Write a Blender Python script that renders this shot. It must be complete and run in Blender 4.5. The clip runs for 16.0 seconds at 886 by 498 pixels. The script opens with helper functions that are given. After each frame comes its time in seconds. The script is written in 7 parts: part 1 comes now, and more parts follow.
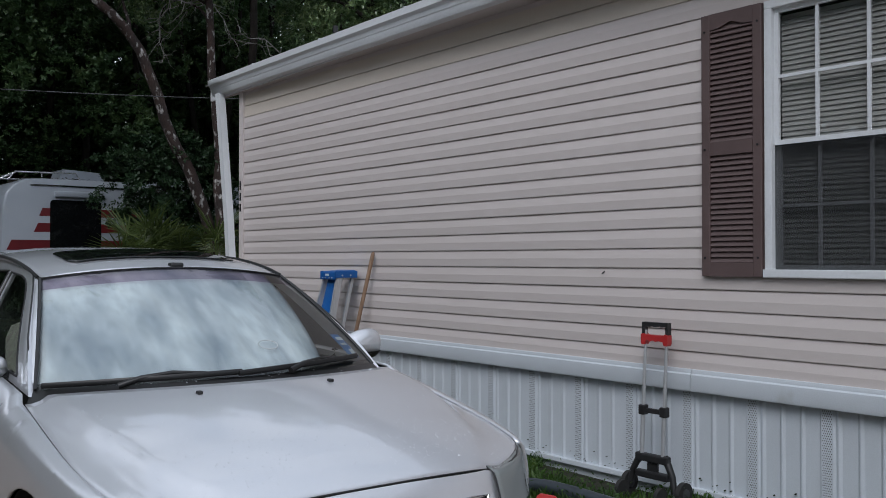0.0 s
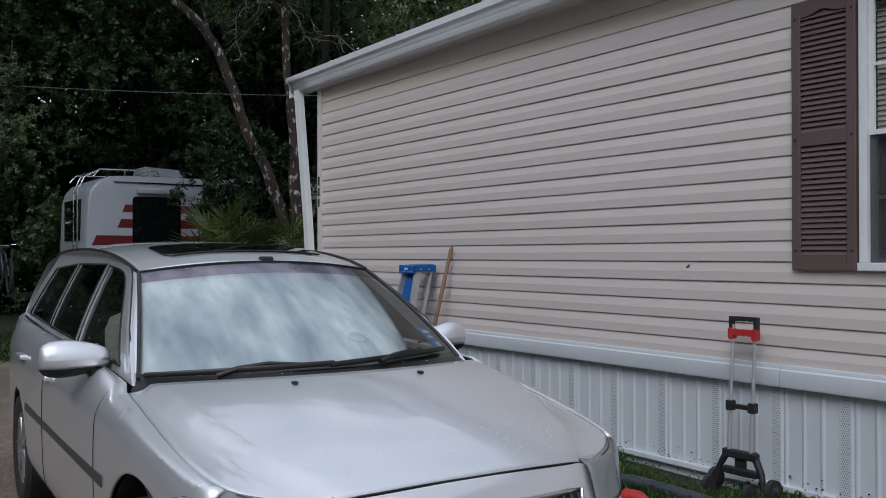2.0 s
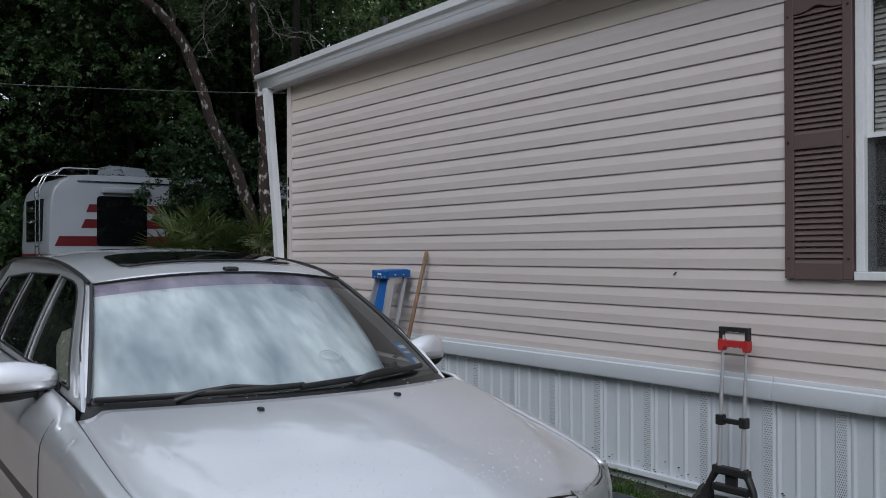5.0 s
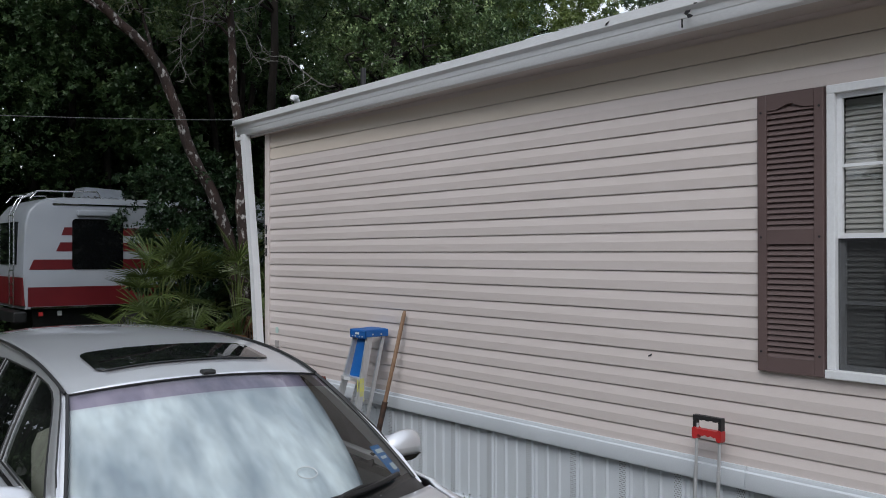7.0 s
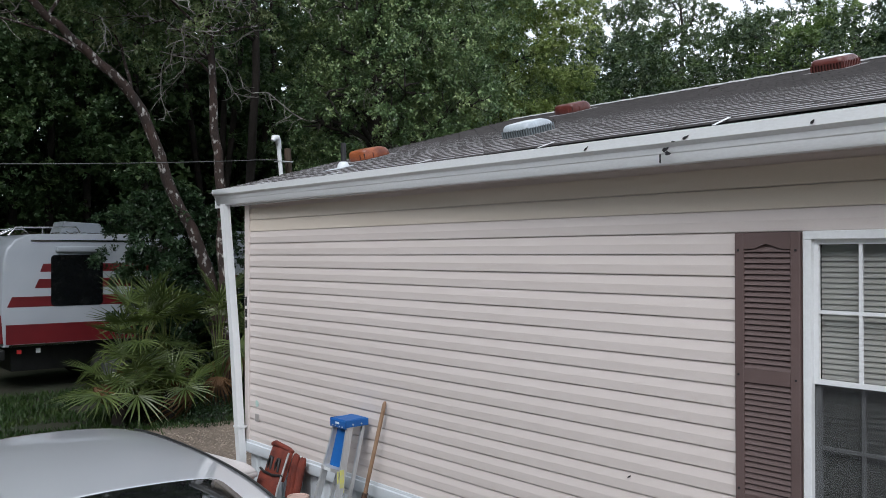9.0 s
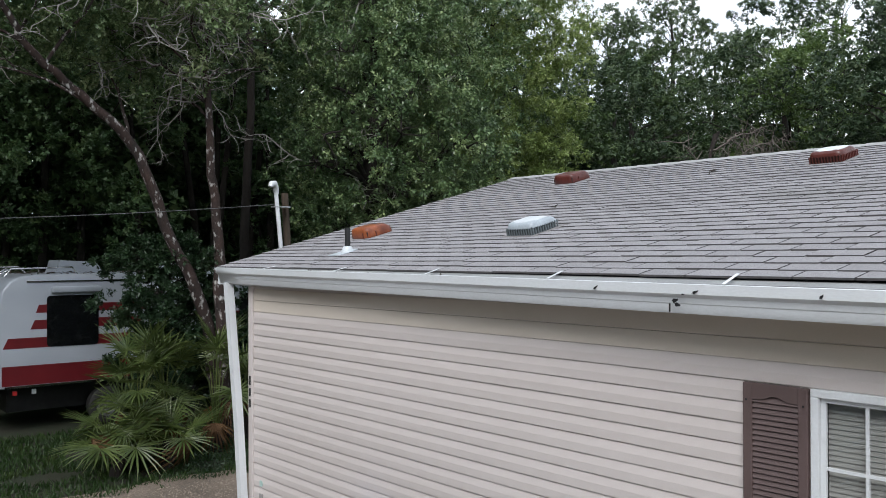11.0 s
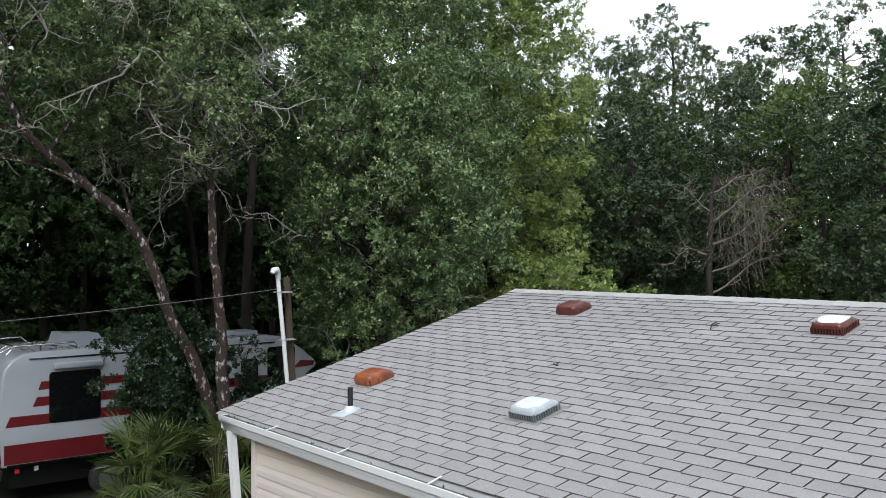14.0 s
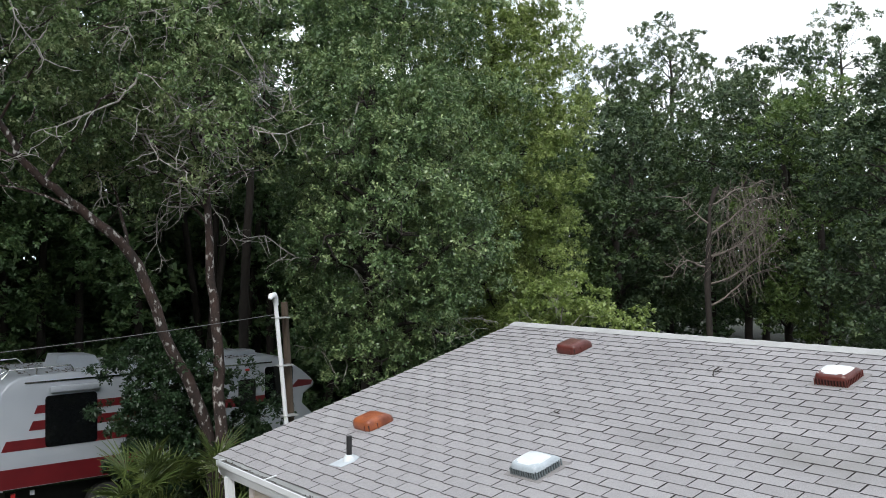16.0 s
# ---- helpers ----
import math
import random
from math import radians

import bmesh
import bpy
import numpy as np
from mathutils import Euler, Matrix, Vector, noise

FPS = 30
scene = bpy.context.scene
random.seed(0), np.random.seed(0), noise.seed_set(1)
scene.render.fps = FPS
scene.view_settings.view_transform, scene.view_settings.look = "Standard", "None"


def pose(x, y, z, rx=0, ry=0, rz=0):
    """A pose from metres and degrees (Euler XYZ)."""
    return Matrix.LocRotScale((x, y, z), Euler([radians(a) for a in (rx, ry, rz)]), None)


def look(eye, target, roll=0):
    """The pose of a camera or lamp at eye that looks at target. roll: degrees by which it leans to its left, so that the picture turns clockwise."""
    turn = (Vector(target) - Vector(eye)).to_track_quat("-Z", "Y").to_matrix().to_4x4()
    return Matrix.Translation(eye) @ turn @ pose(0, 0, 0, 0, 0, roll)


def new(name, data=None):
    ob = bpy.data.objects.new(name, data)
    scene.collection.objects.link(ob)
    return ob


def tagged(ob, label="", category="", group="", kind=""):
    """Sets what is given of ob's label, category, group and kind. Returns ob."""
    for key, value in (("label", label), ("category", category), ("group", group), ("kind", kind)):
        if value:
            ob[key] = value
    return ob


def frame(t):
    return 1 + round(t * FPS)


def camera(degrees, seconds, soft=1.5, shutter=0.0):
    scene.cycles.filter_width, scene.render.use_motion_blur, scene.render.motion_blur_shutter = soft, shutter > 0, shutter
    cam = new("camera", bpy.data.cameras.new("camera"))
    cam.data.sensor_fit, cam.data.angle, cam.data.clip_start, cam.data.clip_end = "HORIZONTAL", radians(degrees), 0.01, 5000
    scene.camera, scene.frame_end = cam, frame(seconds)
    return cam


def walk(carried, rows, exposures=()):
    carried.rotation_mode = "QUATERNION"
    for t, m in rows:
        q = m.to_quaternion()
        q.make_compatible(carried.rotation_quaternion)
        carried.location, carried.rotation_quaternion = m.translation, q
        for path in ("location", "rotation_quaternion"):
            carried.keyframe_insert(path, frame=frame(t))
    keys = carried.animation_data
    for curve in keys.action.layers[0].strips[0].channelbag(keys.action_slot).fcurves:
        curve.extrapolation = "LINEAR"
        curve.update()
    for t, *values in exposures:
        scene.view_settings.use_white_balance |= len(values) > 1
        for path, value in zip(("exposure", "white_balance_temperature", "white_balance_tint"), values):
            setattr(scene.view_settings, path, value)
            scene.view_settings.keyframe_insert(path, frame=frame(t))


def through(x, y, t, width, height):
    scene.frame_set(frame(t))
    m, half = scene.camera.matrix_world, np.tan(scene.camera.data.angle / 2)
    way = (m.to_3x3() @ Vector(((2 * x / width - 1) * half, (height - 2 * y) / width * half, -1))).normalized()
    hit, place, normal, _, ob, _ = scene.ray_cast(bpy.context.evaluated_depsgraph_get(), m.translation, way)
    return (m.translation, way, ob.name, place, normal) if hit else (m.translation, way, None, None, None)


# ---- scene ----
cam = camera(52.2, 16.0, soft=0.9)
METRES, EYE, TILT, LEAN, TURN = 4.3, 1.45, 0.7, 0.0, -39.3
ROWS = [
    (0.0, 0.0, 0.0, 0.0, -0.0, 0.0, -0.0),
    (0.5, -0.0064, -0.0009, -0.0009, 4.43, -0.11, 0.03),
    (1.0, -0.0134, -0.0027, -0.0005, 4.76, -0.2, 0.09),
    (1.5, -0.0177, -0.0036, -0.0012, 4.55, -0.26, 0.11),
    (2.0, -0.0193, -0.0047, -0.0013, 4.3, -0.33, 0.14),
    (2.5, -0.0215, -0.0038, -0.0007, 4.11, -0.36, 0.16),
    (3.0, -0.0207, -0.0004, -0.0014, 3.87, -0.4, 0.16),
    (3.5, -0.021, 0.0153, -0.0017, 3.56, -0.45, 0.16),
    (6.0, -0.0342, 0.0662, 0.0503, 1.78, -0.44, 0.16),
    (6.5, -0.0337, 0.0598, 0.0837, 1.45, -0.43, 0.09),
    (7.0, -0.0288, 0.052, 0.1193, 1.12, -0.43, 0.07),
    (7.5, -0.0227, 0.0462, 0.1561, 0.84, -0.44, 0.09),
    (8.0, -0.0186, 0.0481, 0.1957, 0.58, -0.43, 0.09),
    (8.5, -0.0161, 0.0538, 0.238, 0.34, -0.38, 0.1),
    (9.0, -0.023, 0.0561, 0.2826, 0.06, -0.4, 0.13),
    (11.5, -0.0549, 0.0376, 0.5163, -0.63, -0.29, 0.13),
    (12.0, -0.0531, 0.036, 0.5742, -0.24, -0.28, 0.13),
    (12.5, -0.0511, 0.0362, 0.6297, -0.35, -0.26, 0.12),
    (13.0, -0.0492, 0.0323, 0.688, -0.47, -0.27, 0.12),
    (13.5, -0.0537, 0.0306, 0.7499, -0.42, -0.26, 0.13),
    (14.0, -0.0554, 0.0335, 0.8121, -0.55, -0.24, 0.11),
    (14.5, -0.0591, 0.0364, 0.8628, -0.68, -0.21, 0.13),
    (15.0, -0.0633, 0.0404, 0.8908, -0.66, -0.2, 0.11),
    (15.5, -0.0616, 0.05, 0.9069, -0.62, -0.18, 0.11),
    (16.0, -0.0604, 0.0546, 0.9137, -0.72, -0.21, 0.14),
]
walk(cam, [(t, pose(0, 0, EYE, TILT, LEAN, TURN) @ pose(METRES * x, METRES * y, METRES * z, 90 + pitch, roll, yaw)) for t, x, y, z, yaw, pitch, roll in ROWS],
     exposures=[(0.0, -0.40, 5930, 12), (3.5, -0.40, 5930, 12), (6.0, -0.31, 6050, 12), (7.5, 0.02, 6150, 12), (9.0, 0.26, 6130, 11), (12.5, 0.31, 6230, 10), (14.0, 0.46, 6300, 9), (16.0, 0.50, 6360, 9)])

# ---- light ----
SUN_ELEV, SUN_AZ = 44.0, 234.0
world = bpy.data.worlds.new("overcast_sky")
scene.world = world
world.use_nodes = True
wn, wl = world.node_tree.nodes, world.node_tree.links
wn.clear()
w_sky = wn.new("ShaderNodeTexSky")
w_sky.sky_type = "NISHITA"
w_sky.sun_disc = False
w_sky.sun_elevation, w_sky.sun_rotation = radians(SUN_ELEV), radians(SUN_AZ)
w_hsv = wn.new("ShaderNodeHueSaturation")
w_hsv.inputs["Saturation"].default_value = 0.18
w_co = wn.new("ShaderNodeTexCoord")
w_map = wn.new("ShaderNodeMapping")
w_map.inputs["Scale"].default_value = (1.6, 3.2, 4.0)
w_noise = wn.new("ShaderNodeTexNoise")
w_noise.inputs["Scale"].default_value = 2.4
w_noise.inputs["Detail"].default_value = 7.0
w_noise.inputs["Distortion"].default_value = 0.6
w_ramp = wn.new("ShaderNodeValToRGB")
w_ramp.color_ramp.elements[0].position, w_ramp.color_ramp.elements[0].color = 0.36, (0.50, 0.56, 0.64, 1)
w_ramp.color_ramp.elements[1].position, w_ramp.color_ramp.elements[1].color = 0.62, (1.0, 1.0, 1.0, 1)
w_mix = wn.new("ShaderNodeMix")
w_mix.data_type, w_mix.blend_type = "RGBA", "MIX"
w_mix.inputs["Factor"].default_value = 0.72
w_cloud = wn.new("ShaderNodeMix")
w_cloud.data_type, w_cloud.blend_type = "RGBA", "MULTIPLY"
w_cloud.inputs["Factor"].default_value = 1.0
w_cloud.inputs[6].default_value = (10.5, 10.8, 11.0, 1)
w_bg = wn.new("ShaderNodeBackground")
w_bg.inputs["Strength"].default_value = 0.13
w_out = wn.new("ShaderNodeOutputWorld")
wl.new(w_co.outputs["Generated"], w_map.inputs["Vector"])
wl.new(w_map.outputs["Vector"], w_noise.inputs["Vector"])
wl.new(w_noise.outputs["Fac"], w_ramp.inputs["Fac"])
wl.new(w_ramp.outputs["Color"], w_cloud.inputs[7])
wl.new(w_sky.outputs["Color"], w_hsv.inputs["Color"])
wl.new(w_hsv.outputs["Color"], w_mix.inputs[6])
wl.new(w_cloud.outputs[2], w_mix.inputs[7])
wl.new(w_mix.outputs[2], w_bg.inputs["Color"])
wl.new(w_bg.outputs["Background"], w_out.inputs["Surface"])

sun_data = bpy.data.lights.new("sun", "SUN")
sun_data.energy, sun_data.angle, sun_data.color = 1.8, radians(32), (1.0, 0.96, 0.9)
sun = new("sun", sun_data)
sun_dir = Vector((math.sin(radians(SUN_AZ)) * math.cos(radians(SUN_ELEV)), math.cos(radians(SUN_AZ)) * math.cos(radians(SUN_ELEV)), math.sin(radians(SUN_ELEV))))
sun.matrix_world = look(sun_dir * 60, (0, 0, 0))


# ---- materials ----
def surface(name, a, b=None, scale=8.0, rough=0.6, metal=0.0, bump=0.0, bump_scale=60.0, stretch=(1, 1, 1),
            fine=0.0, vary=0.0, stain=None, stain_scale=1.2, stain_at=0.62, coat=0.0, rough_vary=0.0, spec=0.5, coords="Object", coat_ior=1.5):
    """A plain procedural surface: two tones in patches, fine grain, stains, relief."""
    m = bpy.data.materials.new(name)
    m.use_nodes = True
    n, l = m.node_tree.nodes, m.node_tree.links
    p = n["Principled BSDF"]
    p.inputs["Roughness"].default_value = rough
    p.inputs["Metallic"].default_value = metal
    p.inputs["Coat Weight"].default_value = coat
    p.inputs["Coat Roughness"].default_value = 0.03
    p.inputs["Coat IOR"].default_value = coat_ior
    p.inputs["Specular IOR Level"].default_value = spec
    co = n.new("ShaderNodeTexCoord")
    mp = n.new("ShaderNodeMapping")
    mp.inputs["Scale"].default_value = stretch
    l.new(co.outputs[coords], mp.inputs["Vector"])
    vec = mp.outputs["Vector"]

    def noise_tex(sc, detail=5.0):
        t = n.new("ShaderNodeTexNoise")
        t.inputs["Scale"].default_value, t.inputs["Detail"].default_value = sc, detail
        l.new(vec, t.inputs["Vector"])
        return t.outputs["Fac"]

    def ramp(fac, lo, hi, c0=(0, 0, 0, 1), c1=(1, 1, 1, 1)):
        r = n.new("ShaderNodeValToRGB")
        r.color_ramp.elements[0].position, r.color_ramp.elements[0].color = lo, c0
        r.color_ramp.elements[1].position, r.color_ramp.elements[1].color = hi, c1
        l.new(fac, r.inputs["Fac"])
        return r.outputs["Color"]

    def mixed(fac, c0, c1, blend="MIX"):
        x = n.new("ShaderNodeMix")
        x.data_type, x.blend_type = "RGBA", blend
        for sock, v in ((x.inputs["Factor"], fac), (x.inputs[6], c0), (x.inputs[7], c1)):
            if hasattr(v, "links"):
                l.new(v, sock)
            else:
                sock.default_value = v
        return x.outputs[2]

    four = lambda c: (*c, 1.0)
    col = ramp(noise_tex(scale), 0.32, 0.68, four(a), four(b or tuple(v * 0.85 for v in a)))
    if fine:
        g = ramp(noise_tex(bump_scale * 1.3, 3.0), 0.25, 0.75, (1 - fine,) * 3 + (1,), (1 + fine,) * 3 + (1,))
        col = mixed(1.0, col, g, "MULTIPLY")
    if vary:
        info = n.new("ShaderNodeObjectInfo")
        isl = n.new("ShaderNodeNewGeometry")
        add = n.new("ShaderNodeMath")
        add.operation = "ADD"
        l.new(info.outputs["Random"], add.inputs[0])
        l.new(isl.outputs["Random Per Island"], add.inputs[1])
        fr = n.new("ShaderNodeMath")
        fr.operation = "FRACT"
        l.new(add.outputs[0], fr.inputs[0])
        v = ramp(fr.outputs[0], 0.0, 1.0, (1 - vary,) * 3 + (1,), (1 + vary,) * 3 + (1,))
        col = mixed(1.0, col, v, "MULTIPLY")
    if stain:
        f = ramp(noise_tex(stain_scale, 8.0), stain_at, min(1.0, stain_at + 0.14))
        col = mixed(f, col, four(stain))
    l.new(col, p.inputs["Base Color"])
    if rough_vary:
        mr = n.new("ShaderNodeMapRange")
        mr.inputs["To Min"].default_value, mr.inputs["To Max"].default_value = max(0.02, rough - rough_vary), min(1, rough + rough_vary)
        l.new(noise_tex(scale * 2.3), mr.inputs["Value"])
        l.new(mr.outputs["Result"], p.inputs["Roughness"])
    if bump:
        bp = n.new("ShaderNodeBump")
        bp.inputs["Strength"].default_value, bp.inputs["Distance"].default_value = min(1.0, bump), 0.01
        l.new(noise_tex(bump_scale), bp.inputs["Height"])
        l.new(bp.outputs["Normal"], p.inputs["Normal"])
        if coat:
            l.new(bp.outputs["Normal"], p.inputs["Coat Normal"])
    return m


def leaf_surface(name, a, b, c, gloss=0.45, through=0.35):
    """Leaves: tone by leaf and by branch, some light passing through them."""
    m = bpy.data.materials.new(name)
    m.use_nodes = True
    n, l = m.node_tree.nodes, m.node_tree.links
    p, out = n["Principled BSDF"], n["Material Output"]
    geo = n.new("ShaderNodeNewGeometry")
    r = n.new("ShaderNodeValToRGB")
    e = r.color_ramp.elements
    e[0].position, e[0].color = 0.0, (*a, 1)
    e[1].position, e[1].color = 1.0, (*c, 1)
    mid = e.new(0.55)
    mid.color = (*b, 1)
    t = n.new("ShaderNodeTexNoise")
    t.inputs["Scale"].default_value = 1.7
    co = n.new("ShaderNodeTexCoord")
    l.new(co.outputs["Object"], t.inputs["Vector"])
    mx = n.new("ShaderNodeMath")
    mx.operation = "MULTIPLY_ADD"
    mx.inputs[1].default_value = 0.45
    sc = n.new("ShaderNodeMath")
    sc.operation = "MULTIPLY_ADD"
    sc.inputs[1].default_value, sc.inputs[2].default_value = 2.1, -0.78
    l.new(t.outputs["Fac"], sc.inputs[0])
    l.new(geo.outputs["Random Per Island"], mx.inputs[0])
    l.new(sc.outputs[0], mx.inputs[2])
    l.new(mx.outputs[0], r.inputs["Fac"])
    l.new(r.outputs["Color"], p.inputs["Base Color"])
    p.inputs["Roughness"].default_value = gloss
    tr = n.new("ShaderNodeBsdfTranslucent")
    l.new(r.outputs["Color"], tr.inputs["Color"])
    ms = n.new("ShaderNodeMixShader")
    ms.inputs["Fac"].default_value = through
    l.new(p.outputs["BSDF"], ms.inputs[1])
    l.new(tr.outputs["BSDF"], ms.inputs[2])
    l.new(ms.outputs["Shader"], out.inputs["Surface"])
    return m


def glass_surface(name, tint=(0.9, 0.95, 0.93), rough=0.0, body=0.0, body_colour=(0.02, 0.02, 0.02)):
    """A thin pane: clear with a mirror gloss by Fresnel; body mixes in a dark film."""
    m = bpy.data.materials.new(name)
    m.use_nodes = True
    n, l = m.node_tree.nodes, m.node_tree.links
    n.remove(n["Principled BSDF"])
    out = n["Material Output"]
    tr = n.new("ShaderNodeBsdfTransparent")
    tr.inputs["Color"].default_value = (*tint, 1)
    gl = n.new("ShaderNodeBsdfGlossy")
    gl.inputs["Roughness"].default_value = rough
    fr = n.new("ShaderNodeFresnel")
    fr.inputs["IOR"].default_value = 1.52
    df = n.new("ShaderNodeBsdfDiffuse")
    df.inputs["Color"].default_value = (*body_colour, 1)
    mb = n.new("ShaderNodeMixShader")
    mb.inputs["Fac"].default_value = body
    ms = n.new("ShaderNodeMixShader")
    l.new(tr.outputs[0], mb.inputs[1])
    l.new(df.outputs[0], mb.inputs[2])
    l.new(fr.outputs[0], ms.inputs["Fac"])
    l.new(mb.outputs[0], ms.inputs[1])
    l.new(gl.outputs[0], ms.inputs[2])
    l.new(ms.outputs[0], out.inputs["Surface"])
    return m


SIDING = surface("vinyl_siding", (0.612, 0.556, 0.534), (0.582, 0.526, 0.503), scale=0.7, rough=0.42, bump=0.05, bump_scale=240, stretch=(1, 0.25, 3), fine=0.04, stain=(0.53, 0.485, 0.44), stain_scale=0.8, stain_at=0.66)
SIDING_TOP = surface("dusty_top_siding", (0.635, 0.568, 0.495), (0.60, 0.53, 0.445), scale=0.9, rough=0.5, bump=0.05, bump_scale=240, stretch=(1, 0.25, 2), fine=0.04, stain=(0.52, 0.45, 0.37), stain_scale=1.1, stain_at=0.52)
WHITE_METAL = surface("white_enamel_metal", (0.74, 0.76, 0.78), (0.66, 0.68, 0.70), scale=1.6, rough=0.35, bump=0.04, bump_scale=90, stretch=(1, 0.3, 1), fine=0.05, stain=(0.50, 0.50, 0.48), stain_scale=2.2, stain_at=0.67)
SKIRT = surface("white_vinyl_skirting", (0.60, 0.642, 0.685), (0.545, 0.585, 0.625), scale=2.0, rough=0.4, bump=0.04, bump_scale=120, fine=0.04, stain=(0.40, 0.41, 0.39), stain_scale=2.6, stain_at=0.64)
DARK_HOLE = surface("unlit_room_black", (0.015, 0.015, 0.015), rough=0.9)
SHINGLE = surface("asphalt_shingle", (0.325, 0.315, 0.325), (0.275, 0.265, 0.275), scale=1.1, rough=0.88, bump=0.8, bump_scale=220, fine=0.45, vary=0.07, stain=(0.235, 0.23, 0.225), stain_scale=0.55, stain_at=0.60)
# Dark cut asphalt, with the courses' shadow lines put into its colour.
SHADED_EDGE = surface("shaded_butt_edge", (0.115, 0.108, 0.108), (0.085, 0.08, 0.08), scale=9, rough=0.95, fine=0.2)
# Roof felt; on tab sides its near-black paints the shade in the slots.
SHADOW_FELT = surface("shingle_shadow_felt", (0.05, 0.047, 0.048), rough=0.95, bump=0.3)
FLASHING = surface("grey_drip_edge", (0.30, 0.31, 0.31), (0.23, 0.235, 0.235), scale=3, rough=0.6, fine=0.15)
SHUTTER = surface("brown_shutter_vinyl", (0.120, 0.082, 0.078), (0.098, 0.067, 0.064), scale=2.5, rough=0.55, bump=0.1, bump_scale=180, fine=0.08)
WINDOW_WHITE = surface("white_window_frame", (0.72, 0.74, 0.76), (0.66, 0.68, 0.70), scale=4, rough=0.35, fine=0.04)
GLASS = glass_surface("window_glass", (0.92, 0.94, 0.94))
BLIND = surface("pale_blind", (0.49, 0.48, 0.465), (0.43, 0.42, 0.41), scale=3, rough=0.6)
RUST = surface("rusty_vent_paint", (0.115, 0.026, 0.019), (0.065, 0.016, 0.013), scale=5, rough=0.28, bump=0.3, bump_scale=70, fine=0.15, stain=(0.20, 0.06, 0.03), stain_scale=3.0, stain_at=0.64)
VENT_PALE = surface("weathered_grey_vent", (0.44, 0.49, 0.53), (0.33, 0.37, 0.41), scale=6, rough=0.30, fine=0.1)
VENT_DARK = surface("dark_vent_louvre", (0.05, 0.06, 0.065), (0.09, 0.10, 0.11), scale=20, rough=0.6)
BLACK_PLASTIC = surface("black_plastic", (0.014, 0.014, 0.015), (0.02, 0.02, 0.021), scale=10, rough=0.5, bump=0.05, bump_scale=200)
RUBBER = surface("tyre_rubber", (0.018, 0.018, 0.018), (0.028, 0.027, 0.025), scale=14, rough=0.8, bump=0.15)
ALU = surface("dull_aluminium", (0.56, 0.57, 0.58), (0.46, 0.47, 0.48), scale=5, rough=0.42, metal=0.55, stretch=(1, 1, 0.1), fine=0.1)
WOOD_HANDLE = surface("worn_wood_handle", (0.30, 0.19, 0.115), (0.19, 0.115, 0.07), scale=9, rough=0.6, stretch=(6, 6, 0.6), fine=0.2)
BLUE_PLASTIC = surface("blue_plastic", (0.010, 0.115, 0.39), (0.008, 0.085, 0.31), scale=6, rough=0.42, fine=0.08)
RED_PLASTIC = surface("red_plastic", (0.48, 0.03, 0.03), (0.40, 0.02, 0.02), scale=6, rough=0.4)
GRAVEL = surface("wet_crushed_gravel", (0.200, 0.158, 0.124), (0.120, 0.094, 0.073), scale=1.3, rough=0.85, bump=1.0, bump_scale=40, fine=0.6, stain=(0.155, 0.120, 0.090), stain_scale=0.9, stain_at=0.58)
PEBBLE = surface("pebble", (0.30, 0.25, 0.20), (0.20, 0.165, 0.13), scale=20, rough=0.85, vary=0.35)
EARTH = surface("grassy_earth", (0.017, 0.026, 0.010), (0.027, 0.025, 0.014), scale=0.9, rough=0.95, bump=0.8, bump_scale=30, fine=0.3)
# Lawn grass darkened in its colour for the tree shade by the motorhome.
SHADED_GRASS = leaf_surface("shaded_lawn_grass", (0.017, 0.042, 0.009), (0.032, 0.070, 0.014), (0.060, 0.090, 0.022), 0.5, 0.3)
# The same grass in a lighter colour for the open light by the skirting.
LIT_GRASS = leaf_surface("lit_skirting_grass", (0.030, 0.072, 0.012), (0.060, 0.125, 0.022), (0.12, 0.18, 0.040), 0.5, 0.38)
BARK = surface("mottled_bark", (0.052, 0.031, 0.025), (0.026, 0.019, 0.017), scale=5, rough=0.95, bump=1.0, bump_scale=24, stretch=(1, 1, 0.6), fine=0.3, stain=(0.50, 0.48, 0.46), stain_scale=12.0, stain_at=0.56)
BARK_DARK = surface("dark_bark", (0.034, 0.027, 0.023), (0.020, 0.016, 0.014), scale=4, rough=0.95, bump=1.0, bump_scale=24, stretch=(1, 1, 0.4), fine=0.2)
TWIG = surface("grey_dead_twig", (0.42, 0.40, 0.37), (0.22, 0.20, 0.18), scale=8, rough=0.9)
LEAF_OAK = leaf_surface("oak_leaves", (0.040, 0.076, 0.034), (0.130, 0.202, 0.082), (0.34, 0.42, 0.19), 0.28, 0.22)
LEAF_OLIVE = leaf_surface("olive_oak_leaves", (0.062, 0.104, 0.046), (0.178, 0.252, 0.108), (0.36, 0.42, 0.22), 0.26, 0.22)
LEAF_LIGHT = leaf_surface("yellow_green_leaves", (0.092, 0.136, 0.036), (0.225, 0.300, 0.086), (0.40, 0.47, 0.17), 0.36, 0.36)
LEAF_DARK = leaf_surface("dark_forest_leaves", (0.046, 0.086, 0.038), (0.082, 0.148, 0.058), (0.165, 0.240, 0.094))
# Leaf green darkened to carry the shade under the tree canopy.
LEAF_SHADE = leaf_surface("canopy_shade_leaves", (0.014, 0.034, 0.014), (0.028, 0.060, 0.024), (0.058, 0.098, 0.042))
LEAF_HIGH = leaf_surface("high_tree_leaves", (0.050, 0.078, 0.038), (0.100, 0.145, 0.066), (0.20, 0.25, 0.13), 0.4, 0.40)
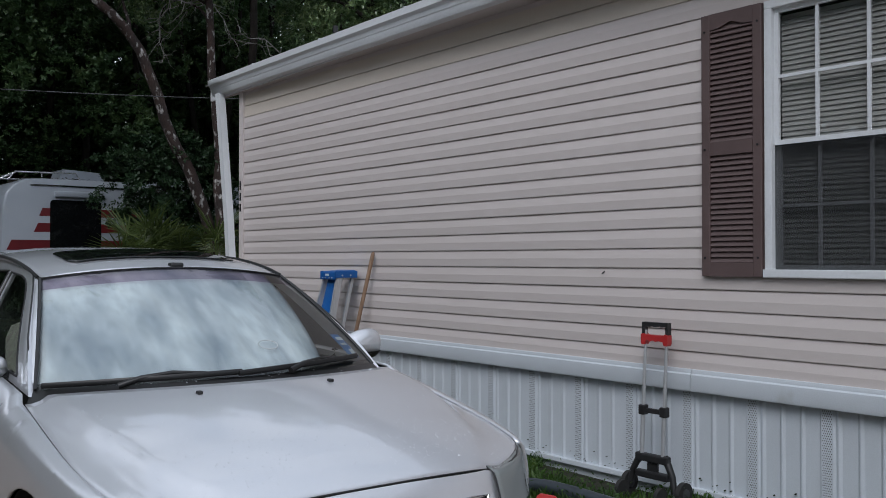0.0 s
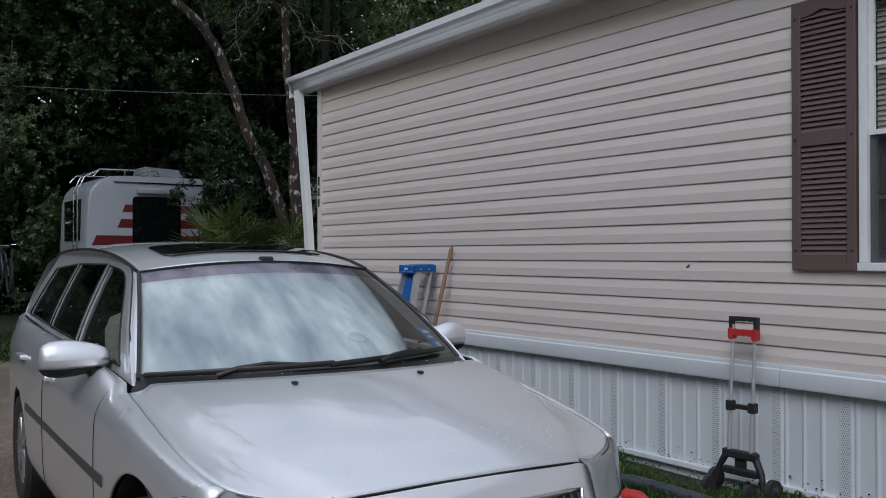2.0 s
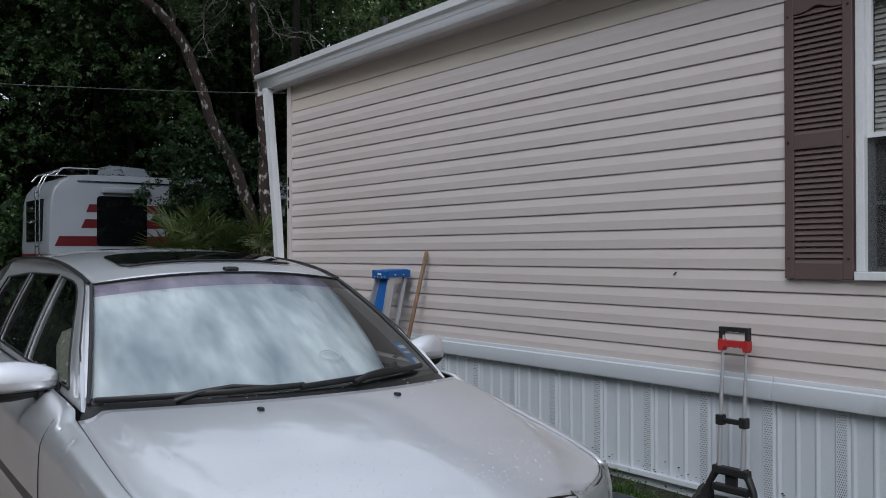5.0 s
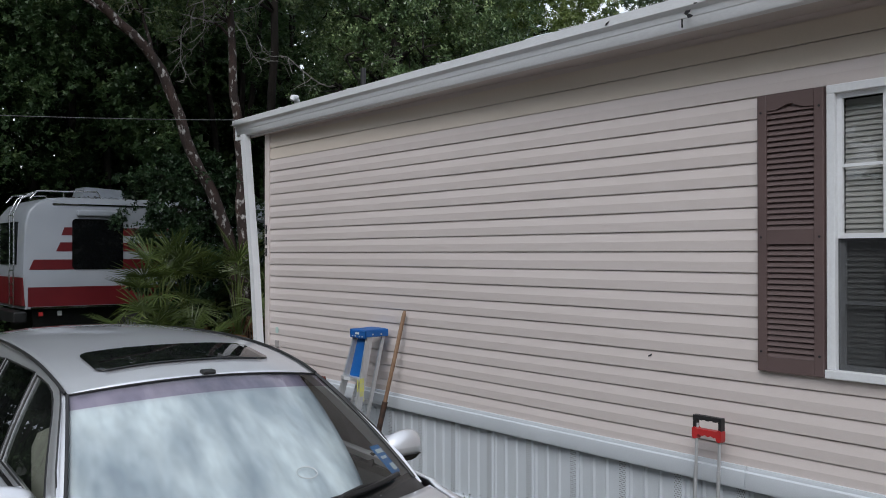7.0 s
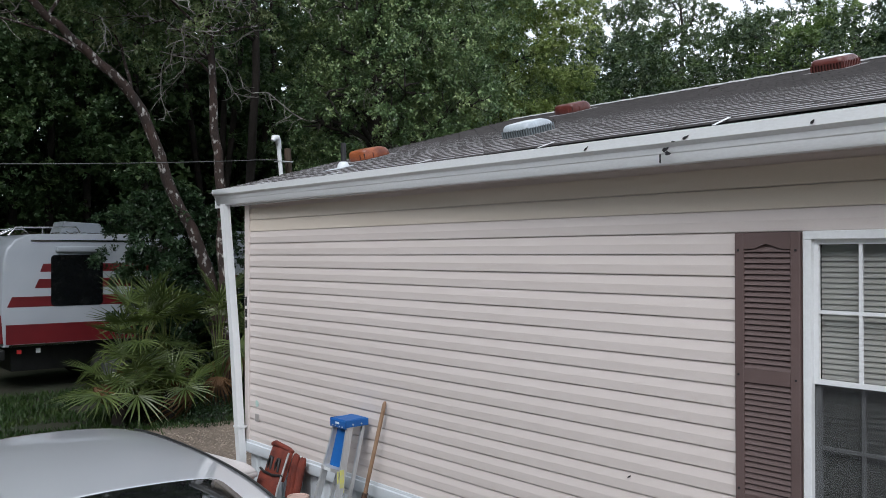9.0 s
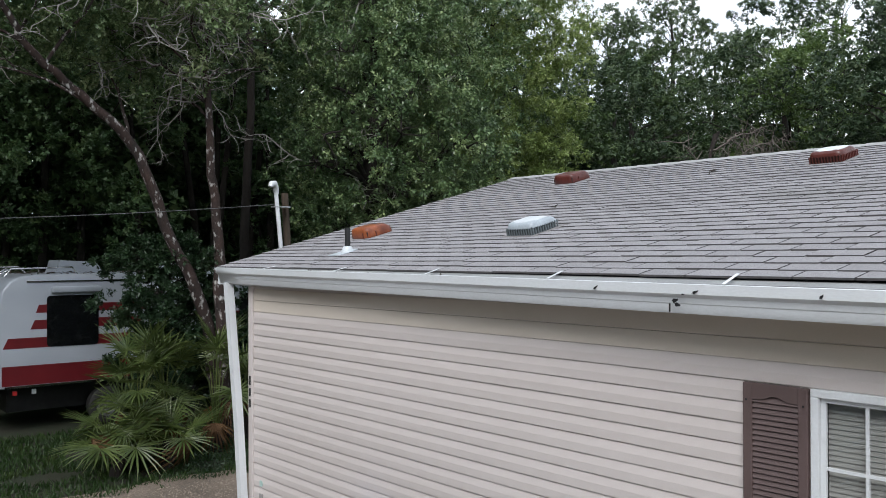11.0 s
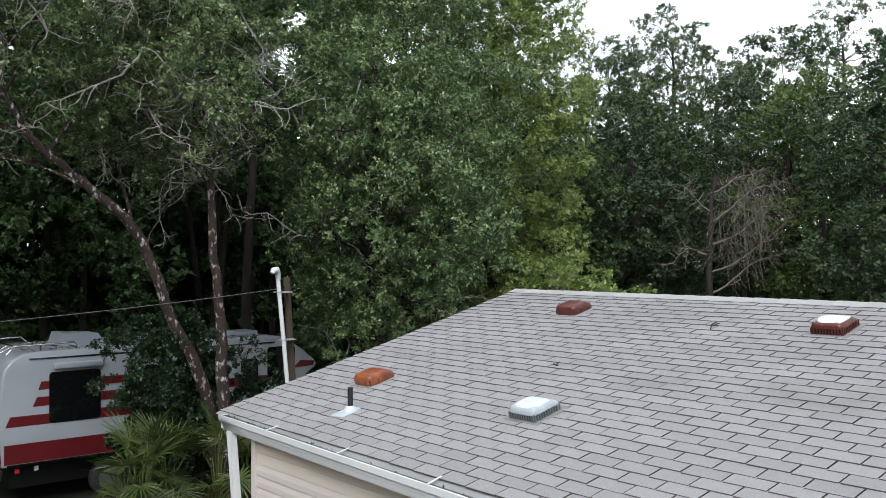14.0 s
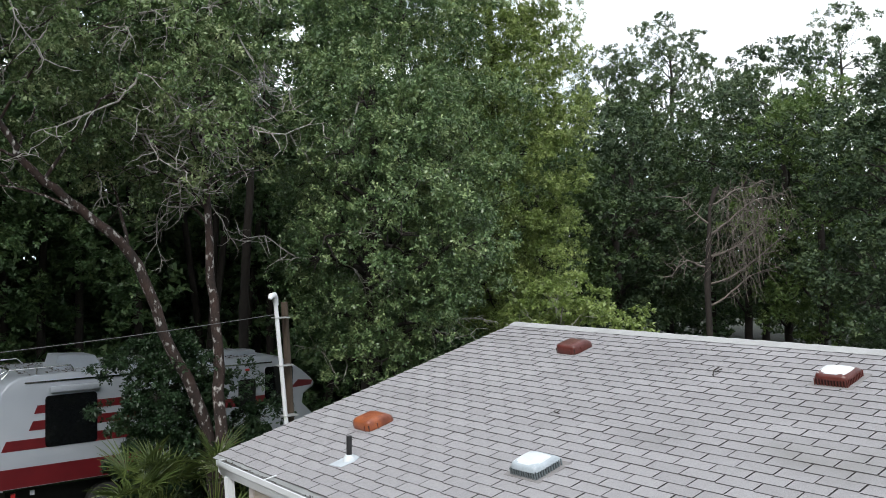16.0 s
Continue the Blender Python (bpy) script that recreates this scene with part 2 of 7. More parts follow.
LEAF_FAR = leaf_surface("far_tree_leaves", (0.020, 0.040, 0.018), (0.042, 0.074, 0.030), (0.105, 0.145, 0.060), 0.6, 0.24)
# Sunlight on one far crown, put into its leaf colour.
LEAF_SUNNY = leaf_surface("sunlit_far_leaves", (0.050, 0.090, 0.022), (0.105, 0.165, 0.044), (0.19, 0.26, 0.08), 0.5, 0.32)
LEAF_MID = leaf_surface("mid_green_tree_leaves", (0.024, 0.048, 0.016), (0.055, 0.095, 0.028), (0.12, 0.17, 0.055), 0.5, 0.28)
VENT_GREY = surface("grey_perforation", (0.17, 0.175, 0.18), (0.12, 0.125, 0.13), scale=30, rough=0.7)
PALM = leaf_surface("palmetto_fronds", (0.038, 0.064, 0.018), (0.118, 0.155, 0.043), (0.30, 0.31, 0.115), 0.36, 0.24)
PALM_DRY = leaf_surface("dry_palmetto_fronds", (0.10, 0.055, 0.028), (0.16, 0.085, 0.035), (0.22, 0.14, 0.05), 0.7, 0.2)
PAINT_MARK = surface("black_scuff", (0.01, 0.01, 0.012), rough=0.7)


# ---- mesh helpers ----
def thing(name, label, category, at=(0, 0, 0), group="", kind="", rz=0.0, m=None):
    ob = new(name)
    ob.empty_display_size = 0.1
    ob.matrix_world = m if m is not None else pose(*at, 0, 0, rz)
    return tagged(ob, label, category, group, kind)


def mesh_object(name, bm, material, smooth=None):
    me = bpy.data.meshes.new(name)
    bmesh.ops.recalc_face_normals(bm, faces=bm.faces)
    bm.to_mesh(me)
    bm.free()
    me.materials.append(material)
    if smooth is not None:
        me.shade_smooth()
        me.set_sharp_from_angle(angle=radians(smooth))
    return new(name, me)


def part(name, bm, material, parent, label="", smooth=None):
    ob = mesh_object(name, bm, material, smooth)
    ob.parent = parent
    return tagged(ob, label) if label else ob


def whole(name, bm, material, label, category, kind="", group="", smooth=None, at=(0, 0, 0)):
    ob = mesh_object(name, bm, material, smooth)
    ob.location = at
    return tagged(ob, label, category, group, kind)


def box(bm, x0, x1, y0, y1, z0, z1, m=None, bevel=0.0):
    vs = [bm.verts.new((x, y, z)) for x in (x0, x1) for y in (y0, y1) for z in (z0, z1)]
    fs = [bm.faces.new([vs[i] for i in f]) for f in ((0, 1, 3, 2), (4, 6, 7, 5), (0, 4, 5, 1), (2, 3, 7, 6), (0, 2, 6, 4), (1, 5, 7, 3))]
    if bevel:
        es = list({e for f in fs for e in f.edges})
        r = bmesh.ops.bevel(bm, geom=es, offset=bevel, segments=2, affect="EDGES", profile=0.5)
        vs = list({v for f in r["faces"] for v in f.verts} | {v for v in vs if v.is_valid})
    if m is not None:
        for v in vs:
            v.co = m @ v.co
    return bm


def boxed(*a, **k):
    return box(bmesh.new(), *a, **k)


def ring_frame(d):
    d = Vector(d).normalized()
    u = d.cross(Vector((0, 0, 1)))
    if u.length < 1e-4:
        u = Vector((1, 0, 0))
    u.normalize()
    return u, d.cross(u).normalized()


def tube(bm, pts, radii, n=8, cap=True):
    """A round tube along points; radii: one or one for each point."""
    pts = [Vector(p) for p in pts]
    if not hasattr(radii, "__len__"):
        radii = [radii] * len(pts)
    rings, u = [], None
    for i, p in enumerate(pts):
        d = (pts[min(i + 1, len(pts) - 1)] - pts[max(i - 1, 0)]).normalized()
        if u is not None and (u - d * u.dot(d)).length > 0.1:
            u = (u - d * u.dot(d)).normalized()
            v = d.cross(u)
        else:
            u, v = ring_frame(d)
        rings.append([bm.verts.new(p + radii[i] * (math.cos(a) * u + math.sin(a) * v)) for a in (2 * math.pi * k / n for k in range(n))])
    for a, b in zip(rings, rings[1:]):
        for k in range(n):
            bm.faces.new((a[k], a[(k + 1) % n], b[(k + 1) % n], b[k]))
    if cap:
        bm.faces.new(rings[0][::-1])
        bm.faces.new(rings[-1])
    return bm


def tubed(pts, radii, n=8):
    return tube(bmesh.new(), pts, radii, n)


def extrude_profile(bm, profile, y0, y1, closed=True, steps=1):
    """A profile of (x, z) swept along y."""
    rows = [[bm.verts.new((x, y0 + (y1 - y0) * k / steps, z)) for x, z in profile] for k in range(steps + 1)]
    n = len(profile)
    for a, b in zip(rows, rows[1:]):
        for i in range(n if closed else n - 1):
            bm.faces.new((a[i], a[(i + 1) % n], b[(i + 1) % n], b[i]))
    if closed:
        bm.faces.new(rows[0])
        bm.faces.new(rows[-1][::-1])
    return bm


def prism(bm, poly, depth, m=None):
    """A flat polygon of (x, y) given a depth along -z, put by m."""
    m = m or Matrix()
    top = [bm.verts.new(m @ Vector((x, y, 0))) for x, y in poly]
    low = [bm.verts.new(m @ Vector((x, y, -depth))) for x, y in poly]
    bm.faces.new(top)
    bm.faces.new(low[::-1])
    for i in range(len(poly)):
        j = (i + 1) % len(poly)
        bm.faces.new((top[i], low[i], low[j], top[j]))
    return bm


def quads_mesh(name, verts, material):
    """One mesh of loose blades from an array (n, corners, 3)."""
    n, k = verts.shape[:2]
    me = bpy.data.meshes.new(name)
    me.vertices.add(n * k)
    me.vertices.foreach_set("co", verts.reshape(-1).astype(np.float32))
    me.loops.add(n * k)
    me.loops.foreach_set("vertex_index", np.arange(n * k, dtype=np.int32))
    me.polygons.add(n)
    me.polygons.foreach_set("loop_start", np.arange(0, n * k, k, dtype=np.int32))
    me.update(calc_edges=True)
    me.materials.append(material)
    return me


def unit(v):
    return v / np.maximum(np.linalg.norm(v, axis=-1, keepdims=True), 1e-9)


def leaf_quads(rng, centres, spread, per, size, droop=0.3, up=0.6, bias=None):
    """Folded leaf blades scattered round centres."""
    n = len(centres) * per
    c = np.repeat(centres, per, axis=0)
    s = np.repeat(np.broadcast_to(spread, (len(centres),)), per)[:, None]
    off = rng.normal(size=(n, 3)) * np.array([0.5, 0.5, 0.36]) * s
    p = c + off
    lean = np.array([0, 0, up]) if bias is None else np.repeat(bias, per, axis=0)
    nrm = unit(rng.normal(size=(n, 3)) * 0.8 + lean)
    d = unit(np.cross(nrm, rng.normal(size=(n, 3))) + np.array([0, 0, -droop]))
    side = unit(np.cross(nrm, d))
    nrm = np.cross(d, side)
    ln = size * rng.uniform(0.65, 1.35, (n, 1))
    wd = ln * rng.uniform(0.17, 0.27, (n, 1))
    fold = ln * 0.10
    q = np.stack([p, p + d * ln * 0.5 + side * wd + nrm * fold, p + d * ln, p + d * ln * 0.5 - side * wd + nrm * fold], axis=1)
    return q


# ---- ground ----
def bank(x, y):
    """The ground's height: a low bank along the house."""
    k = min(1.0, max(0.0, (x - 3.0) / 0.8))
    k = k * k * (3 - 2 * k)
    e = min(1.0, max(0.0, (10.5 - y) / 1.5))
    far = min(1.0, max(0.0, (17.0 - x) / 2.0))
    return 0.13 * k * e * far


def ground_sheet():
    def steps(lo, hi, fine0, fine1, d):
        a = [fine0 + d * i for i in range(int((fine1 - fine0) / d) + 1)]
        out, s, v = [], d, a[-1]
        while v < hi:
            s *= 1.35
            v += s
            out.append(v)
        s, v, pre = d, a[0], []
        while v > lo:
            s *= 1.35
            v -= s
            pre.append(v)
        return pre[::-1] + a + out
    xs, ys = steps(-600, 600, -3, 15, 0.3), steps(-600, 600, -3, 22, 0.35)
    bm = bmesh.new()
    g = [[bm.verts.new((x, y, bank(x, y) + 0.025 * noise.noise(Vector((x * 0.6, y * 0.6, 0))) - 0.02)) for y in ys] for x in xs]
    for i in range(len(xs) - 1):
        for j in range(len(ys) - 1):
            bm.faces.new((g[i][j], g[i + 1][j], g[i + 1][j + 1], g[i][j + 1]))
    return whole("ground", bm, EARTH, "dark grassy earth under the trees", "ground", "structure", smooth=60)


ground_sheet()


def driveway():
    bm = bmesh.new()
    ys = [-8 + 0.3 * i for i in range(int(21.6 / 0.3) + 1)]
    rows = []
    for y in ys:
        right = 3.35 + 0.12 * noise.noise(Vector((y * 1.1, 3, 0))) if y < 8.8 else 3.35 + min(1, (y - 8.8) / 1.6) * 3.4 + 0.2 * noise.noise(Vector((y, 1, 0)))
        left = -7 + 0.3 * noise.noise(Vector((y * 0.5, 9, 0)))
        rows.append([bm.verts.new((x, y + (0.25 * noise.noise(Vector((x * 0.8, 5, 0))) if y > 12 else 0), bank(x, y) + 0.012 + 0.012 * noise.noise(Vector((x * 0.9, y * 0.9, 2))))) for x in (left + (right - left) * k / 30 for k in range(31))])
    for a, b in zip(rows, rows[1:]):
        for k in range(30):
            bm.faces.new((a[k], a[k + 1], b[k + 1], b[k]))
    return whole("driveway", bm, GRAVEL, "tan crushed gravel driveway beside the house", "driveway", "structure", smooth=60)


driveway()

# ---- house: plan ----
WALL_X, CORNER_Y, NEAR_Y, BACK_X = 4.22, 8.415, -5.0, 12.9
TRIM_LO, TRIM_HI, SOFFIT = 0.735, 0.85, 3.16
EAVE_X, RIDGE_X, RAKE_Y = 4.20, 8.55, 9.05
SLOPE = 0.2656


def eave_dx(x, y):
    """The near slope's skew out of line with the wall, fitted to the camera's view."""
    return -0.030 * (8.84 - y) * min(1.0, max(0.0, (RIDGE_X - x) / (RIDGE_X - EAVE_X)))


def roof_lift(x, y):
    return -SLOPE * eave_dx(x, y)


# sag lowers the near end, likewise fitted to the camera's view.
def skewed(bm, sag=0.0):
    for v in bm.verts:
        v.co.x += eave_dx(v.co.x, v.co.y)
        v.co.z -= sag * (8.84 - v.co.y)
    return bm


def roof_z(x):
    return 3.30 + SLOPE * ((x if x <= RIDGE_X else 2 * RIDGE_X - x) - 4.1)


# ---- house: walls ----
def house_walls():
    west = whole("wall_west", boxed(WALL_X + 0.02, WALL_X + 0.14, NEAR_Y, CORNER_Y - 0.02, TRIM_LO + 0.04, SOFFIT + 0.06), SIDING, "long house wall clad in beige vinyl lap siding", "wall", "structure")
    bm = bmesh.new()
    y0, y1 = CORNER_Y - 0.10, CORNER_Y - 0.02
    gable = [(WALL_X + 0.14, 0.3), (BACK_X, 0.3), (BACK_X, SOFFIT), (RIDGE_X, roof_z(RIDGE_X) - 0.16), (WALL_X + 0.14, SOFFIT)]
    extrude_profile(bm, gable, y0, y1)
    whole("wall_north", bm, SIDING, "gable end wall of the house in beige siding", "wall", "structure")
    whole("wall_south", extrude_profile(bmesh.new(), gable, NEAR_Y, NEAR_Y + 0.1), SIDING, "plain near end wall of the house", "wall", "structure")
    whole("wall_east", boxed(BACK_X, BACK_X + 0.12, NEAR_Y, CORNER_Y - 0.02, 0.3, SOFFIT), SIDING, "plain back wall of the house", "wall", "structure")
    return west


WEST = house_walls()
WIN_Y0, WIN_Y1, WIN_Z0, WIN_Z1 = 1.50, 2.535, 1.36, 2.775


def siding():
    """Dutch-lap courses, each a sheet with a cove above and a flat face below."""
    e, z_top = 0.1143, 2.891
    for k in range(-2, 19):
        lo = z_top - e * (k + 1)
        hi = lo + e
        if hi > SOFFIT + 0.03:
            hi = SOFFIT + 0.03
        if lo < TRIM_HI - 0.01:
            lo = TRIM_HI - 0.01
        if hi - lo < 0.02:
            continue
        h = hi - lo
        x = WALL_X
        flat = k < 0
        prof = [(x + 0.014, hi + 0.003), (x + 0.014, hi - 0.0020), (x + 0.0092, hi - 0.0032), (x - 0.0015, hi - 0.49 * h), (x - 0.002, hi - 0.51 * h), (x - 0.0008, lo + 0.003), (x + 0.0004, lo), (x + 0.022, lo + 0.001)]
        if flat:
            prof = [(x + 0.022, hi + 0.004), (x + 0.022, hi - 0.004), (x + 0.010, hi - 0.005), (x + 0.003, lo + 0.004), (x + 0.004, lo), (x + 0.018, lo + 0.001)]
        spans = [(NEAR_Y, CORNER_Y - 0.05, None)]
        if lo < WIN_Z1 and hi > WIN_Z0:
            spans = [(NEAR_Y, WIN_Y0, None), (WIN_Y1, CORNER_Y - 0.05, None)]
            if hi > WIN_Z1:
                spans.append((WIN_Y0, WIN_Y1, (WIN_Z1, hi)))
            if lo < WIN_Z0:
                spans.append((WIN_Y0, WIN_Y1, (lo, WIN_Z0)))
        for a, b, clip in spans:
            bm = bmesh.new()
            n = max(2, int((b - a) / 0.6))
            pr = prof if clip is None else [(xx, min(max(zz, clip[0]), clip[1])) for xx, zz in prof]
            extrude_profile(bm, pr, a, b, closed=False, steps=n)
            for v in bm.verts:
                v.co.z += 0.0022 * noise.noise(Vector((v.co.y * 0.9, k * 3.1, 0)))
                v.co.x += 0.0018 * noise.noise(Vector((v.co.y * 0.7, k * 1.7, 4)))
            part("siding_panel", bm, SIDING_TOP if flat else SIDING, WEST)
    bm = boxed(WALL_X - 0.012, WALL_X + 0.03, CORNER_Y - 0.085, CORNER_Y, TRIM_HI - 0.02, SOFFIT + 0.02, bevel=0.004)
    part("corner_trim", bm, SIDING, WEST)


siding()


def skirting():
    base = whole("skirting_wall", boxed(WALL_X + 0.045, WALL_X + 0.09, NEAR_Y, CORNER_Y - 0.03, 0.05, TRIM_LO + 0.06), SKIRT, "white vinyl skirting along the foot of the house", "skirting", "structure")
    period, y = 0.405, 8.266
    # one panel: ribs, then a perforated strip
    prof = []
    for k in range(3):
        u = k * 0.108
        prof += [(u, 0.0), (u + 0.011, 0.009), (u + 0.019, 0.010), (u + 0.032, 0.0)]
    prof += [(0.325, 0.0), (0.335, 0.013), (0.395, 0.013), (0.405, 0.0)]
    bm = bmesh.new()
    lo = [bm.verts.new((WALL_X + 0.035 - d, -u, 0.19)) for u, d in prof]
    hi = [bm.verts.new((WALL_X + 0.035 - d, -u, TRIM_LO + 0.03)) for u, d in prof]
    for i in range(len(prof) - 1):
        bm.faces.new((lo[i], lo[i + 1], hi[i + 1], hi[i]))
    first = part("skirting_panel", bm, SKIRT, base)
    panel_mesh = first.data
    bm = bmesh.new()
    for r in range(45):
        for c in range(5):
            z, u = 0.205 + r * 0.0121, 0.3405 + c * 0.0098 + (0.0049 if r % 2 else 0)
            x = WALL_X + 0.035 - 0.0135
            bm.faces.new([bm.verts.new((x, -(u + a), z + b)) for a, b in ((0, 0.0), (0.0032, -0.0042), (0.0064, 0.0), (0.0032, 0.0042))])
    holes = part("vent_slots", bm, VENT_GREY, base, "dark perforated vent strip")
    hole_mesh = holes.data
    k = 0
    first.location.y = holes.location.y = y
    while y - period > NEAR_Y:
        y -= period
        k += 1
        p = new("skirting_panel", panel_mesh)
        p.parent, p.location = base, (0, y, 0)
        if y > 0:
            h = new("vent_slots", hole_mesh)
            h.parent, h.location = base, (0, y, 0)
            h["label"] = "dark perforated vent strip"
    for a, b in ((2.985, CORNER_Y + 0.01), (NEAR_Y, 2.981)):
        bm = bmesh.new()
        x = WALL_X
        prof = [(x + 0.02, TRIM_HI), (x - 0.012, TRIM_HI), (x - 0.016, TRIM_HI - 0.012), (x - 0.016, TRIM_HI - 0.022), (x - 0.026, TRIM_HI - 0.030), (x - 0.030, TRIM_LO + 0.01), (x - 0.024, TRIM_LO - 0.005), (x + 0.02, TRIM_LO - 0.005)]
        part("top_trim", extrude_profile(bm, prof, a, b, steps=8), SKIRT, base, smooth=25)
    part("bottom_rail", boxed(WALL_X + 0.002, WALL_X + 0.04, NEAR_Y, CORNER_Y, 0.165, 0.197, bevel=0.004), SKIRT, base)
    rng = random.Random(12)
    bm = bmesh.new()
    for _ in range(90):
        yy, zz, r = rng.uniform(1.6, 5.6), 0.20 + abs(rng.gauss(0, 0.035)), rng.uniform(0.0012, 0.0042)
        prism(bm, [(r * math.cos(t) * rng.uniform(0.6, 1.2), r * math.sin(t) * rng.uniform(0.6, 1.5)) for t in (k * math.pi / 4 for k in range(8))], 0.012, Matrix.Translation((WALL_X + 0.017, yy, zz)) @ Matrix.Rotation(radians(-90), 4, "Y"))
    part("mud_splash", bm, EARTH, base, "dark specks of splashed mud")["kind"] = "stuff"
    whole("skirting_end", boxed(WALL_X + 0.09, BACK_X, CORNER_Y - 0.07, CORNER_Y - 0.03, 0.03, 0.5), SKIRT, "white skirting closing the gable end", "skirting", "structure")
    whole("skirting_near_end", boxed(WALL_X + 0.09, BACK_X, NEAR_Y, NEAR_Y + 0.05, 0.03, 0.5), SKIRT, "white skirting closing the near end", "skirting", "structure")
    whole("skirting_back", boxed(BACK_X, BACK_X + 0.05, NEAR_Y, CORNER_Y - 0.03, 0.03, 0.5), SKIRT, "white skirting along the back", "skirting", "structure")


skirting()


def window():
    y0, y1, z0, z1 = WIN_Y0, WIN_Y1, WIN_Z0, WIN_Z1
    x = WALL_X
    win = thing("window_1", "white double-hung window with divided panes and lowered blinds", "window", kind="structure")
    f = 0.042
    for nm, a in (("window_frame", (x - 0.022, x + 0.06, y0, y1, z1 - f, z1)), ("window_frame", (x - 0.022, x + 0.06, y0, y0 + f, z0 + f, z1 - f)), ("window_frame", (x - 0.022, x + 0.06, y1 - f, y1, z0 + f, z1 - f)), ("window_sill", (x - 0.034, x + 0.06, y0 - 0.005, y1 + 0.005, z0, z0 + f))):
        part(nm, boxed(*a, bevel=0.004), WINDOW_WHITE, win)
    zm = 2.055
    s = 0.024
    ya, yb = y0 + f, y1 - f
    for name, xa, za, zb in (("upper_sash", x + 0.006, zm - 0.02, z1 - f), ("lower_sash", x + 0.028, z0 + f, zm - 0.004)):
        sash = part(name, boxed(xa, xa + 0.018, ya, yb, zb - s, zb), WINDOW_WHITE, win)
        for a in ((xa, xa + 0.018, ya, yb, za, za + s), (xa, xa + 0.018, ya, ya + s, za + s, zb - s), (xa, xa + 0.018, yb - s, yb, za + s, zb - s)):
            part("sash_rail", boxed(*a), WINDOW_WHITE, sash)
        h = (zb - za - 2 * s) / 2
        cuts = (yb - s, 2.266, 2.010, 1.754, ya + s)
        for yy in cuts[1:4]:
            part("muntin", boxed(xa + 0.002, xa + 0.014, yy - 0.008, yy + 0.008, za + s, zb - s), WINDOW_WHITE, sash)
        for k in range(4):
            part("muntin", boxed(xa + 0.002, xa + 0.014, cuts[k + 1] + (0.008 if k < 3 else 0), cuts[k] - (0.008 if k else 0), za + s + h - 0.008, za + s + h + 0.008), WINDOW_WHITE, sash)
        g = part("pane", boxed(xa + 0.0155, xa + 0.0175, ya + s, yb - s, za + s, zb - s), GLASS, sash)
        g.visible_shadow = False
    part("insect_screen", boxed(x + 0.010, x + 0.012, ya, yb, z0 + f, zm - 0.02), glass_surface("screen_mesh", (0.46, 0.47, 0.48), 0.4, 0.07, (0.05, 0.052, 0.058)), win, "dark mesh screen over the lower sash").visible_shadow = False
    # Near-black sheet that paints the unlit room behind the blind.
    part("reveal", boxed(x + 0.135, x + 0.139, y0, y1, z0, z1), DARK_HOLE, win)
    blind = thing("window_blind", "lowered pale horizontal slat blind behind the window", "blind")
    n = int((z1 - z0 - 0.1) / 0.026)
    proto = None
    for k in range(n):
        m = Matrix.Translation((x + 0.068, 0, z0 + 0.06 + k * 0.026)) @ Matrix.Rotation(radians(-70), 4, "Y")
        if proto is None:
            proto = part("blind_slat", boxed(-0.0142, 0.0142, y0 + 0.05, y1 - 0.05, -0.0006, 0.0006), BLIND, blind)
            proto.matrix_local = m
        else:
            o = new("blind_slat", proto.data)
            o.parent = blind
            o.matrix_local = m


def cut_window_hole():
    """The wall's core stops at the window: rebuilt as four blocks round the opening."""
    bm = bmesh.new()
    x0, x1, z0, z1 = WALL_X + 0.02, WALL_X + 0.14, TRIM_LO + 0.04, SOFFIT + 0.06
    box(bm, x0, x1, NEAR_Y, WIN_Y0, z0, z1)
    box(bm, x0, x1, WIN_Y1, CORNER_Y - 0.02, z0, z1)
    box(bm, x0, x1, WIN_Y0, WIN_Y1, z0, WIN_Z0)
    box(bm, x0, x1, WIN_Y0, WIN_Y1, WIN_Z1, z1)
    bm.to_mesh(WEST.data)
    bm.free()


cut_window_hole()
window()


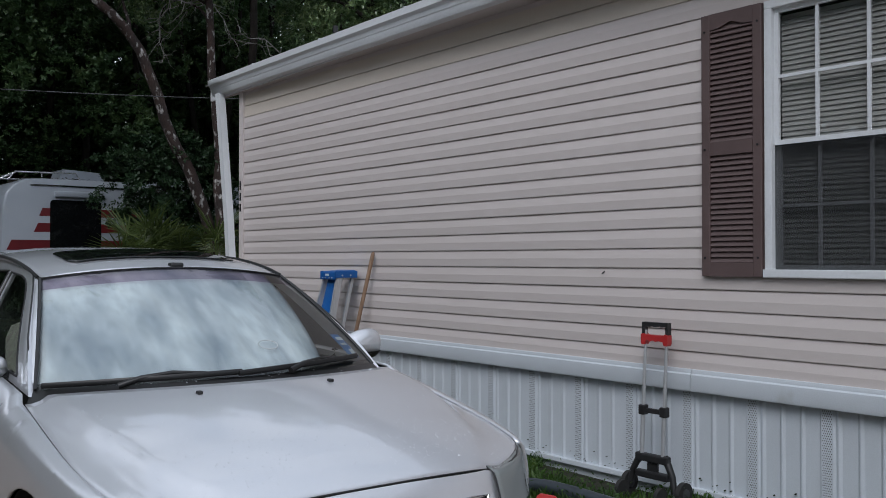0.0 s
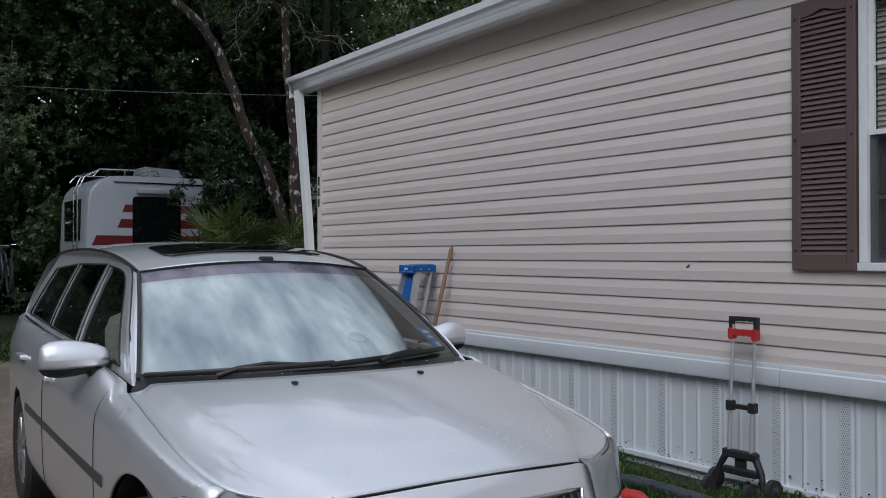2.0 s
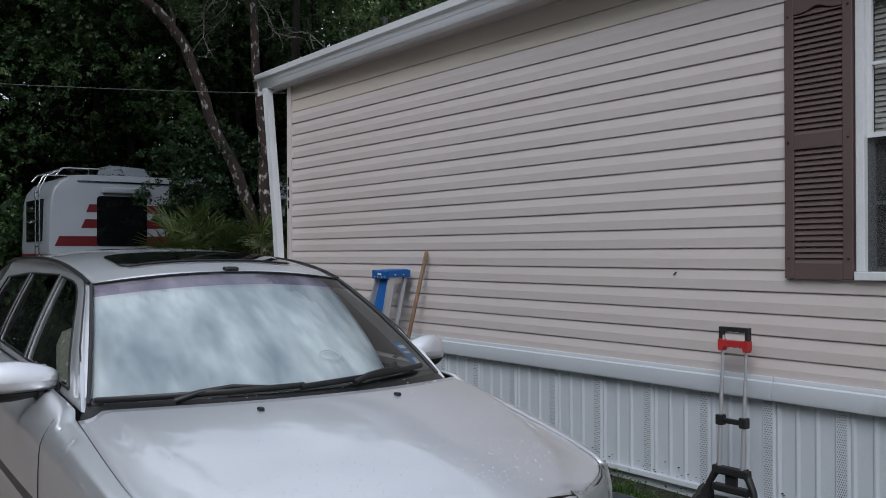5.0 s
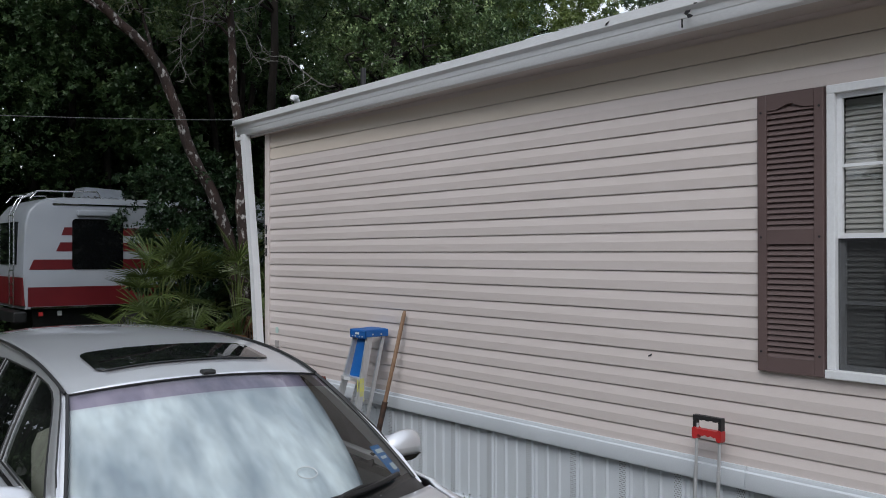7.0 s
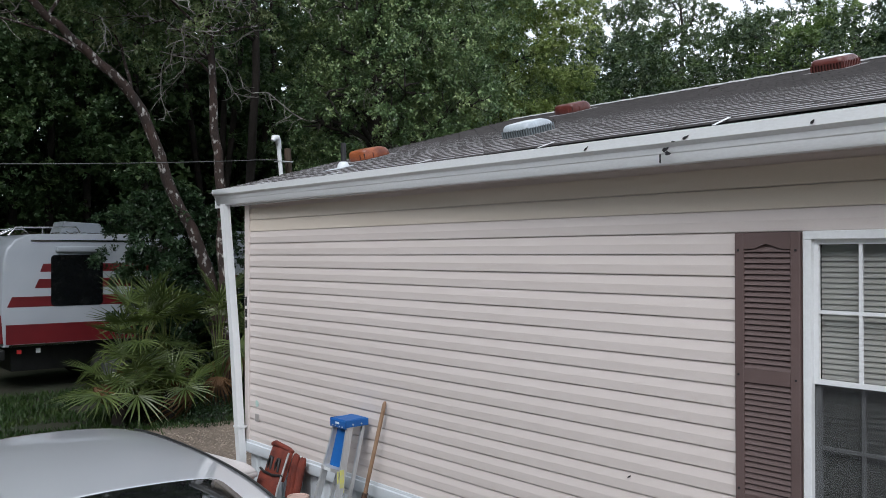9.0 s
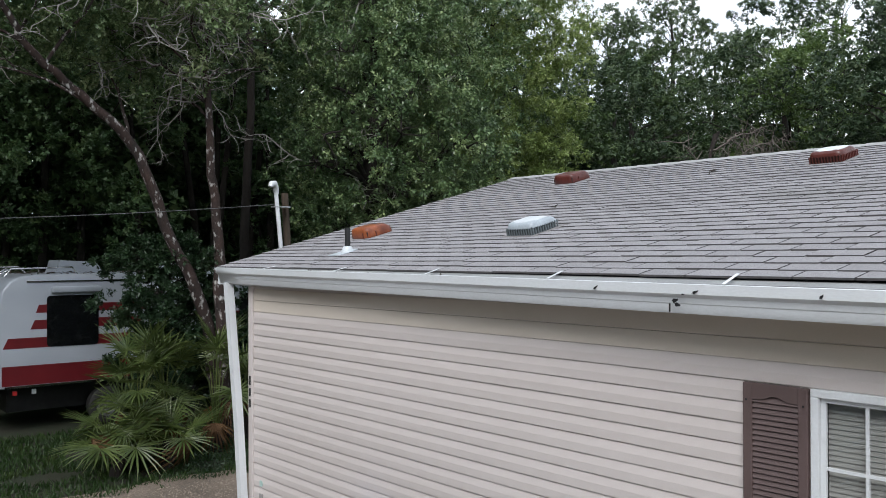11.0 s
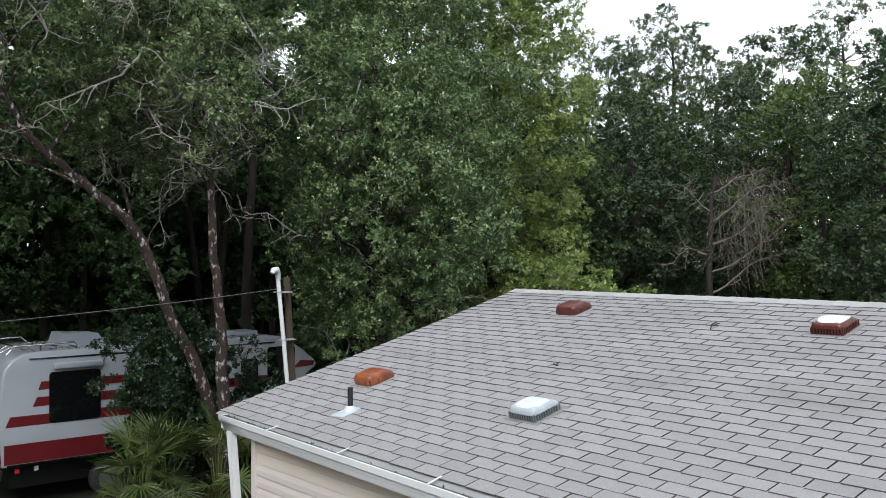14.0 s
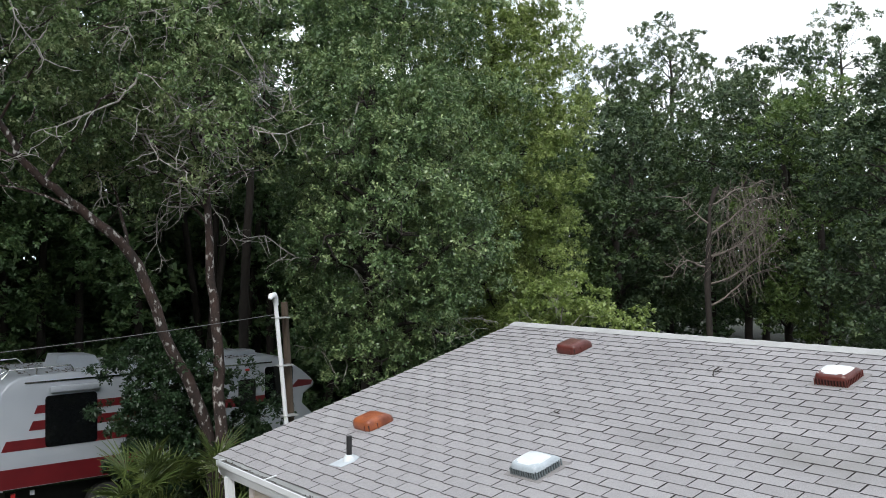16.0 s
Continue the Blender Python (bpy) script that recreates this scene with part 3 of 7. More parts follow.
def shutter():
    y0, y1, z0, z1 = 2.545, 2.905, 1.362, 2.772
    x = WALL_X - 0.030
    sh = thing("window_shutter", "dark brown louvred vinyl shutter beside the window", "shutter", (0, 0, 0))
    st = 0.052
    zm = 2.045
    for a in ((x, x + 0.028, y0, y0 + st, z0, z1), (x, x + 0.028, y1 - st, y1, z0, z1)):
        part("stile", boxed(*a, bevel=0.004), SHUTTER, sh)
    for a in ((z0, z0 + 0.075), (zm - 0.035, zm + 0.035)):
        part("rail", boxed(x + 0.001, x + 0.027, y0 + st, y1 - st, a[0], a[1]), SHUTTER, sh)
    # arched top rail
    bm = bmesh.new()
    n, top = 16, []
    for k in range(n + 1):
        u = k / n
        zz = z1 - 0.085 + 0.026 * math.exp(-((u - 0.5) / 0.2) ** 2)
        top.append((y0 + st + (y1 - y0 - 2 * st) * u, zz))
    poly = top + [(y1 - st, z1), (y0 + st, z1)]
    vs = [[bm.verts.new((xx, a, b)) for a, b in poly] for xx in (x + 0.001, x + 0.027)]
    bm.faces.new(vs[0])
    bm.faces.new(vs[1][::-1])
    for i in range(len(poly)):
        j = (i + 1) % len(poly)
        bm.faces.new((vs[0][i], vs[0][j], vs[1][j], vs[1][i]))
    part("arched_rail", bm, SHUTTER, sh)
    part("backing", boxed(x + 0.022, x + 0.026, y0 + st, y1 - st, z0 + 0.05, z1 - 0.05), SHUTTER, sh)
    mesh = None
    for za, zb in ((z0 + 0.075, zm - 0.035), (zm + 0.035, z1 - 0.07)):
        n = round((zb - za) / 0.0285)
        for k in range(n):
            m = Matrix.Translation((x + 0.013, 0, za + (k + 0.5) * (zb - za) / n)) @ Matrix.Rotation(radians(-62), 4, "Y")
            if mesh is None:
                o = part("louvre", boxed(-0.016, 0.016, y0 + st, y1 - st, -0.0025, 0.0025), SHUTTER, sh)
                mesh = o.data
            else:
                o = new("louvre", mesh)
                o.parent = sh
            o.matrix_local = m
    for yy in (y0 + 0.022, y1 - 0.022):
        for zz in (z0 + 0.10, zm, z1 - 0.09):
            part("rivet", tubed([(x + 0.002, yy, zz), (x - 0.004, yy, zz)], 0.006, 8), PAINT_MARK, sh)


shutter()


# ---- house: roof ----
def roof():
    z = roof_z
    bm = bmesh.new()
    t = 0.10
    prof = [(EAVE_X, z(EAVE_X) - 0.045), (RIDGE_X, z(RIDGE_X) - 0.045), (2 * RIDGE_X - EAVE_X, z(EAVE_X) - 0.045), (2 * RIDGE_X - EAVE_X, z(EAVE_X) - t), (RIDGE_X, z(RIDGE_X) - t), (EAVE_X, z(EAVE_X) - t)]
    skewed(extrude_profile(bm, prof, NEAR_Y - 0.3, RAKE_Y - 0.02, steps=20))
    rf = whole("roof", bm, SHADOW_FELT, "low-pitched grey asphalt shingle roof of the house", "roof", "structure")
    # soffit and fascia under the eave and the rake
    part("fascia", skewed(boxed(EAVE_X - 0.018, EAVE_X - 0.001, NEAR_Y - 0.3, RAKE_Y - 0.01, 3.145, z(EAVE_X) - 0.03)), WHITE_METAL, rf)
    bm = boxed(EAVE_X, WALL_X + 0.03, NEAR_Y - 0.3, RAKE_Y - 0.02, SOFFIT - 0.008, SOFFIT + 0.008)
    for v in bm.verts:
        if v.co.x < EAVE_X + 0.01:
            v.co.x += eave_dx(EAVE_X, v.co.y)
    part("soffit", bm, SIDING, rf)
    for side in (1, -1):
        bm = bmesh.new()
        def at(x, dz):
            xx = x if side == 1 else 2 * RIDGE_X - x
            return (xx, z(x) + dz)
        p = [at(EAVE_X, 0.0), at(RIDGE_X, 0.0), at(RIDGE_X, -0.15), at(EAVE_X, -0.15)]
        part("rake_board", extrude_profile(bm, p, RAKE_Y - 0.02, RAKE_Y), WHITE_METAL, rf)
        bm = bmesh.new()
        p = [at(WALL_X + 0.1, -0.12), at(RIDGE_X, -0.12), at(RIDGE_X, -0.135), at(WALL_X + 0.1, -0.135)]
        part("gable_soffit", extrude_profile(bm, p, CORNER_Y - 0.03, RAKE_Y - 0.02), WHITE_METAL, rf)
    # drip edge strip seen above the gutter
    bm = bmesh.new()
    p = [(EAVE_X - 0.075, z(EAVE_X) - 0.024), (EAVE_X - 0.03, z(EAVE_X) - 0.006), (EAVE_X + 0.02, z(EAVE_X) - 0.001), (EAVE_X + 0.02, z(EAVE_X) - 0.018), (EAVE_X - 0.03, z(EAVE_X) - 0.018), (EAVE_X - 0.072, z(EAVE_X) - 0.032)]
    part("drip_edge", skewed(extrude_profile(bm, p, NEAR_Y - 0.3, RAKE_Y), 0.002), FLASHING, rf)
    return rf


ROOF = roof()


def shingles():
    """Three-tab courses; each tab a thin slab that lies on the course below."""
    ang = math.atan(SLOPE)
    ux, uz = math.cos(ang), math.sin(ang)
    length = (RIDGE_X - EAVE_X) / ux
    expo, tab, slab_t, gap = 0.1335, 0.312, 0.012, 0.014
    rows = int(length / expo) + 1
    rng = random.Random(4)
    near_mesh = [None] * 3
    joined = {1: bmesh.new(), -1: bmesh.new()}
    count = 0

    def slab(bm, w, h):
        lift = 0.0104
        pts = ((0, 0, lift), (w, 0, lift), (w, h, 0.001), (0, h, 0.001))
        top = [bm.verts.new((a, b, c)) for a, b, c in pts]
        low = [bm.verts.new((a, b, c - (slab_t if b == 0 else 0.03))) for a, b, c in pts]
        bm.faces.new(top)
        for i in range(4):
            j = (i + 1) % 4
            bm.faces.new((top[i], low[i], low[j], top[j])).material_index = 2 if i == 0 else 1

    for side in (1, -1):
        for r in range(rows):
            s0 = r * expo - 0.012
            h = min(expo + 0.02, length - s0)
            if h < 0.04:
                continue
            y = RAKE_Y + 0.012 - (0.5 * tab if r % 2 else 0.0) - 0.01 * rng.random()
            first = True
            yy = RAKE_Y + 0.012
            while yy > NEAR_Y - 0.3:
                nxt = (y if first else yy - tab)
                if first and yy - y < 0.03:
                    nxt = yy - tab
                first = False
                w = yy - nxt - gap
                x = EAVE_X + s0 * ux
                zz = roof_z(EAVE_X) + s0 * uz
                jit = rng.uniform(-0.0028, 0.0028)
                # local axes: along -y, up the slope, normal
                if side == 1:
                    m = Matrix(((0, ux, -uz, x - 0.0), (-1, 0, 0, yy), (0, uz, ux, zz + jit * 0.5), (0, 0, 0, 1)))
                else:
                    m = Matrix(((0, -ux, uz, 2 * RIDGE_X - x), (-1, 0, 0, yy), (0, uz, ux, zz), (0, 0, 0, 1)))
                m = m @ Matrix.Translation((0, jit * 1.5, 0))
                if side == 1:
                    m = Matrix.Translation((eave_dx(x, yy - 0.5 * w), 0, 0)) @ m
                near = side == 1 and r < 14 and 2.2 < yy < 8.9 and abs(w - (tab - gap)) < 1e-4
                if near and count < 296:
                    if near_mesh[0] is None:
                        bm = bmesh.new()
                        slab(bm, w, expo + 0.02)
                        o = part("shingle", bm, SHINGLE, ROOF)
                        o.data.materials.append(SHADOW_FELT)
                        o.data.materials.append(SHADED_EDGE)
                        near_mesh[0] = o.data
                    else:
                        o = new("shingle", near_mesh[0])
                        o.parent = ROOF
                    o.matrix_local = m
                    count += 1
                else:
                    bm = joined[side]
                    n0 = len(bm.verts)
                    slab(bm, w, h)
                    bm.verts.ensure_lookup_table()
                    for i in range(n0, len(bm.verts)):
                        bm.verts[i].co = m @ bm.verts[i].co
                yy = nxt
    for side in (1, -1):
        o = part("shingle_field", joined[side], SHINGLE, ROOF, "rows of grey three-tab shingles")
        o.data.materials.append(SHADOW_FELT)
        o.data.materials.append(SHADED_EDGE)
        o["kind"] = "stuff"
    # ridge caps, overlapping
    y, k = RAKE_Y + 0.01, 0
    a = 0.15
    ridge = bmesh.new()
    zt = roof_z(RIDGE_X) + 0.012
    v = [(-a, -a * SLOPE - 0.002), (-0.02, 0.0), (0.02, 0.0), (a, -a * SLOPE - 0.002)]
    top0 = [ridge.verts.new((x, 0.0, zz + 0.006)) for x, zz in v]
    top1 = [ridge.verts.new((x, -0.33, zz)) for x, zz in v]
    low0 = [ridge.verts.new((x, 0.0, zz - 0.002)) for x, zz in v]
    for i in range(3):
        ridge.faces.new((top0[i], top0[i + 1], top1[i + 1], top1[i]))
        ridge.faces.new((low0[i], low0[i + 1], top0[i + 1], top0[i]))
    cap = None
    pale = surface("pale_ridge_shingle", (0.40, 0.40, 0.40), (0.33, 0.33, 0.33), scale=2, rough=0.85, bump=0.4, bump_scale=240, fine=0.18, vary=0.08)
    while y > NEAR_Y - 0.3:
        if cap is None:
            o = part("ridge_cap", ridge, pale, ROOF)
            cap = o.data
        else:
            o = new("ridge_cap", cap)
            o.parent = ROOF
        o.location = (RIDGE_X, y, zt)
        y -= 0.30


def gutter():
    g = thing("rain_gutter", "white aluminium rain gutter along the eave with dark scuffs", "gutter")
    y0, y1 = NEAR_Y - 0.3, 8.84
    xf, xb = 4.065, 4.180
    zt, zb = 3.322, 3.165
    outer = [(xb, zt - 0.005), (xb, zb), (xb - 0.062, zb), (xb - 0.070, zb + 0.012), (xb - 0.078, zb + 0.05), (xb - 0.083, zb + 0.056), (xb - 0.090, zb + 0.085), (xb - 0.106, zb + 0.098), (xf, zb + 0.105), (xf - 0.002, zt), (xf + 0.012, zt + 0.003), (xf + 0.013, zt - 0.006)]
    bm = bmesh.new()
    extrude_profile(bm, outer, y0, y1, closed=False, steps=26)
    for v in bm.verts:
        v.co.z += 0.006 * noise.noise(Vector((v.co.y * 0.35, 1.5, 0)))
        v.co.x += 0.003 * noise.noise(Vector((v.co.y * 0.5, 7.5, 0)))
    skewed(bm, 0.0055)
    ob = part("trough", bm, WHITE_METAL, g, smooth=25)
    md = ob.modifiers.new("sheet", "SOLIDIFY")
    md.thickness = 0.0015
    bm = bmesh.new()
    vs = [bm.verts.new((x, y1, z)) for x, z in outer[:10]]
    vs2 = [bm.verts.new((x, y1 + 0.004, z)) for x, z in outer[:10]]
    bm.faces.new(vs)
    bm.faces.new(vs2[::-1])
    for i in range(10):
        j = (i + 1) % 10
        bm.faces.new((vs[i], vs2[i], vs2[j], vs[j]))
    part("end_cap", bm, WHITE_METAL, g)
    for yy in (7.80, 6.55, 5.30, 4.06, 2.822, 1.55, 0.3):
        m = Matrix.Translation((0, yy, 0))
        bm = bmesh.new()
        q = prism(bm, [(xf + 0.002, yy - 0.010), (xb + 0.020, yy - 0.010), (xb + 0.020, yy + 0.010), (xf + 0.002, yy + 0.010)], 0.003)
        for v in bm.verts:
            v.co.z += zt + 0.006 + max(0.0, v.co.x - xf) / (xb + 0.02 - xf) * (0.018 + 0.0055 * (8.84 - yy))
        skewed(bm, 0.0055)
        part("hanger_strap", bm, WINDOW_WHITE, g)
    # silt and rotted leaves in the trough
    part("trough_silt", skewed(boxed(xf + 0.016, xb - 0.003, y0 + 0.01, y1 - 0.01, zt - 0.045, zt - 0.010), 0.0055), surface("wet_roof_silt", (0.120, 0.120, 0.120), (0.060, 0.058, 0.055), scale=5, rough=0.8, bump=0.6, bump_scale=60, fine=0.25, stretch=(1, 0.4, 1)), g, "grey silt lying in the trough")
    rng = np.random.default_rng(3)
    n = 260
    c = np.stack([rng.uniform(xf + 0.045, xb - 0.045, n), y1 - 0.05 - rng.exponential(1.3, n) % 9, rng.uniform(zt - 0.02, zt - 0.008, n)], axis=1)
    lq = leaf_quads(rng, c, 0.006, 1, 0.030)
    lq[:, :, 0] += -0.030 * (8.84 - lq[:, :, 1])
    lq[:, :, 2] -= 0.0055 * (8.84 - lq[:, :, 1])
    me = quads_mesh("leaf_litter", lq, surface("rotted_leaves", (0.045, 0.035, 0.025), (0.03, 0.025, 0.02), scale=30, rough=0.95, vary=0.3))
    o = new("leaf_litter", me)
    o.parent = g
    o["kind"] = "stuff"
    # dark scuffs on the front lip
    for yy, zz, a, b, tilt in ((3.115, 3.234, 0.010, 0.020, 0.3), (3.10, 3.212, 0.010, 0.018, -0.2), (3.665, 3.285, 0.005, 0.018, 0.6), (2.985, 3.282, 0.006, 0.020, 0.4), (3.06, 3.268, 0.003, 0.012, 0.0), (2.3, 3.285, 0.006, 0.012, 0.8)):
        bm = bmesh.new()
        pts = [(a * math.cos(t) * (1 + 0.3 * math.sin(3 * t)), b * math.sin(t) * (1 + 0.2 * math.cos(5 * t))) for t in (k * math.pi / 7 for k in range(14))]
        xx = xf - 0.0045 if zz > 3.25 else xf + 0.002
        prism(bm, pts, 0.003, Matrix.Translation((xx - 0.002, yy, zz)) @ Matrix.Rotation(radians(-90), 4, "Y") @ Matrix.Rotation(tilt, 4, "Z"))
        skewed(bm, 0.0055)
        part("scuff", bm, PAINT_MARK, g, "black scuff mark")
    part("seam", skewed(boxed(xf + 0.026, xf + 0.036, 3.17, 3.173, zb + 0.004, zb + 0.05), 0.0055), PAINT_MARK, g)
    d = thing("downspout", "white square downspout leaning in to the house corner", "downspout")
    bm = bmesh.new()
    pts = [(4.13, 8.69, 3.17), (4.13, 8.565, 2.39), (4.13, 8.475, 1.83), (4.14, 8.40, 1.0), (4.155, 8.385, 0.70), (4.155, 8.385, 0.14)]
    hw = 0.040
    rings = [[bm.verts.new((x + sx * hw * 0.9, y + sy * hw, z)) for sx, sy in ((-1, -1), (1, -1), (1, 1), (-1, 1))] for x, y, z in pts]
    for p, q in zip(rings, rings[1:]):
        for i in range(4):
            bm.faces.new((p[i], p[(i + 1) % 4], q[(i + 1) % 4], q[i]))
    bm.faces.new(rings[0])
    bm.faces.new(rings[-1][::-1])
    part("pipe", bm, WHITE_METAL, d)
    part("strap", boxed(4.100, 4.205, 8.352, 8.448, 0.965, 0.985), WHITE_METAL, d)


gutter()


def slope_pose(x, y, lift=0.0):
    """Axes on the near roof slope: x up the slope, y along the ridge, z out."""
    a = math.atan(SLOPE)
    return Matrix.Translation((x, y, roof_z(x) + roof_lift(x, y) + lift)) @ Matrix.Rotation(-a, 4, "Y")


WHITE_LID = surface("white_lid_finish", (0.66, 0.69, 0.72), (0.52, 0.55, 0.57), scale=7, rough=0.5, fine=0.08, stain=(0.16, 0.05, 0.03), stain_scale=2.4, stain_at=0.68)
RUST_BRIGHT = surface("orange_rust", (0.34, 0.10, 0.035), (0.16, 0.040, 0.020), scale=7, rough=0.32, bump=0.3, bump_scale=70, fine=0.2, stain=(0.10, 0.028, 0.018), stain_scale=4.0, stain_at=0.58)
RUST_DARK = surface("dark_rust", (0.055, 0.02, 0.014), (0.03, 0.014, 0.012), scale=12, rough=0.8)


def roof_vent(x, y, lid_mat, side_mat, label, white_topped=False, slotted=True):
    """A low moulded box vent: rounded shell, sloped back, slots round the skirt."""
    v = thing("roof_vent", label, "roof vent", group="vents on the roof", m=slope_pose(x, y, 0.006))
    w, d, h = 0.150, 0.158, 0.112
    part("flange", boxed(-d - 0.03, d + 0.06, -w - 0.05, w + 0.05, -0.002, 0.004), FLANGE if white_topped else SHINGLE, v)
    part("throat", boxed(-d + 0.010, d - 0.03, -w + 0.010, w - 0.010, 0.004, h * 0.6), VENT_DARK if side_mat is VENT_DARK else RUST_DARK, v)
    # rings of a rounded square, from the skirt to the crown
    foot = 0.50 if slotted else 0.06
    rings = [(1.02, foot), (1.03, foot + 0.04), (1.015, 0.62 if slotted else 0.40), (1.0, 0.72), (0.965, 0.84), (0.90, 0.93), (0.80, 0.975), (0.60, 0.995), (0.30, 1.0)]
    bm = bmesh.new()
    n = 40
    rows = []
    for k, hh in rings:
        row = []
        for j in range(n):
            a = 2 * math.pi * (j + 0.5) / n
            ca, sa = math.cos(a), math.sin(a)
            q = (abs(ca) ** 7 + abs(sa) ** 7) ** (-1 / 7)
            u, t = ca * q * k, sa * q * k
            back = max(0.0, (u - 0.45) / 0.55)
            row.append(bm.verts.new((u * d + 0.02 * back, t * w, h * max(0.06, hh - 0.42 * back ** 1.5 * hh) + 0.003 * noise.noise(Vector((u * 2, t * 2, x))))))
        rows.append(row)
    for ra, rb in zip(rows, rows[1:]):
        for j in range(n):
            bm.faces.new((ra[j], ra[(j + 1) % n], rb[(j + 1) % n], rb[j]))
    bm.faces.new(rows[-1])
    part("lid", bm, lid_mat, v, smooth=50)
    if white_topped:
        bm = bmesh.new()
        gp = [[bm.verts.new((0.86 * d * a * (1 - 0.08 * b * b), 0.88 * w * b * (1 - 0.08 * a * a), h * (0.93 + 0.075 * (1 - a ** 4) * (1 - b ** 4)) + 0.0035 - 0.42 * h * max(0.0, (0.86 * a - 0.45) / 0.55) ** 1.5)) for b in np.linspace(-1, 1, 11)] for a in np.linspace(-1, 0.72, 11)]
        for ra, rb in zip(gp, gp[1:]):
            for i in range(10):
                bm.faces.new((ra[i], ra[i + 1], rb[i + 1], rb[i]))
        part("bleached_top", bm, WHITE_LID, v, "white patch over the top", smooth=50)
    fin = None
    spots = [(-d - 0.001, t) for t in np.linspace(-w * 0.92, w * 0.92, 11)] + [(u, -w - 0.001) for u in np.linspace(-d * 0.92, d * 0.92, 11)] if slotted else [(-d - 0.004, -w * 0.55), (-d * 0.3, -w - 0.004)]
    for u, t in spots:
        if fin is None:
            fin = part("fin", boxed(-0.0045, 0.0045, -0.0045, 0.0045, 0.004, h * 0.56), FIN_GREY if side_mat is VENT_DARK else side_mat, v)
            o = fin
        else:
            o = new("fin", fin.data)
            o.parent = v
        o.location = (u, t, 0)
    return v


FLANGE = surface("flange_tar", (0.24, 0.23, 0.23), (0.18, 0.17, 0.17), scale=6, rough=0.8, fine=0.1)
FIN_GREY = surface("grey_vent_fin", (0.17, 0.20, 0.21), (0.11, 0.13, 0.14), scale=20, rough=0.55)
roof_vent(5.27, 5.50, VENT_PALE, VENT_DARK, "weathered white square roof vent with dark louvred sides", True)
roof_vent(5.37, 7.93, RUST_BRIGHT, RUST, "rusty orange-brown square roof vent", slotted=False)
roof_vent(7.82, 7.36, RUST, RUST, "rust-red square roof vent near the ridge", slotted=False)
roof_vent(7.74, 4.19, RUST, RUST, "white-topped square roof vent with rusty sides near the ridge", True)


def roof_bits():
    s = thing("vent_stack", "black plumbing vent pipe with a pale flashing on the roof", "vent pipe", at=(4.70, 7.38, roof_z(4.70) + roof_lift(4.70, 7.38)))
    part("pipe", tubed([(0, 0, 0.0), (0, 0, 0.235)], 0.026, 14), BLACK_PLASTIC, s, smooth=40)
    part("collar", tubed([(0, 0, -0.01), (0, 0, 0.03), (0, 0, 0.06)], [0.065, 0.055, 0.036], 14), WHITE_LID, s, "white flashing collar", smooth=40)
    bm = bmesh.new()
    pts = [(-0.16 + 0.0, 0.10), (-0.14, -0.07), (0.0, -0.09), (0.09, -0.05), (0.10, 0.08), (-0.02, 0.10)]
    prism(bm, pts, 0.006, Matrix.Rotation(-math.atan(SLOPE), 4, "Y") @ Matrix.Translation((0, 0, 0.014)))
    part("flashing", bm, surface("smeared_sealant", (0.52, 0.56, 0.60), (0.42, 0.46, 0.50), scale=9, rough=0.6), s, "smeared pale sealant")
    for x, y, r in ((7.63, 5.36, 0.3), (6.27, 6.2, 1.2)):
        t = thing("twig", "small dark fallen twig lying on the roof", "twig", m=slope_pose(x, y, 0.016) @ Matrix.Rotation(r, 4, "Z"))
        n = 0.11 if x > 7 else 0.05
        part("stem", tubed([(-n, 0, 0), (0, 0.02, 0.008), (n, 0, 0.0)], 0.006, 5), BARK_DARK, t)
        part("side_stem", tubed([(-n * 0.3, 0.0, 0.005), (n * 0.4, -0.05, 0.008)], 0.005, 5), BARK_DARK, t)


roof_bits()


def wall_bits():
    # house number on the corner trim, as plain bars
    n = thing("house_number", "black house number strokes on the corner trim", "number plate")
    for z0, z1 in ((2.16, 2.25), (2.05, 2.13), (1.94, 2.02)):
        part("stroke", boxed(WALL_X - 0.018, WALL_X - 0.0125, CORNER_Y - 0.050, CORNER_Y - 0.025, z0, z1), PAINT_MARK, n)
    o = thing("wall_outlet", "small grey square outlet cover low on the siding", "outlet")
    part("cover", boxed(WALL_X - 0.010, WALL_X + 0.004, 8.135, 8.205, 1.05, 1.12, bevel=0.004), surface("grey_cover", (0.34, 0.32, 0.31), rough=0.6), o)
    b = thing("paint_smudge", "faint turquoise paint smudge on the siding", "smudge")
    pts = [(0.030 * math.copysign(abs(math.cos(t)) ** 0.7, math.cos(t)), 0.030 * math.copysign(abs(math.sin(t)) ** 0.7, math.sin(t)) * (1 + 0.1 * math.sin(3 * t))) for t in (k * math.pi / 8 for k in range(16))]
    part("patch", prism(bmesh.new(), pts, 0.002, Matrix.Translation((WALL_X - 0.004, 8.175, 1.22)) @ Matrix.Rotation(radians(-90), 4, "Y")), surface("turquoise", (0.45, 0.62, 0.58), rough=0.5), b)
    k = thing("wall_scratch", "short dark nick in the vinyl siding", "nick")
    pts = [(-0.010, 0.012), (-0.004, 0.014), (0.010, -0.010), (0.006, -0.014), (-0.004, -0.004)]
    part("mark", prism(bmesh.new(), pts, 0.002, Matrix.Translation((WALL_X - 0.0045, 3.62, 1.375)) @ Matrix.Rotation(radians(-90), 4, "Y")), PAINT_MARK, k)


wall_bits()

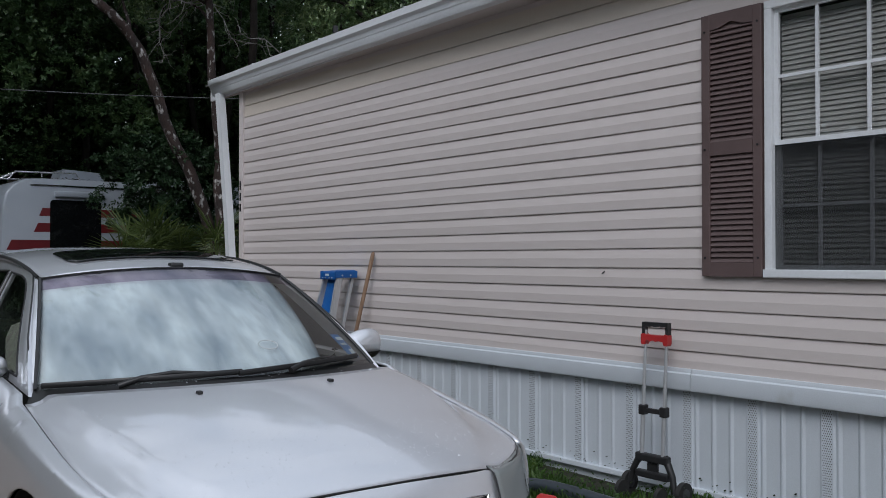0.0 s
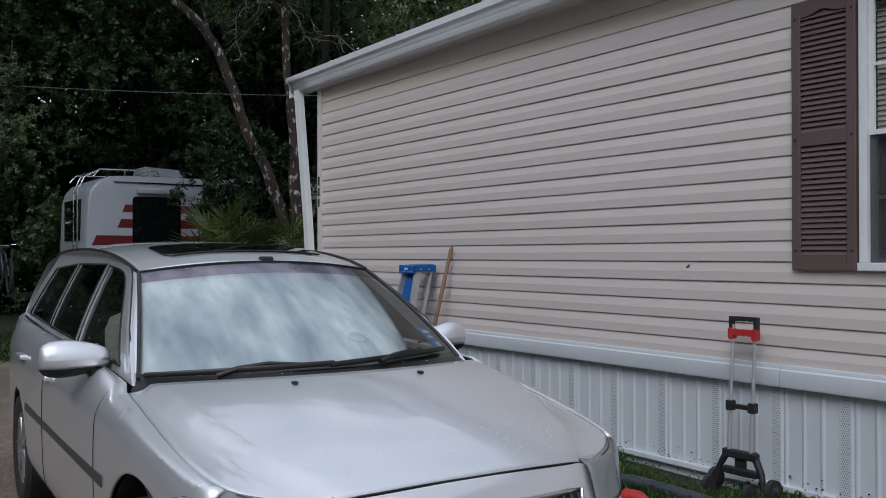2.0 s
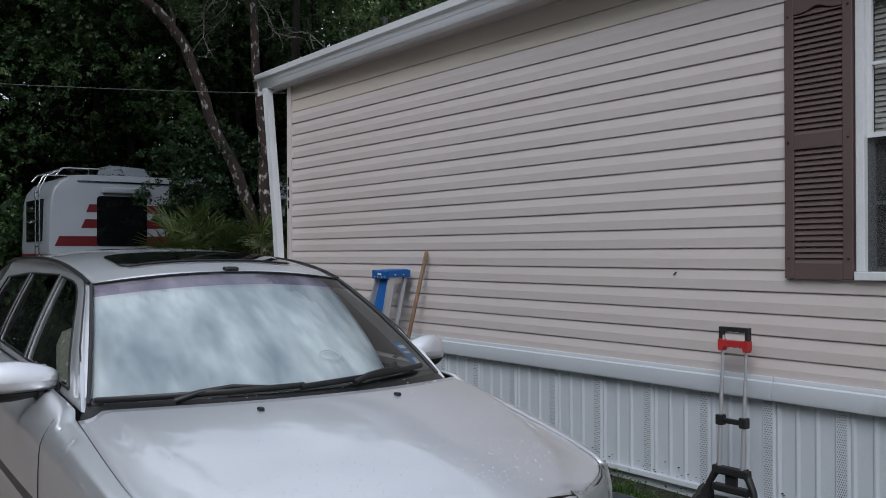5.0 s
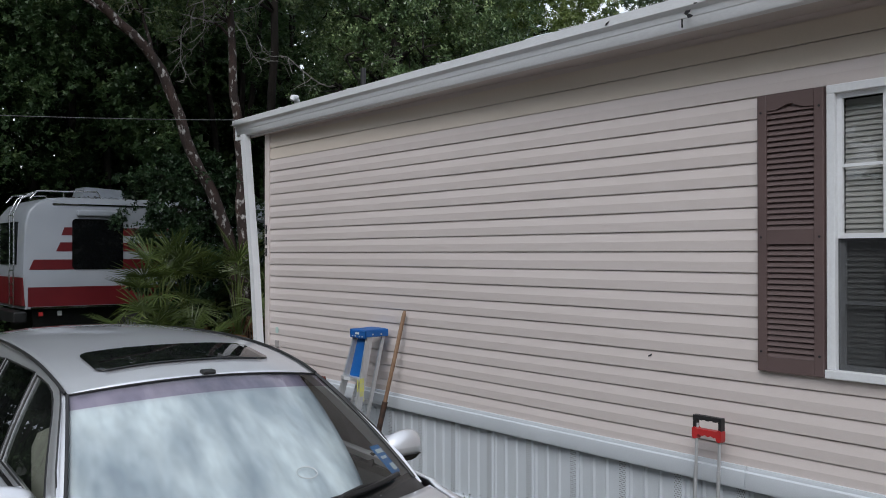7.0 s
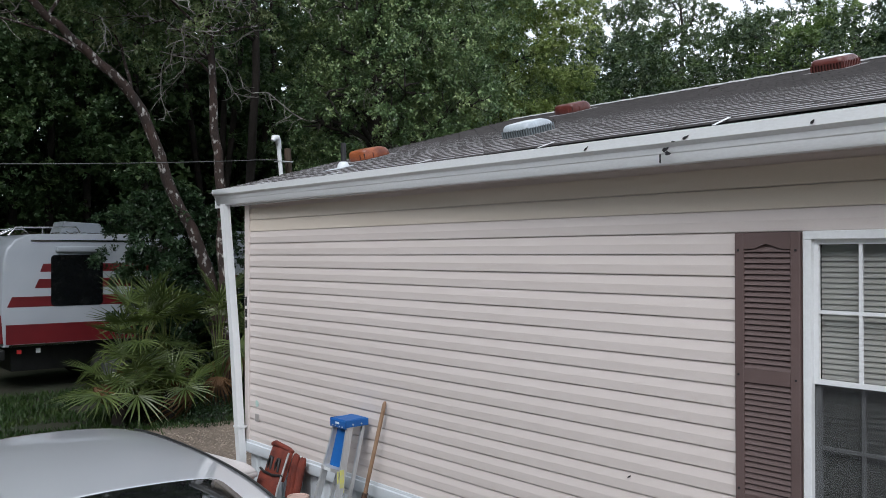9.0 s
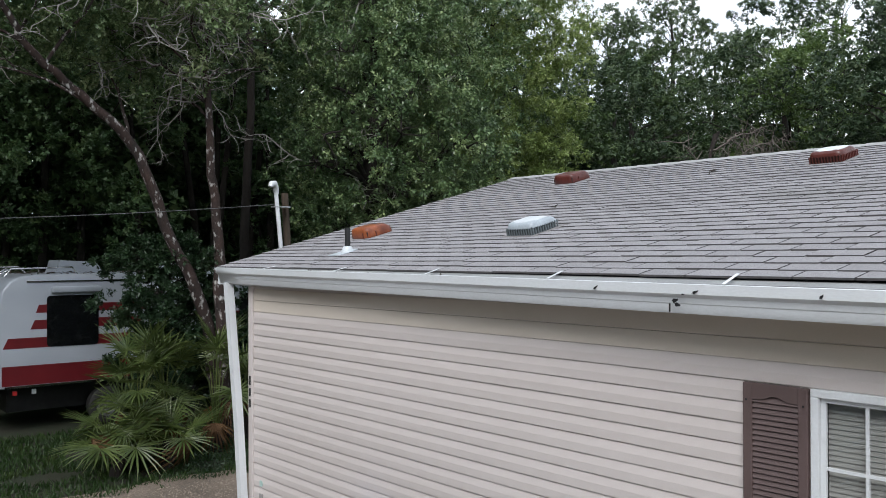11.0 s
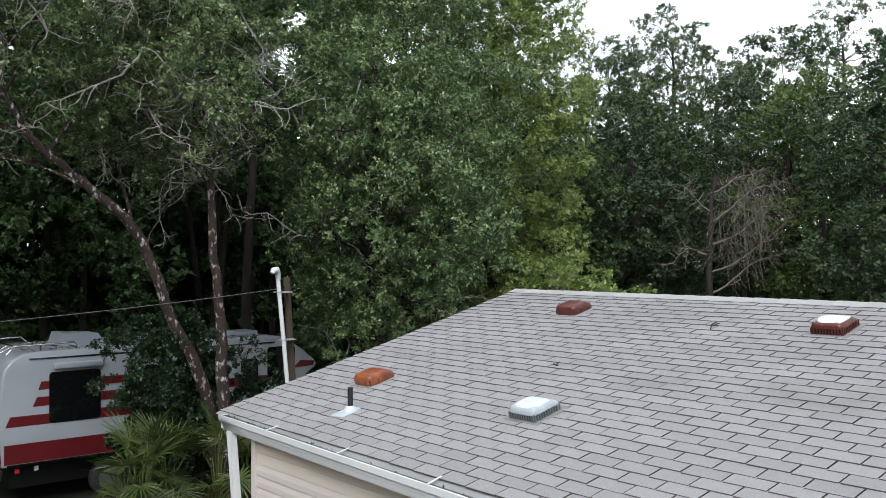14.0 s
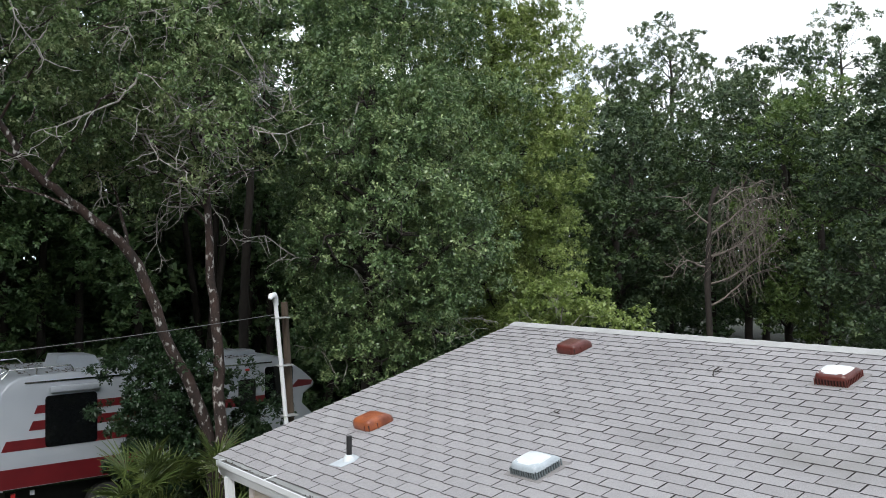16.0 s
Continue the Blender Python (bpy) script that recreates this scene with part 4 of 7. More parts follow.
# ---- the car ----
SILVER = surface("silver_car_paint", (0.81, 0.822, 0.855), (0.78, 0.792, 0.825), scale=1.2, rough=0.49, metal=0.78, coat=1.0, coat_ior=2.2, bump=0.004, bump_scale=260, fine=0.05, rough_vary=0.04)
BLACK_TRIM = surface("black_car_trim", (0.012, 0.012, 0.013), (0.02, 0.02, 0.02), scale=8, rough=0.42)
GREY_TRIM = surface("grey_rubbing_strip", (0.06, 0.062, 0.066), (0.05, 0.05, 0.055), scale=8, rough=0.5)
CABIN = surface("dark_cabin_trim", (0.022, 0.024, 0.024), (0.03, 0.032, 0.03), scale=5, rough=0.8, fine=0.1)
SEAT = surface("cream_seat_cover", (0.50, 0.48, 0.43), (0.42, 0.40, 0.35), scale=6, rough=0.8, bump=0.2, bump_scale=140)
# Blue-grey streaks paint the windshield's cloud and tree reflections onto the white fabric.
SHADE = surface("sunshade_reflection_streaks", (0.66, 0.70, 0.73), (0.30, 0.345, 0.40), scale=2.6, rough=0.5, bump=0.3, bump_scale=7, stretch=(3.0, 0.9, 0.9), fine=0.12, rough_vary=0.1)
CAR_GLASS = glass_surface("car_windshield_glass", (0.88, 0.93, 0.92))
TINT_GLASS = glass_surface("tinted_side_glass", (0.16, 0.19, 0.18))
SIDE_GLASS = glass_surface("side_glass", (0.62, 0.70, 0.67))
BAND_GLASS = glass_surface("shade_band_glass", (0.52, 0.46, 0.55))
LENS = glass_surface("headlight_lens", (0.75, 0.77, 0.75), 0.05, 0.80, (0.27, 0.29, 0.285))
CHROME = surface("chrome", (0.7, 0.7, 0.72), rough=0.12, metal=1.0)
RIM = surface("alloy_rim", (0.42, 0.43, 0.45), (0.34, 0.35, 0.36), scale=8, rough=0.35, metal=0.8)


def curve(table):
    """A smooth function through (x, y) pairs."""
    xs, ys = [t[0] for t in table], [t[1] for t in table]

    def f(x):
        if x <= xs[0]:
            return ys[0]
        if x >= xs[-1]:
            return ys[-1]
        i = max(k for k in range(len(xs) - 1) if xs[k] <= x)
        h = xs[i + 1] - xs[i]
        u = (x - xs[i]) / h
        def slope(k):
            if k == 0:
                return (ys[1] - ys[0]) / (xs[1] - xs[0])
            if k == len(xs) - 1:
                return (ys[-1] - ys[-2]) / (xs[-1] - xs[-2])
            return (ys[k + 1] - ys[k - 1]) / (xs[k + 1] - xs[k - 1])
        a, b = slope(i) * h, slope(i + 1) * h
        return (2 * u**3 - 3 * u**2 + 1) * ys[i] + (u**3 - 2 * u**2 + u) * a + (-2 * u**3 + 3 * u**2) * ys[i + 1] + (u**3 - u**2) * b
    return f


def sheet(rows, closed=False):
    """A mesh over rows of points."""
    bm = bmesh.new()
    g = [[bm.verts.new(p) for p in r] for r in rows]
    for a, b in zip(g, g[1:]):
        for i in range(len(a) - 1):
            bm.faces.new((a[i], a[i + 1], b[i + 1], b[i]))
    return bm


def thick(ob, t, offset=-1.0):
    md = ob.modifiers.new("thickness", "SOLIDIFY")
    md.thickness, md.offset = t, offset
    return ob


HALF = curve([(0.40, 0.77), (0.55, 0.825), (0.75, 0.858), (0.95, 0.878), (1.2, 0.89), (1.5, 0.90), (2.5, 0.902), (3.5, 0.895), (4.1, 0.875), (4.45, 0.84), (4.62, 0.77), (4.70, 0.66)])
HOOD_C = curve([(0.22, 0.715), (0.3, 0.758), (0.4, 0.808), (0.55, 0.862), (0.75, 0.915), (0.95, 0.960), (1.1, 0.986), (1.25, 1.004), (1.45, 1.018)])
HOOD_W = curve([(0.25, 0.40), (0.30, 0.50), (0.36, 0.62), (0.45, 0.725), (0.6, 0.770), (0.85, 0.792), (1.45, 0.795)])
EDGE_Z = curve([(0.25, 0.70), (0.30, 0.725), (0.42, 0.752), (0.6, 0.785), (0.85, 0.83), (1.1, 0.875), (1.3, 0.91), (1.45, 0.935)])
CREASE = curve([(0.2, 0.38), (0.335, 0.46), (0.51, 0.56), (0.82, 0.66), (1.1, 0.705), (1.45, 0.735)])
BELT = curve([(1.45, 0.955), (1.8, 0.978), (2.5, 1.0), (3.5, 1.02), (4.2, 1.045), (4.6, 1.06)])
RAIL_Z = curve([(2.05, 1.345), (2.13, 1.365), (2.35, 1.41), (2.7, 1.452), (3.2, 1.474), (3.8, 1.472), (4.2, 1.460), (4.5, 1.440)])
ROOF_Z = curve([(2.02, 1.405), (2.08, 1.418), (2.28, 1.462), (2.65, 1.500), (3.2, 1.525), (3.9, 1.522), (4.5, 1.488)])
RAIL_L = curve([(2.05, 0.585), (2.4, 0.59), (3.2, 0.588), (3.9, 0.575), (4.5, 0.55)])
SHOULDER = curve([(0.4, 0.70), (0.6, 0.748), (0.85, 0.79), (1.1, 0.825), (1.5, 0.86), (2.5, 0.88), (4.2, 0.915), (4.7, 0.92)])


def hood_z(s, l):
    c, w, a = CREASE(s), HOOD_W(s), abs(l)
    drop = 0.018 + 0.030 * min(1.0, max(0.0, (s - 0.3) / 0.4))
    z = HOOD_C(s) - drop * (min(a, c) / c) ** 2.2
    if a > c and w > c + 0.005:
        t = min(1.0, (a - c) / (w - c))
        z += (EDGE_Z(s) - z) * (0.45 * t + 0.55 * (1 - (1 - t) ** 3))
    return z


def front_s(l):
    return 0.20 + 0.32 * (abs(l) / 0.82) ** 4


def hood_front(u):
    """How far back the hood's front edge lies: nearly straight, then round to the headlights."""
    return 0.275 + 0.030 * abs(u) ** 2 + 0.13 * abs(u) ** 8


def side_section(s, arches):
    if s < 1.45:
        top = [(HOOD_W(s) + 0.006, hood_z(s, HOOD_W(s)) - 0.001), (0.5 * (HOOD_W(s) + HALF(s)) + 0.01, hood_z(s, HOOD_W(s)) - 0.010)]
    else:
        top = [(min(0.792, HALF(s) - 0.085), BELT(s)), (min(0.825, HALF(s) - 0.05), BELT(s) - 0.008)]
    w = HALF(s)
    zs = SHOULDER(s)
    ctl = top + [(w - 0.022, zs + 0.018), (w - 0.004, zs - 0.03), (w, 0.66 if zs > 0.75 else zs - 0.10), (w - 0.004, 0.50), (w - 0.010, 0.36), (w - 0.035, 0.28), (w - 0.10, 0.215)]
    # smooth by midpoint subdivision
    pts = ctl
    for _ in range(2):
        nxt = [pts[0]]
        for a, b in zip(pts, pts[1:]):
            nxt += [(0.75 * a[0] + 0.25 * b[0], 0.75 * a[1] + 0.25 * b[1]), (0.25 * a[0] + 0.75 * b[0], 0.25 * a[1] + 0.75 * b[1])]
        pts = nxt + [pts[-1]]
    zb = 0.0
    for sa, ra in arches:
        if abs(s - sa) < ra:
            zb = max(zb, 0.30 + math.sqrt(ra * ra - (s - sa) ** 2))
    out = []
    for a, b in zip(pts, pts[1:]):
        if a[1] >= zb:
            out.append(a)
            if b[1] < zb:
                u = (a[1] - zb) / (a[1] - b[1])
                out.append((a[0] + (b[0] - a[0]) * u, zb))
                break
    else:
        out.append(pts[-1])
    # resample evenly
    d = [0]
    for a, b in zip(out, out[1:]):
        d.append(d[-1] + math.hypot(a[0] - b[0], a[1] - b[1]))
    res, n = [], 26
    for k in range(n + 1):
        t = d[-1] * k / n
        i = max(j for j in range(len(d) - 1) if d[j] <= t + 1e-9)
        u = (t - d[i]) / max(1e-9, d[i + 1] - d[i])
        res.append((out[i][0] + (out[i + 1][0] - out[i][0]) * u, out[i][1] + (out[i + 1][1] - out[i][1]) * u))
    return res


def glass_l(z):
    return 0.768 - 0.186 * max(0.0, (z - 0.96) / 0.44) ** 1.25


def screen_point(u, v):
    """The windshield: u from -1 to 1 across, v from 0 at its foot to 1 at the roof."""
    foot = Vector((0.752 * u, 1.17 + 0.33 * abs(u) ** 2.2, 0.995 - 0.035 * u * u))
    top = Vector((0.592 * u, 2.055 + 0.085 * abs(u) ** 2.4, 1.412 - 0.047 * u * u))
    p = foot.lerp(top, v)
    p.z += 0.030 * 4 * v * (1 - v) * 0.55
    p.y -= 0.015 * 4 * v * (1 - v)
    return p


def car():
    c = thing("station_wagon", "wet silver station wagon parked on the gravel drive", "car", (1.631, 2.059, 0.0), rz=-2.8)
    arches = ((0.95, 0.420), (3.69, 0.375))
    ss = sorted({round(0.46 + 0.045 * k, 3) for k in range(95)} | {sa + ra * math.cos(t) for sa, ra in arches for t in (math.pi * k / 22 for k in range(23))})
    ss = [s for s in ss if 0.46 <= s <= 4.70]
    for sd, nm in ((-1, "passenger"), (1, "driver")):
        rows = [[(sd * l, s, z) for l, z in side_section(s, arches)] for s in ss]
        thick(part("side_panel", sheet(rows), SILVER, c, smooth=40), 0.012, 0)
        # dark inner arch liners
        for sa, ra in arches:
            bm = bmesh.new()
            for k in range(16):
                a0, a1 = math.pi * k / 16, math.pi * (k + 1) / 16
                q = [(sd * l, sa + ra * 0.995 * math.cos(a), 0.30 + ra * 0.995 * math.sin(a)) for l, a in ((0.60, a0), (0.875, a0), (0.875, a1), (0.60, a1))]
                bm.faces.new([bm.verts.new(p) for p in q])
            bm.faces.new([bm.verts.new((sd * 0.60, sa + ra * math.cos(math.pi * k / 16), 0.30 + ra * math.sin(math.pi * k / 16))) for k in range(17)])
            part("arch_liner", bm, BLACK_TRIM, c)
        part("rubbing_strip", boxed(sd * 0.893, sd * 0.908, 1.35, 3.30, 0.598, 0.642, bevel=0.004), GREY_TRIM, c, "dark grey rubbing strip")
        part("door_handle", boxed(sd * 0.885, sd * 0.925, 2.52, 2.70, 0.845, 0.875, bevel=0.01), SILVER, c)
        part("door_handle", boxed(sd * 0.885, sd * 0.925, 3.36, 3.54, 0.865, 0.895, bevel=0.01), SILVER, c)
        for s_ in (1.49, 2.71):
            run = side_section(s_, ())[2:24]
            part("door_seam", tubed([(sd * (l + 0.0068), s_ + 0.03 * max(0.0, z - 0.7), z) for l, z in run], 0.0022, 4), BLACK_TRIM, c)
        # side of the cabin: frame with three openings
        def rail(s):
            return RAIL_Z(s) - 0.004
        outline = [(1.47, BELT(1.47) - 0.012)] + [(s, BELT(s) - 0.012) for s in np.linspace(1.6, 4.52, 40)] + [(4.50, 1.12), (4.45, 1.22), (4.38, 1.32), (4.32, rail(4.32))] + [(s, rail(s)) for s in np.linspace(4.25, 2.16, 36)] + [(2.13, 1.352), (1.95, 1.256), (1.75, 1.136), (1.6, 1.045)]
        def band(a, b, n=8):
            return [(a[0] + (b[0] - a[0]) * k / n, a[1] + (b[1] - a[1]) * k / n) for k in range(n)]
        wins = [
            band((1.70, 0.995), (2.645, 1.020)) + band((2.645, 1.020), (2.705, 1.392)) + band((2.705, 1.392), (2.40, 1.375)) + [(2.32, 1.360), (2.24, 1.335), (2.16, 1.296)] + band((2.12, 1.273), (1.70, 0.995)),
            band((2.705, 1.022), (3.50, 1.04)) + band((3.50, 1.04), (3.485, 1.395)) + band((3.485, 1.395), (2.765, 1.398)) + band((2.765, 1.398), (2.705, 1.022)),
            band((3.555, 1.042), (4.34, 1.066)) + band((4.34, 1.066), (4.16, 1.362)) + band((4.16, 1.362), (3.54, 1.393)) + band((3.54, 1.393), (3.555, 1.042)),
        ]
        bm = bmesh.new()
        edges = []
        for loop in [outline] + wins:
            vs = [bm.verts.new((s, z, 0)) for s, z in loop]
            for i in range(len(vs)):
                edges.append(bm.edges.new((vs[i], vs[(i + 1) % len(vs)])))
        bmesh.ops.triangle_fill(bm, edges=edges, use_beauty=True)
        for v in bm.verts:
            s, z = v.co.x, v.co.y
            v.co = Vector((sd * glass_l(z), s, z))
        thick(part("window_surround", bm, SILVER, c), 0.025 * sd, -1)
        for k, w in enumerate(wins):
            bm = bmesh.new()
            bm.faces.new([bm.verts.new((sd * (glass_l(z) - 0.010), s, z)) for s, z in w])
            bmesh.ops.triangulate(bm, faces=bm.faces)
            g = part("side_window", bm, SIDE_GLASS if k == 0 else TINT_GLASS, c, "clear side window with drops" if k == 0 else "dark tinted side window")
            g.visible_shadow = False
            bm = bmesh.new()
            ring = [Vector((sd * (glass_l(z) + 0.001), s, z)) for s, z in w]
            tube(bm, ring + ring[:1], 0.005, 5, cap=False)
            part("window_seal", bm, BLACK_TRIM, c)
        part("drip_rail", tubed([(sd * 0.752, 1.52, 0.975)] + [(sd * (glass_l(z) + 0.004), s, z) for s, z in ((1.75, 1.139), (1.95, 1.259), (2.10, 1.34), (2.2, RAIL_Z(2.2)), (2.5, RAIL_Z(2.5)), (3.0, RAIL_Z(3.0)), (3.6, RAIL_Z(3.6)), (4.3, RAIL_Z(4.3)))], 0.0035, 6), BLACK_TRIM, c, smooth=60)
        # A-pillar
        rows = []
        for k in range(13):
            v = 0.05 + 0.95 * k / 12
            a = screen_point(sd * 0.985, v)
            b = Vector((sd * (glass_l(a.z) + 0.003), a.y + 0.045, a.z - 0.004))
            mid = a.lerp(b, 0.3) + Vector((sd * 0.004, -0.002, 0.001))
            rows.append([a + Vector((0, 0, 0.003)), mid, b, b + Vector((0, 0.05, 0.0))])
        part("a_pillar", sheet(rows), SILVER, c, smooth=60)
        # black moulding in the roof's side channel
        pts = [(sd * (RAIL_L(s) + 0.002), s, RAIL_Z(s) + 0.004) for s in np.linspace(2.15, 4.48, 18)]
        part("roof_moulding", tubed(pts, 0.008, 6), BLACK_TRIM, c, smooth=60)
    # roof with the sunroof's opening left between its sheets
    def roof_pt(s, u):
        k = max(0.0, (2.2 - s) / 0.14)
        ss_ = s + (0.085 * abs(u) ** 2.4) * k
        lr = RAIL_L(ss_)
        return Vector((lr * u, ss_, RAIL_Z(ss_) + (ROOF_Z(ss_) - RAIL_Z(ss_)) * (1 - abs(u) ** 2.6)))
    us = [-1 + 2 * k / 32 for k in range(33)]
    srow = [2.06, 2.09, 2.13, 2.17, 2.22, 2.28, 2.285] + [2.31 + 0.04 * k for k in range(8)] + [2.635, 2.64, 2.7] + [2.8 + 0.1 * k for k in range(17)] + [4.46, 4.50]
    bm = bmesh.new()
    g = [[bm.verts.new(roof_pt(s, u)) for u in us] for s in srow]
    for i in range(len(srow) - 1):
        for j in range(32):
            if 2.28 <= srow[i] < 2.64 and abs(us[j] + us[j + 1]) / 2 < 0.60:
                continue
            bm.faces.new((g[i][j], g[i][j + 1], g[i + 1][j + 1], g[i + 1][j]))
    thick(part("roof", bm, SILVER, c, smooth=50), 0.012, -1)
    rows = [[roof_pt(s, -0.02 + (0.70 - cut) * (k / 10 - 1)) + Vector((0, 0, 0.003)) for k in range(21)] for s, cut in ((2.268, 0.075), (2.275, 0.042), (2.29, 0.016), (2.32, 0.0), (2.42, 0.0), (2.5, 0.0), (2.58, 0.0), (2.61, 0.014), (2.632, 0.038), (2.645, 0.075))]
    thick(part("sunroof", sheet(rows), surface("dark_sunroof_glass", (0.006, 0.007, 0.008), (0.008, 0.009, 0.009), rough=0.04, scale=3, spec=0.6), c, "black glass sunroof", smooth=60), 0.006, 1)
    kn = part("roof_antenna", boxed(-0.033, 0.033, -0.024, 0.026, 0, 0.024, bevel=0.010), BLACK_TRIM, c)
    kn.location = (0.015, 2.095, 1.414)
    # tailgate
    rows = [[roof_pt(4.495, u) - Vector((0, 0, 0.002)) for u in np.linspace(-1, 1, 17)]] + [[(u * w, s, z) for u in np.linspace(-1, 1, 17)] for s, z, w in ((4.55, 1.39, 0.60), (4.62, 1.20, 0.68), (4.68, 1.04, 0.73), (4.71, 0.8, 0.74), (4.71, 0.45, 0.74))]
    part("tailgate", sheet(rows), SILVER, c, smooth=50)
    part("rear_bumper", boxed(-0.80, 0.80, 4.60, 4.74, 0.30, 0.60, bevel=0.04), SILVER, c, smooth=50)
    # hood
    rows = []
    for k in range(73):
        u = -1 + k / 36
        col = []
        for j in range(27):
            v = j / 26
            s0 = hood_front(u)
            s1 = 1.10 + 0.30 * abs(u) ** 2.2
            s = s0 + (s1 - s0) * v ** 1.15
            l = u * HOOD_W(max(s, 0.30 + 0.14 * abs(u)))
            z = hood_z(s, l)
            if v < 0.06:
                z -= 0.004 * (1 - v / 0.06) ** 2
            col.append((l, s, z))
        rows.append(col)
    thick(part("hood", sheet(rows), SILVER, c, smooth=50), 0.012, -1)
    # rain drops standing on the hood
    rng = random.Random(31)
    bm = bmesh.new()
    for _ in range(520):
        u = rng.uniform(-0.95, 0.95)
        s = rng.uniform(0.34, 0.62) if rng.random() < 0.62 else rng.uniform(0.34, 1.25)
        l = u * HOOD_W(s)
        r = rng.uniform(0.0012, 0.0036)
        z = hood_z(s, l) + 0.0005
        k = rng.uniform(1.0, 1.9)
        base = [bm.verts.new((l + r * math.cos(a), s + k * r * math.sin(a), hood_z(s + k * r * math.sin(a), l + r * math.cos(a)) + 0.0004)) for a in (math.pi * q / 3 for q in range(6))]
        mid = [bm.verts.new((l + 0.6 * r * math.cos(a), s + 0.6 * k * r * math.sin(a), z + 0.30 * r)) for a in (math.pi * q / 3 for q in range(6))]
        tip = bm.verts.new((l, s, z + 0.40 * r))
        for q in range(6):
            bm.faces.new((base[q], base[(q + 1) % 6], mid[(q + 1) % 6], mid[q]))
            bm.faces.new((mid[q], mid[(q + 1) % 6], tip))
    dr = part("rain_water", bm, SILVER, c, "beads of rain water", smooth=60)
    dr["kind"] = "stuff"
    # dark gaps below the hood's edges
    for sd in (-1, 1):
        pts = [(sd * (HOOD_W(s) + 0.003), s, hood_z(s, HOOD_W(s)) - 0.004) for s in np.linspace(0.44, 1.38, 20)]
        part("hood_gap", tubed(pts, 0.0026, 5), BLACK_TRIM, c)
    pts = []
    for u in np.linspace(-1, 1, 31):
        s = hood_front(u)
        l = u * HOOD_W(max(s, 0.30 + 0.14 * abs(u)))
        pts.append((l, s - 0.004, hood_z(s, l) - 0.004))
    part("hood_gap", tubed(pts, 0.0035, 5), BLACK_TRIM, c)
    # front fascia round the grille and headlights
    off = curve([(0.20, 0.0), (0.28, -0.06), (0.40, -0.10), (0.50, -0.09), (0.56, -0.03), (0.62, 0.002), (0.68, 0.026), (0.72, 0.047), (0.745, 0.068)])
    rows = []
    for k in range(45):
        l = -0.87 + 1.74 * k / 44
        u = min(1.0, abs(l) / 0.66)
        top = hood_z(hood_front(u), min(abs(l), 0.62)) - 0.006 if abs(l) < 0.5 else 0.590
        rows.append([(l, front_s(l) + off(z) * (1 - 0.6 * min(1, abs(l) / 0.86) ** 4), z) for z in np.linspace(0.2, top, 22)])
    part("front_bumper", sheet(rows), SILVER, c, smooth=50)
    rows = [[(l, front_s(l) + off(z) - 0.012, z) for z in np.linspace(0.555, 0.660, 9)] for l in np.linspace(-0.40, 0.40, 25)]
    gr = part("grille", sheet(rows), BLACK_TRIM, c, "black slatted grille with a chrome rim", smooth=50)
    for k in range(23):
        l = -0.38 + 0.76 * k / 22
        part("grille_bar", tubed([(l, front_s(l) + off(z) - 0.018, z) for z in np.linspace(0.56, 0.653, 6)], 0.005, 5), GREY_TRIM, gr)
    rim = [(l, front_s(l) + off(0.662) - 0.016, 0.662) for l in np.linspace(-0.40, 0.40, 15)] + [(l, front_s(l) + off(0.553) - 0.016, 0.553) for l in np.linspace(0.37, -0.37, 15)]
    part("grille_rim", tubed(rim + rim[:1], 0.009, 6), CHROME, gr, "chrome rim", smooth=60)
    for sd in (-1, 1):
        rows = []
        for k in range(17):
            u = k / 16
            l = 0.468 + 0.414 * u
            zt = 0.716 + 0.012 * math.sin(math.pi * u) - 0.004 * u
            zl = 0.583 + 0.05 * max(0, u - 0.75) / 0.25
            row = [(sd * l, front_s(l) + off(z) * (1 - 0.6 * min(1, l / 0.86) ** 4) - 0.012, z) for z in np.linspace(zl, zt, 9)]
            s_e = max(0.31, min(row[-1][1] + 0.012, 0.47))
            row.append((sd * min(l, HOOD_W(s_e) + 0.002), s_e, hood_z(s_e, min(l, HOOD_W(s_e))) - 0.003))
            rows.append(row)
        h = thick(part("headlight", sheet(rows), LENS, c, "clouded clear headlight", smooth=60), 0.004, 1)
        edge = [r[0] for r in rows] + [rows[-1][j] for j in range(1, 10)]
        part("headlight_seal", tubed(edge, 0.003, 5), BLACK_TRIM, c, smooth=60)
        part("headlight_seal", tubed([r[-1] for r in rows], 0.003, 5), BLACK_TRIM, c, smooth=60)
        part("headlight_seal", tubed(rows[0], 0.003, 5), BLACK_TRIM, c, smooth=60)
    # cowl and windshield
    rows = []
    for k in range(25):
        u = -1 + k / 12
        p = screen_point(u, 0.03)
        s1 = 1.095 + 0.30 * abs(u) ** 2.2
        a = (u * HOOD_W(s1), s1, hood_z(s1, u * HOOD_W(s1)) - 0.02)
        rows.append([a, (a[0], a[1] + 0.02, a[2] - 0.012), (p.x, p.y - 0.005, p.z - 0.006), (p.x, p.y + 0.03, p.z + 0.004)])
    part("cowl", sheet(rows), BLACK_TRIM, c, smooth=50)
    def pane(u0, u1, v0, v1, lift=0.0, nu=28, nv=14):
        rows = []
        for i in range(nv + 1):
            v = v0 + (v1 - v0) * i / nv
            rows.append([screen_point(u0 + (u1 - u0) * k / nu, v) + Vector((0, -0.5, 0.86)) * lift for k in range(nu + 1)])
        return sheet(rows)
    g = part("windshield", pane(-0.985, 0.985, 0.0, 0.86), CAR_GLASS, c, "clear curved windshield", smooth=60)
    g.visible_shadow = False
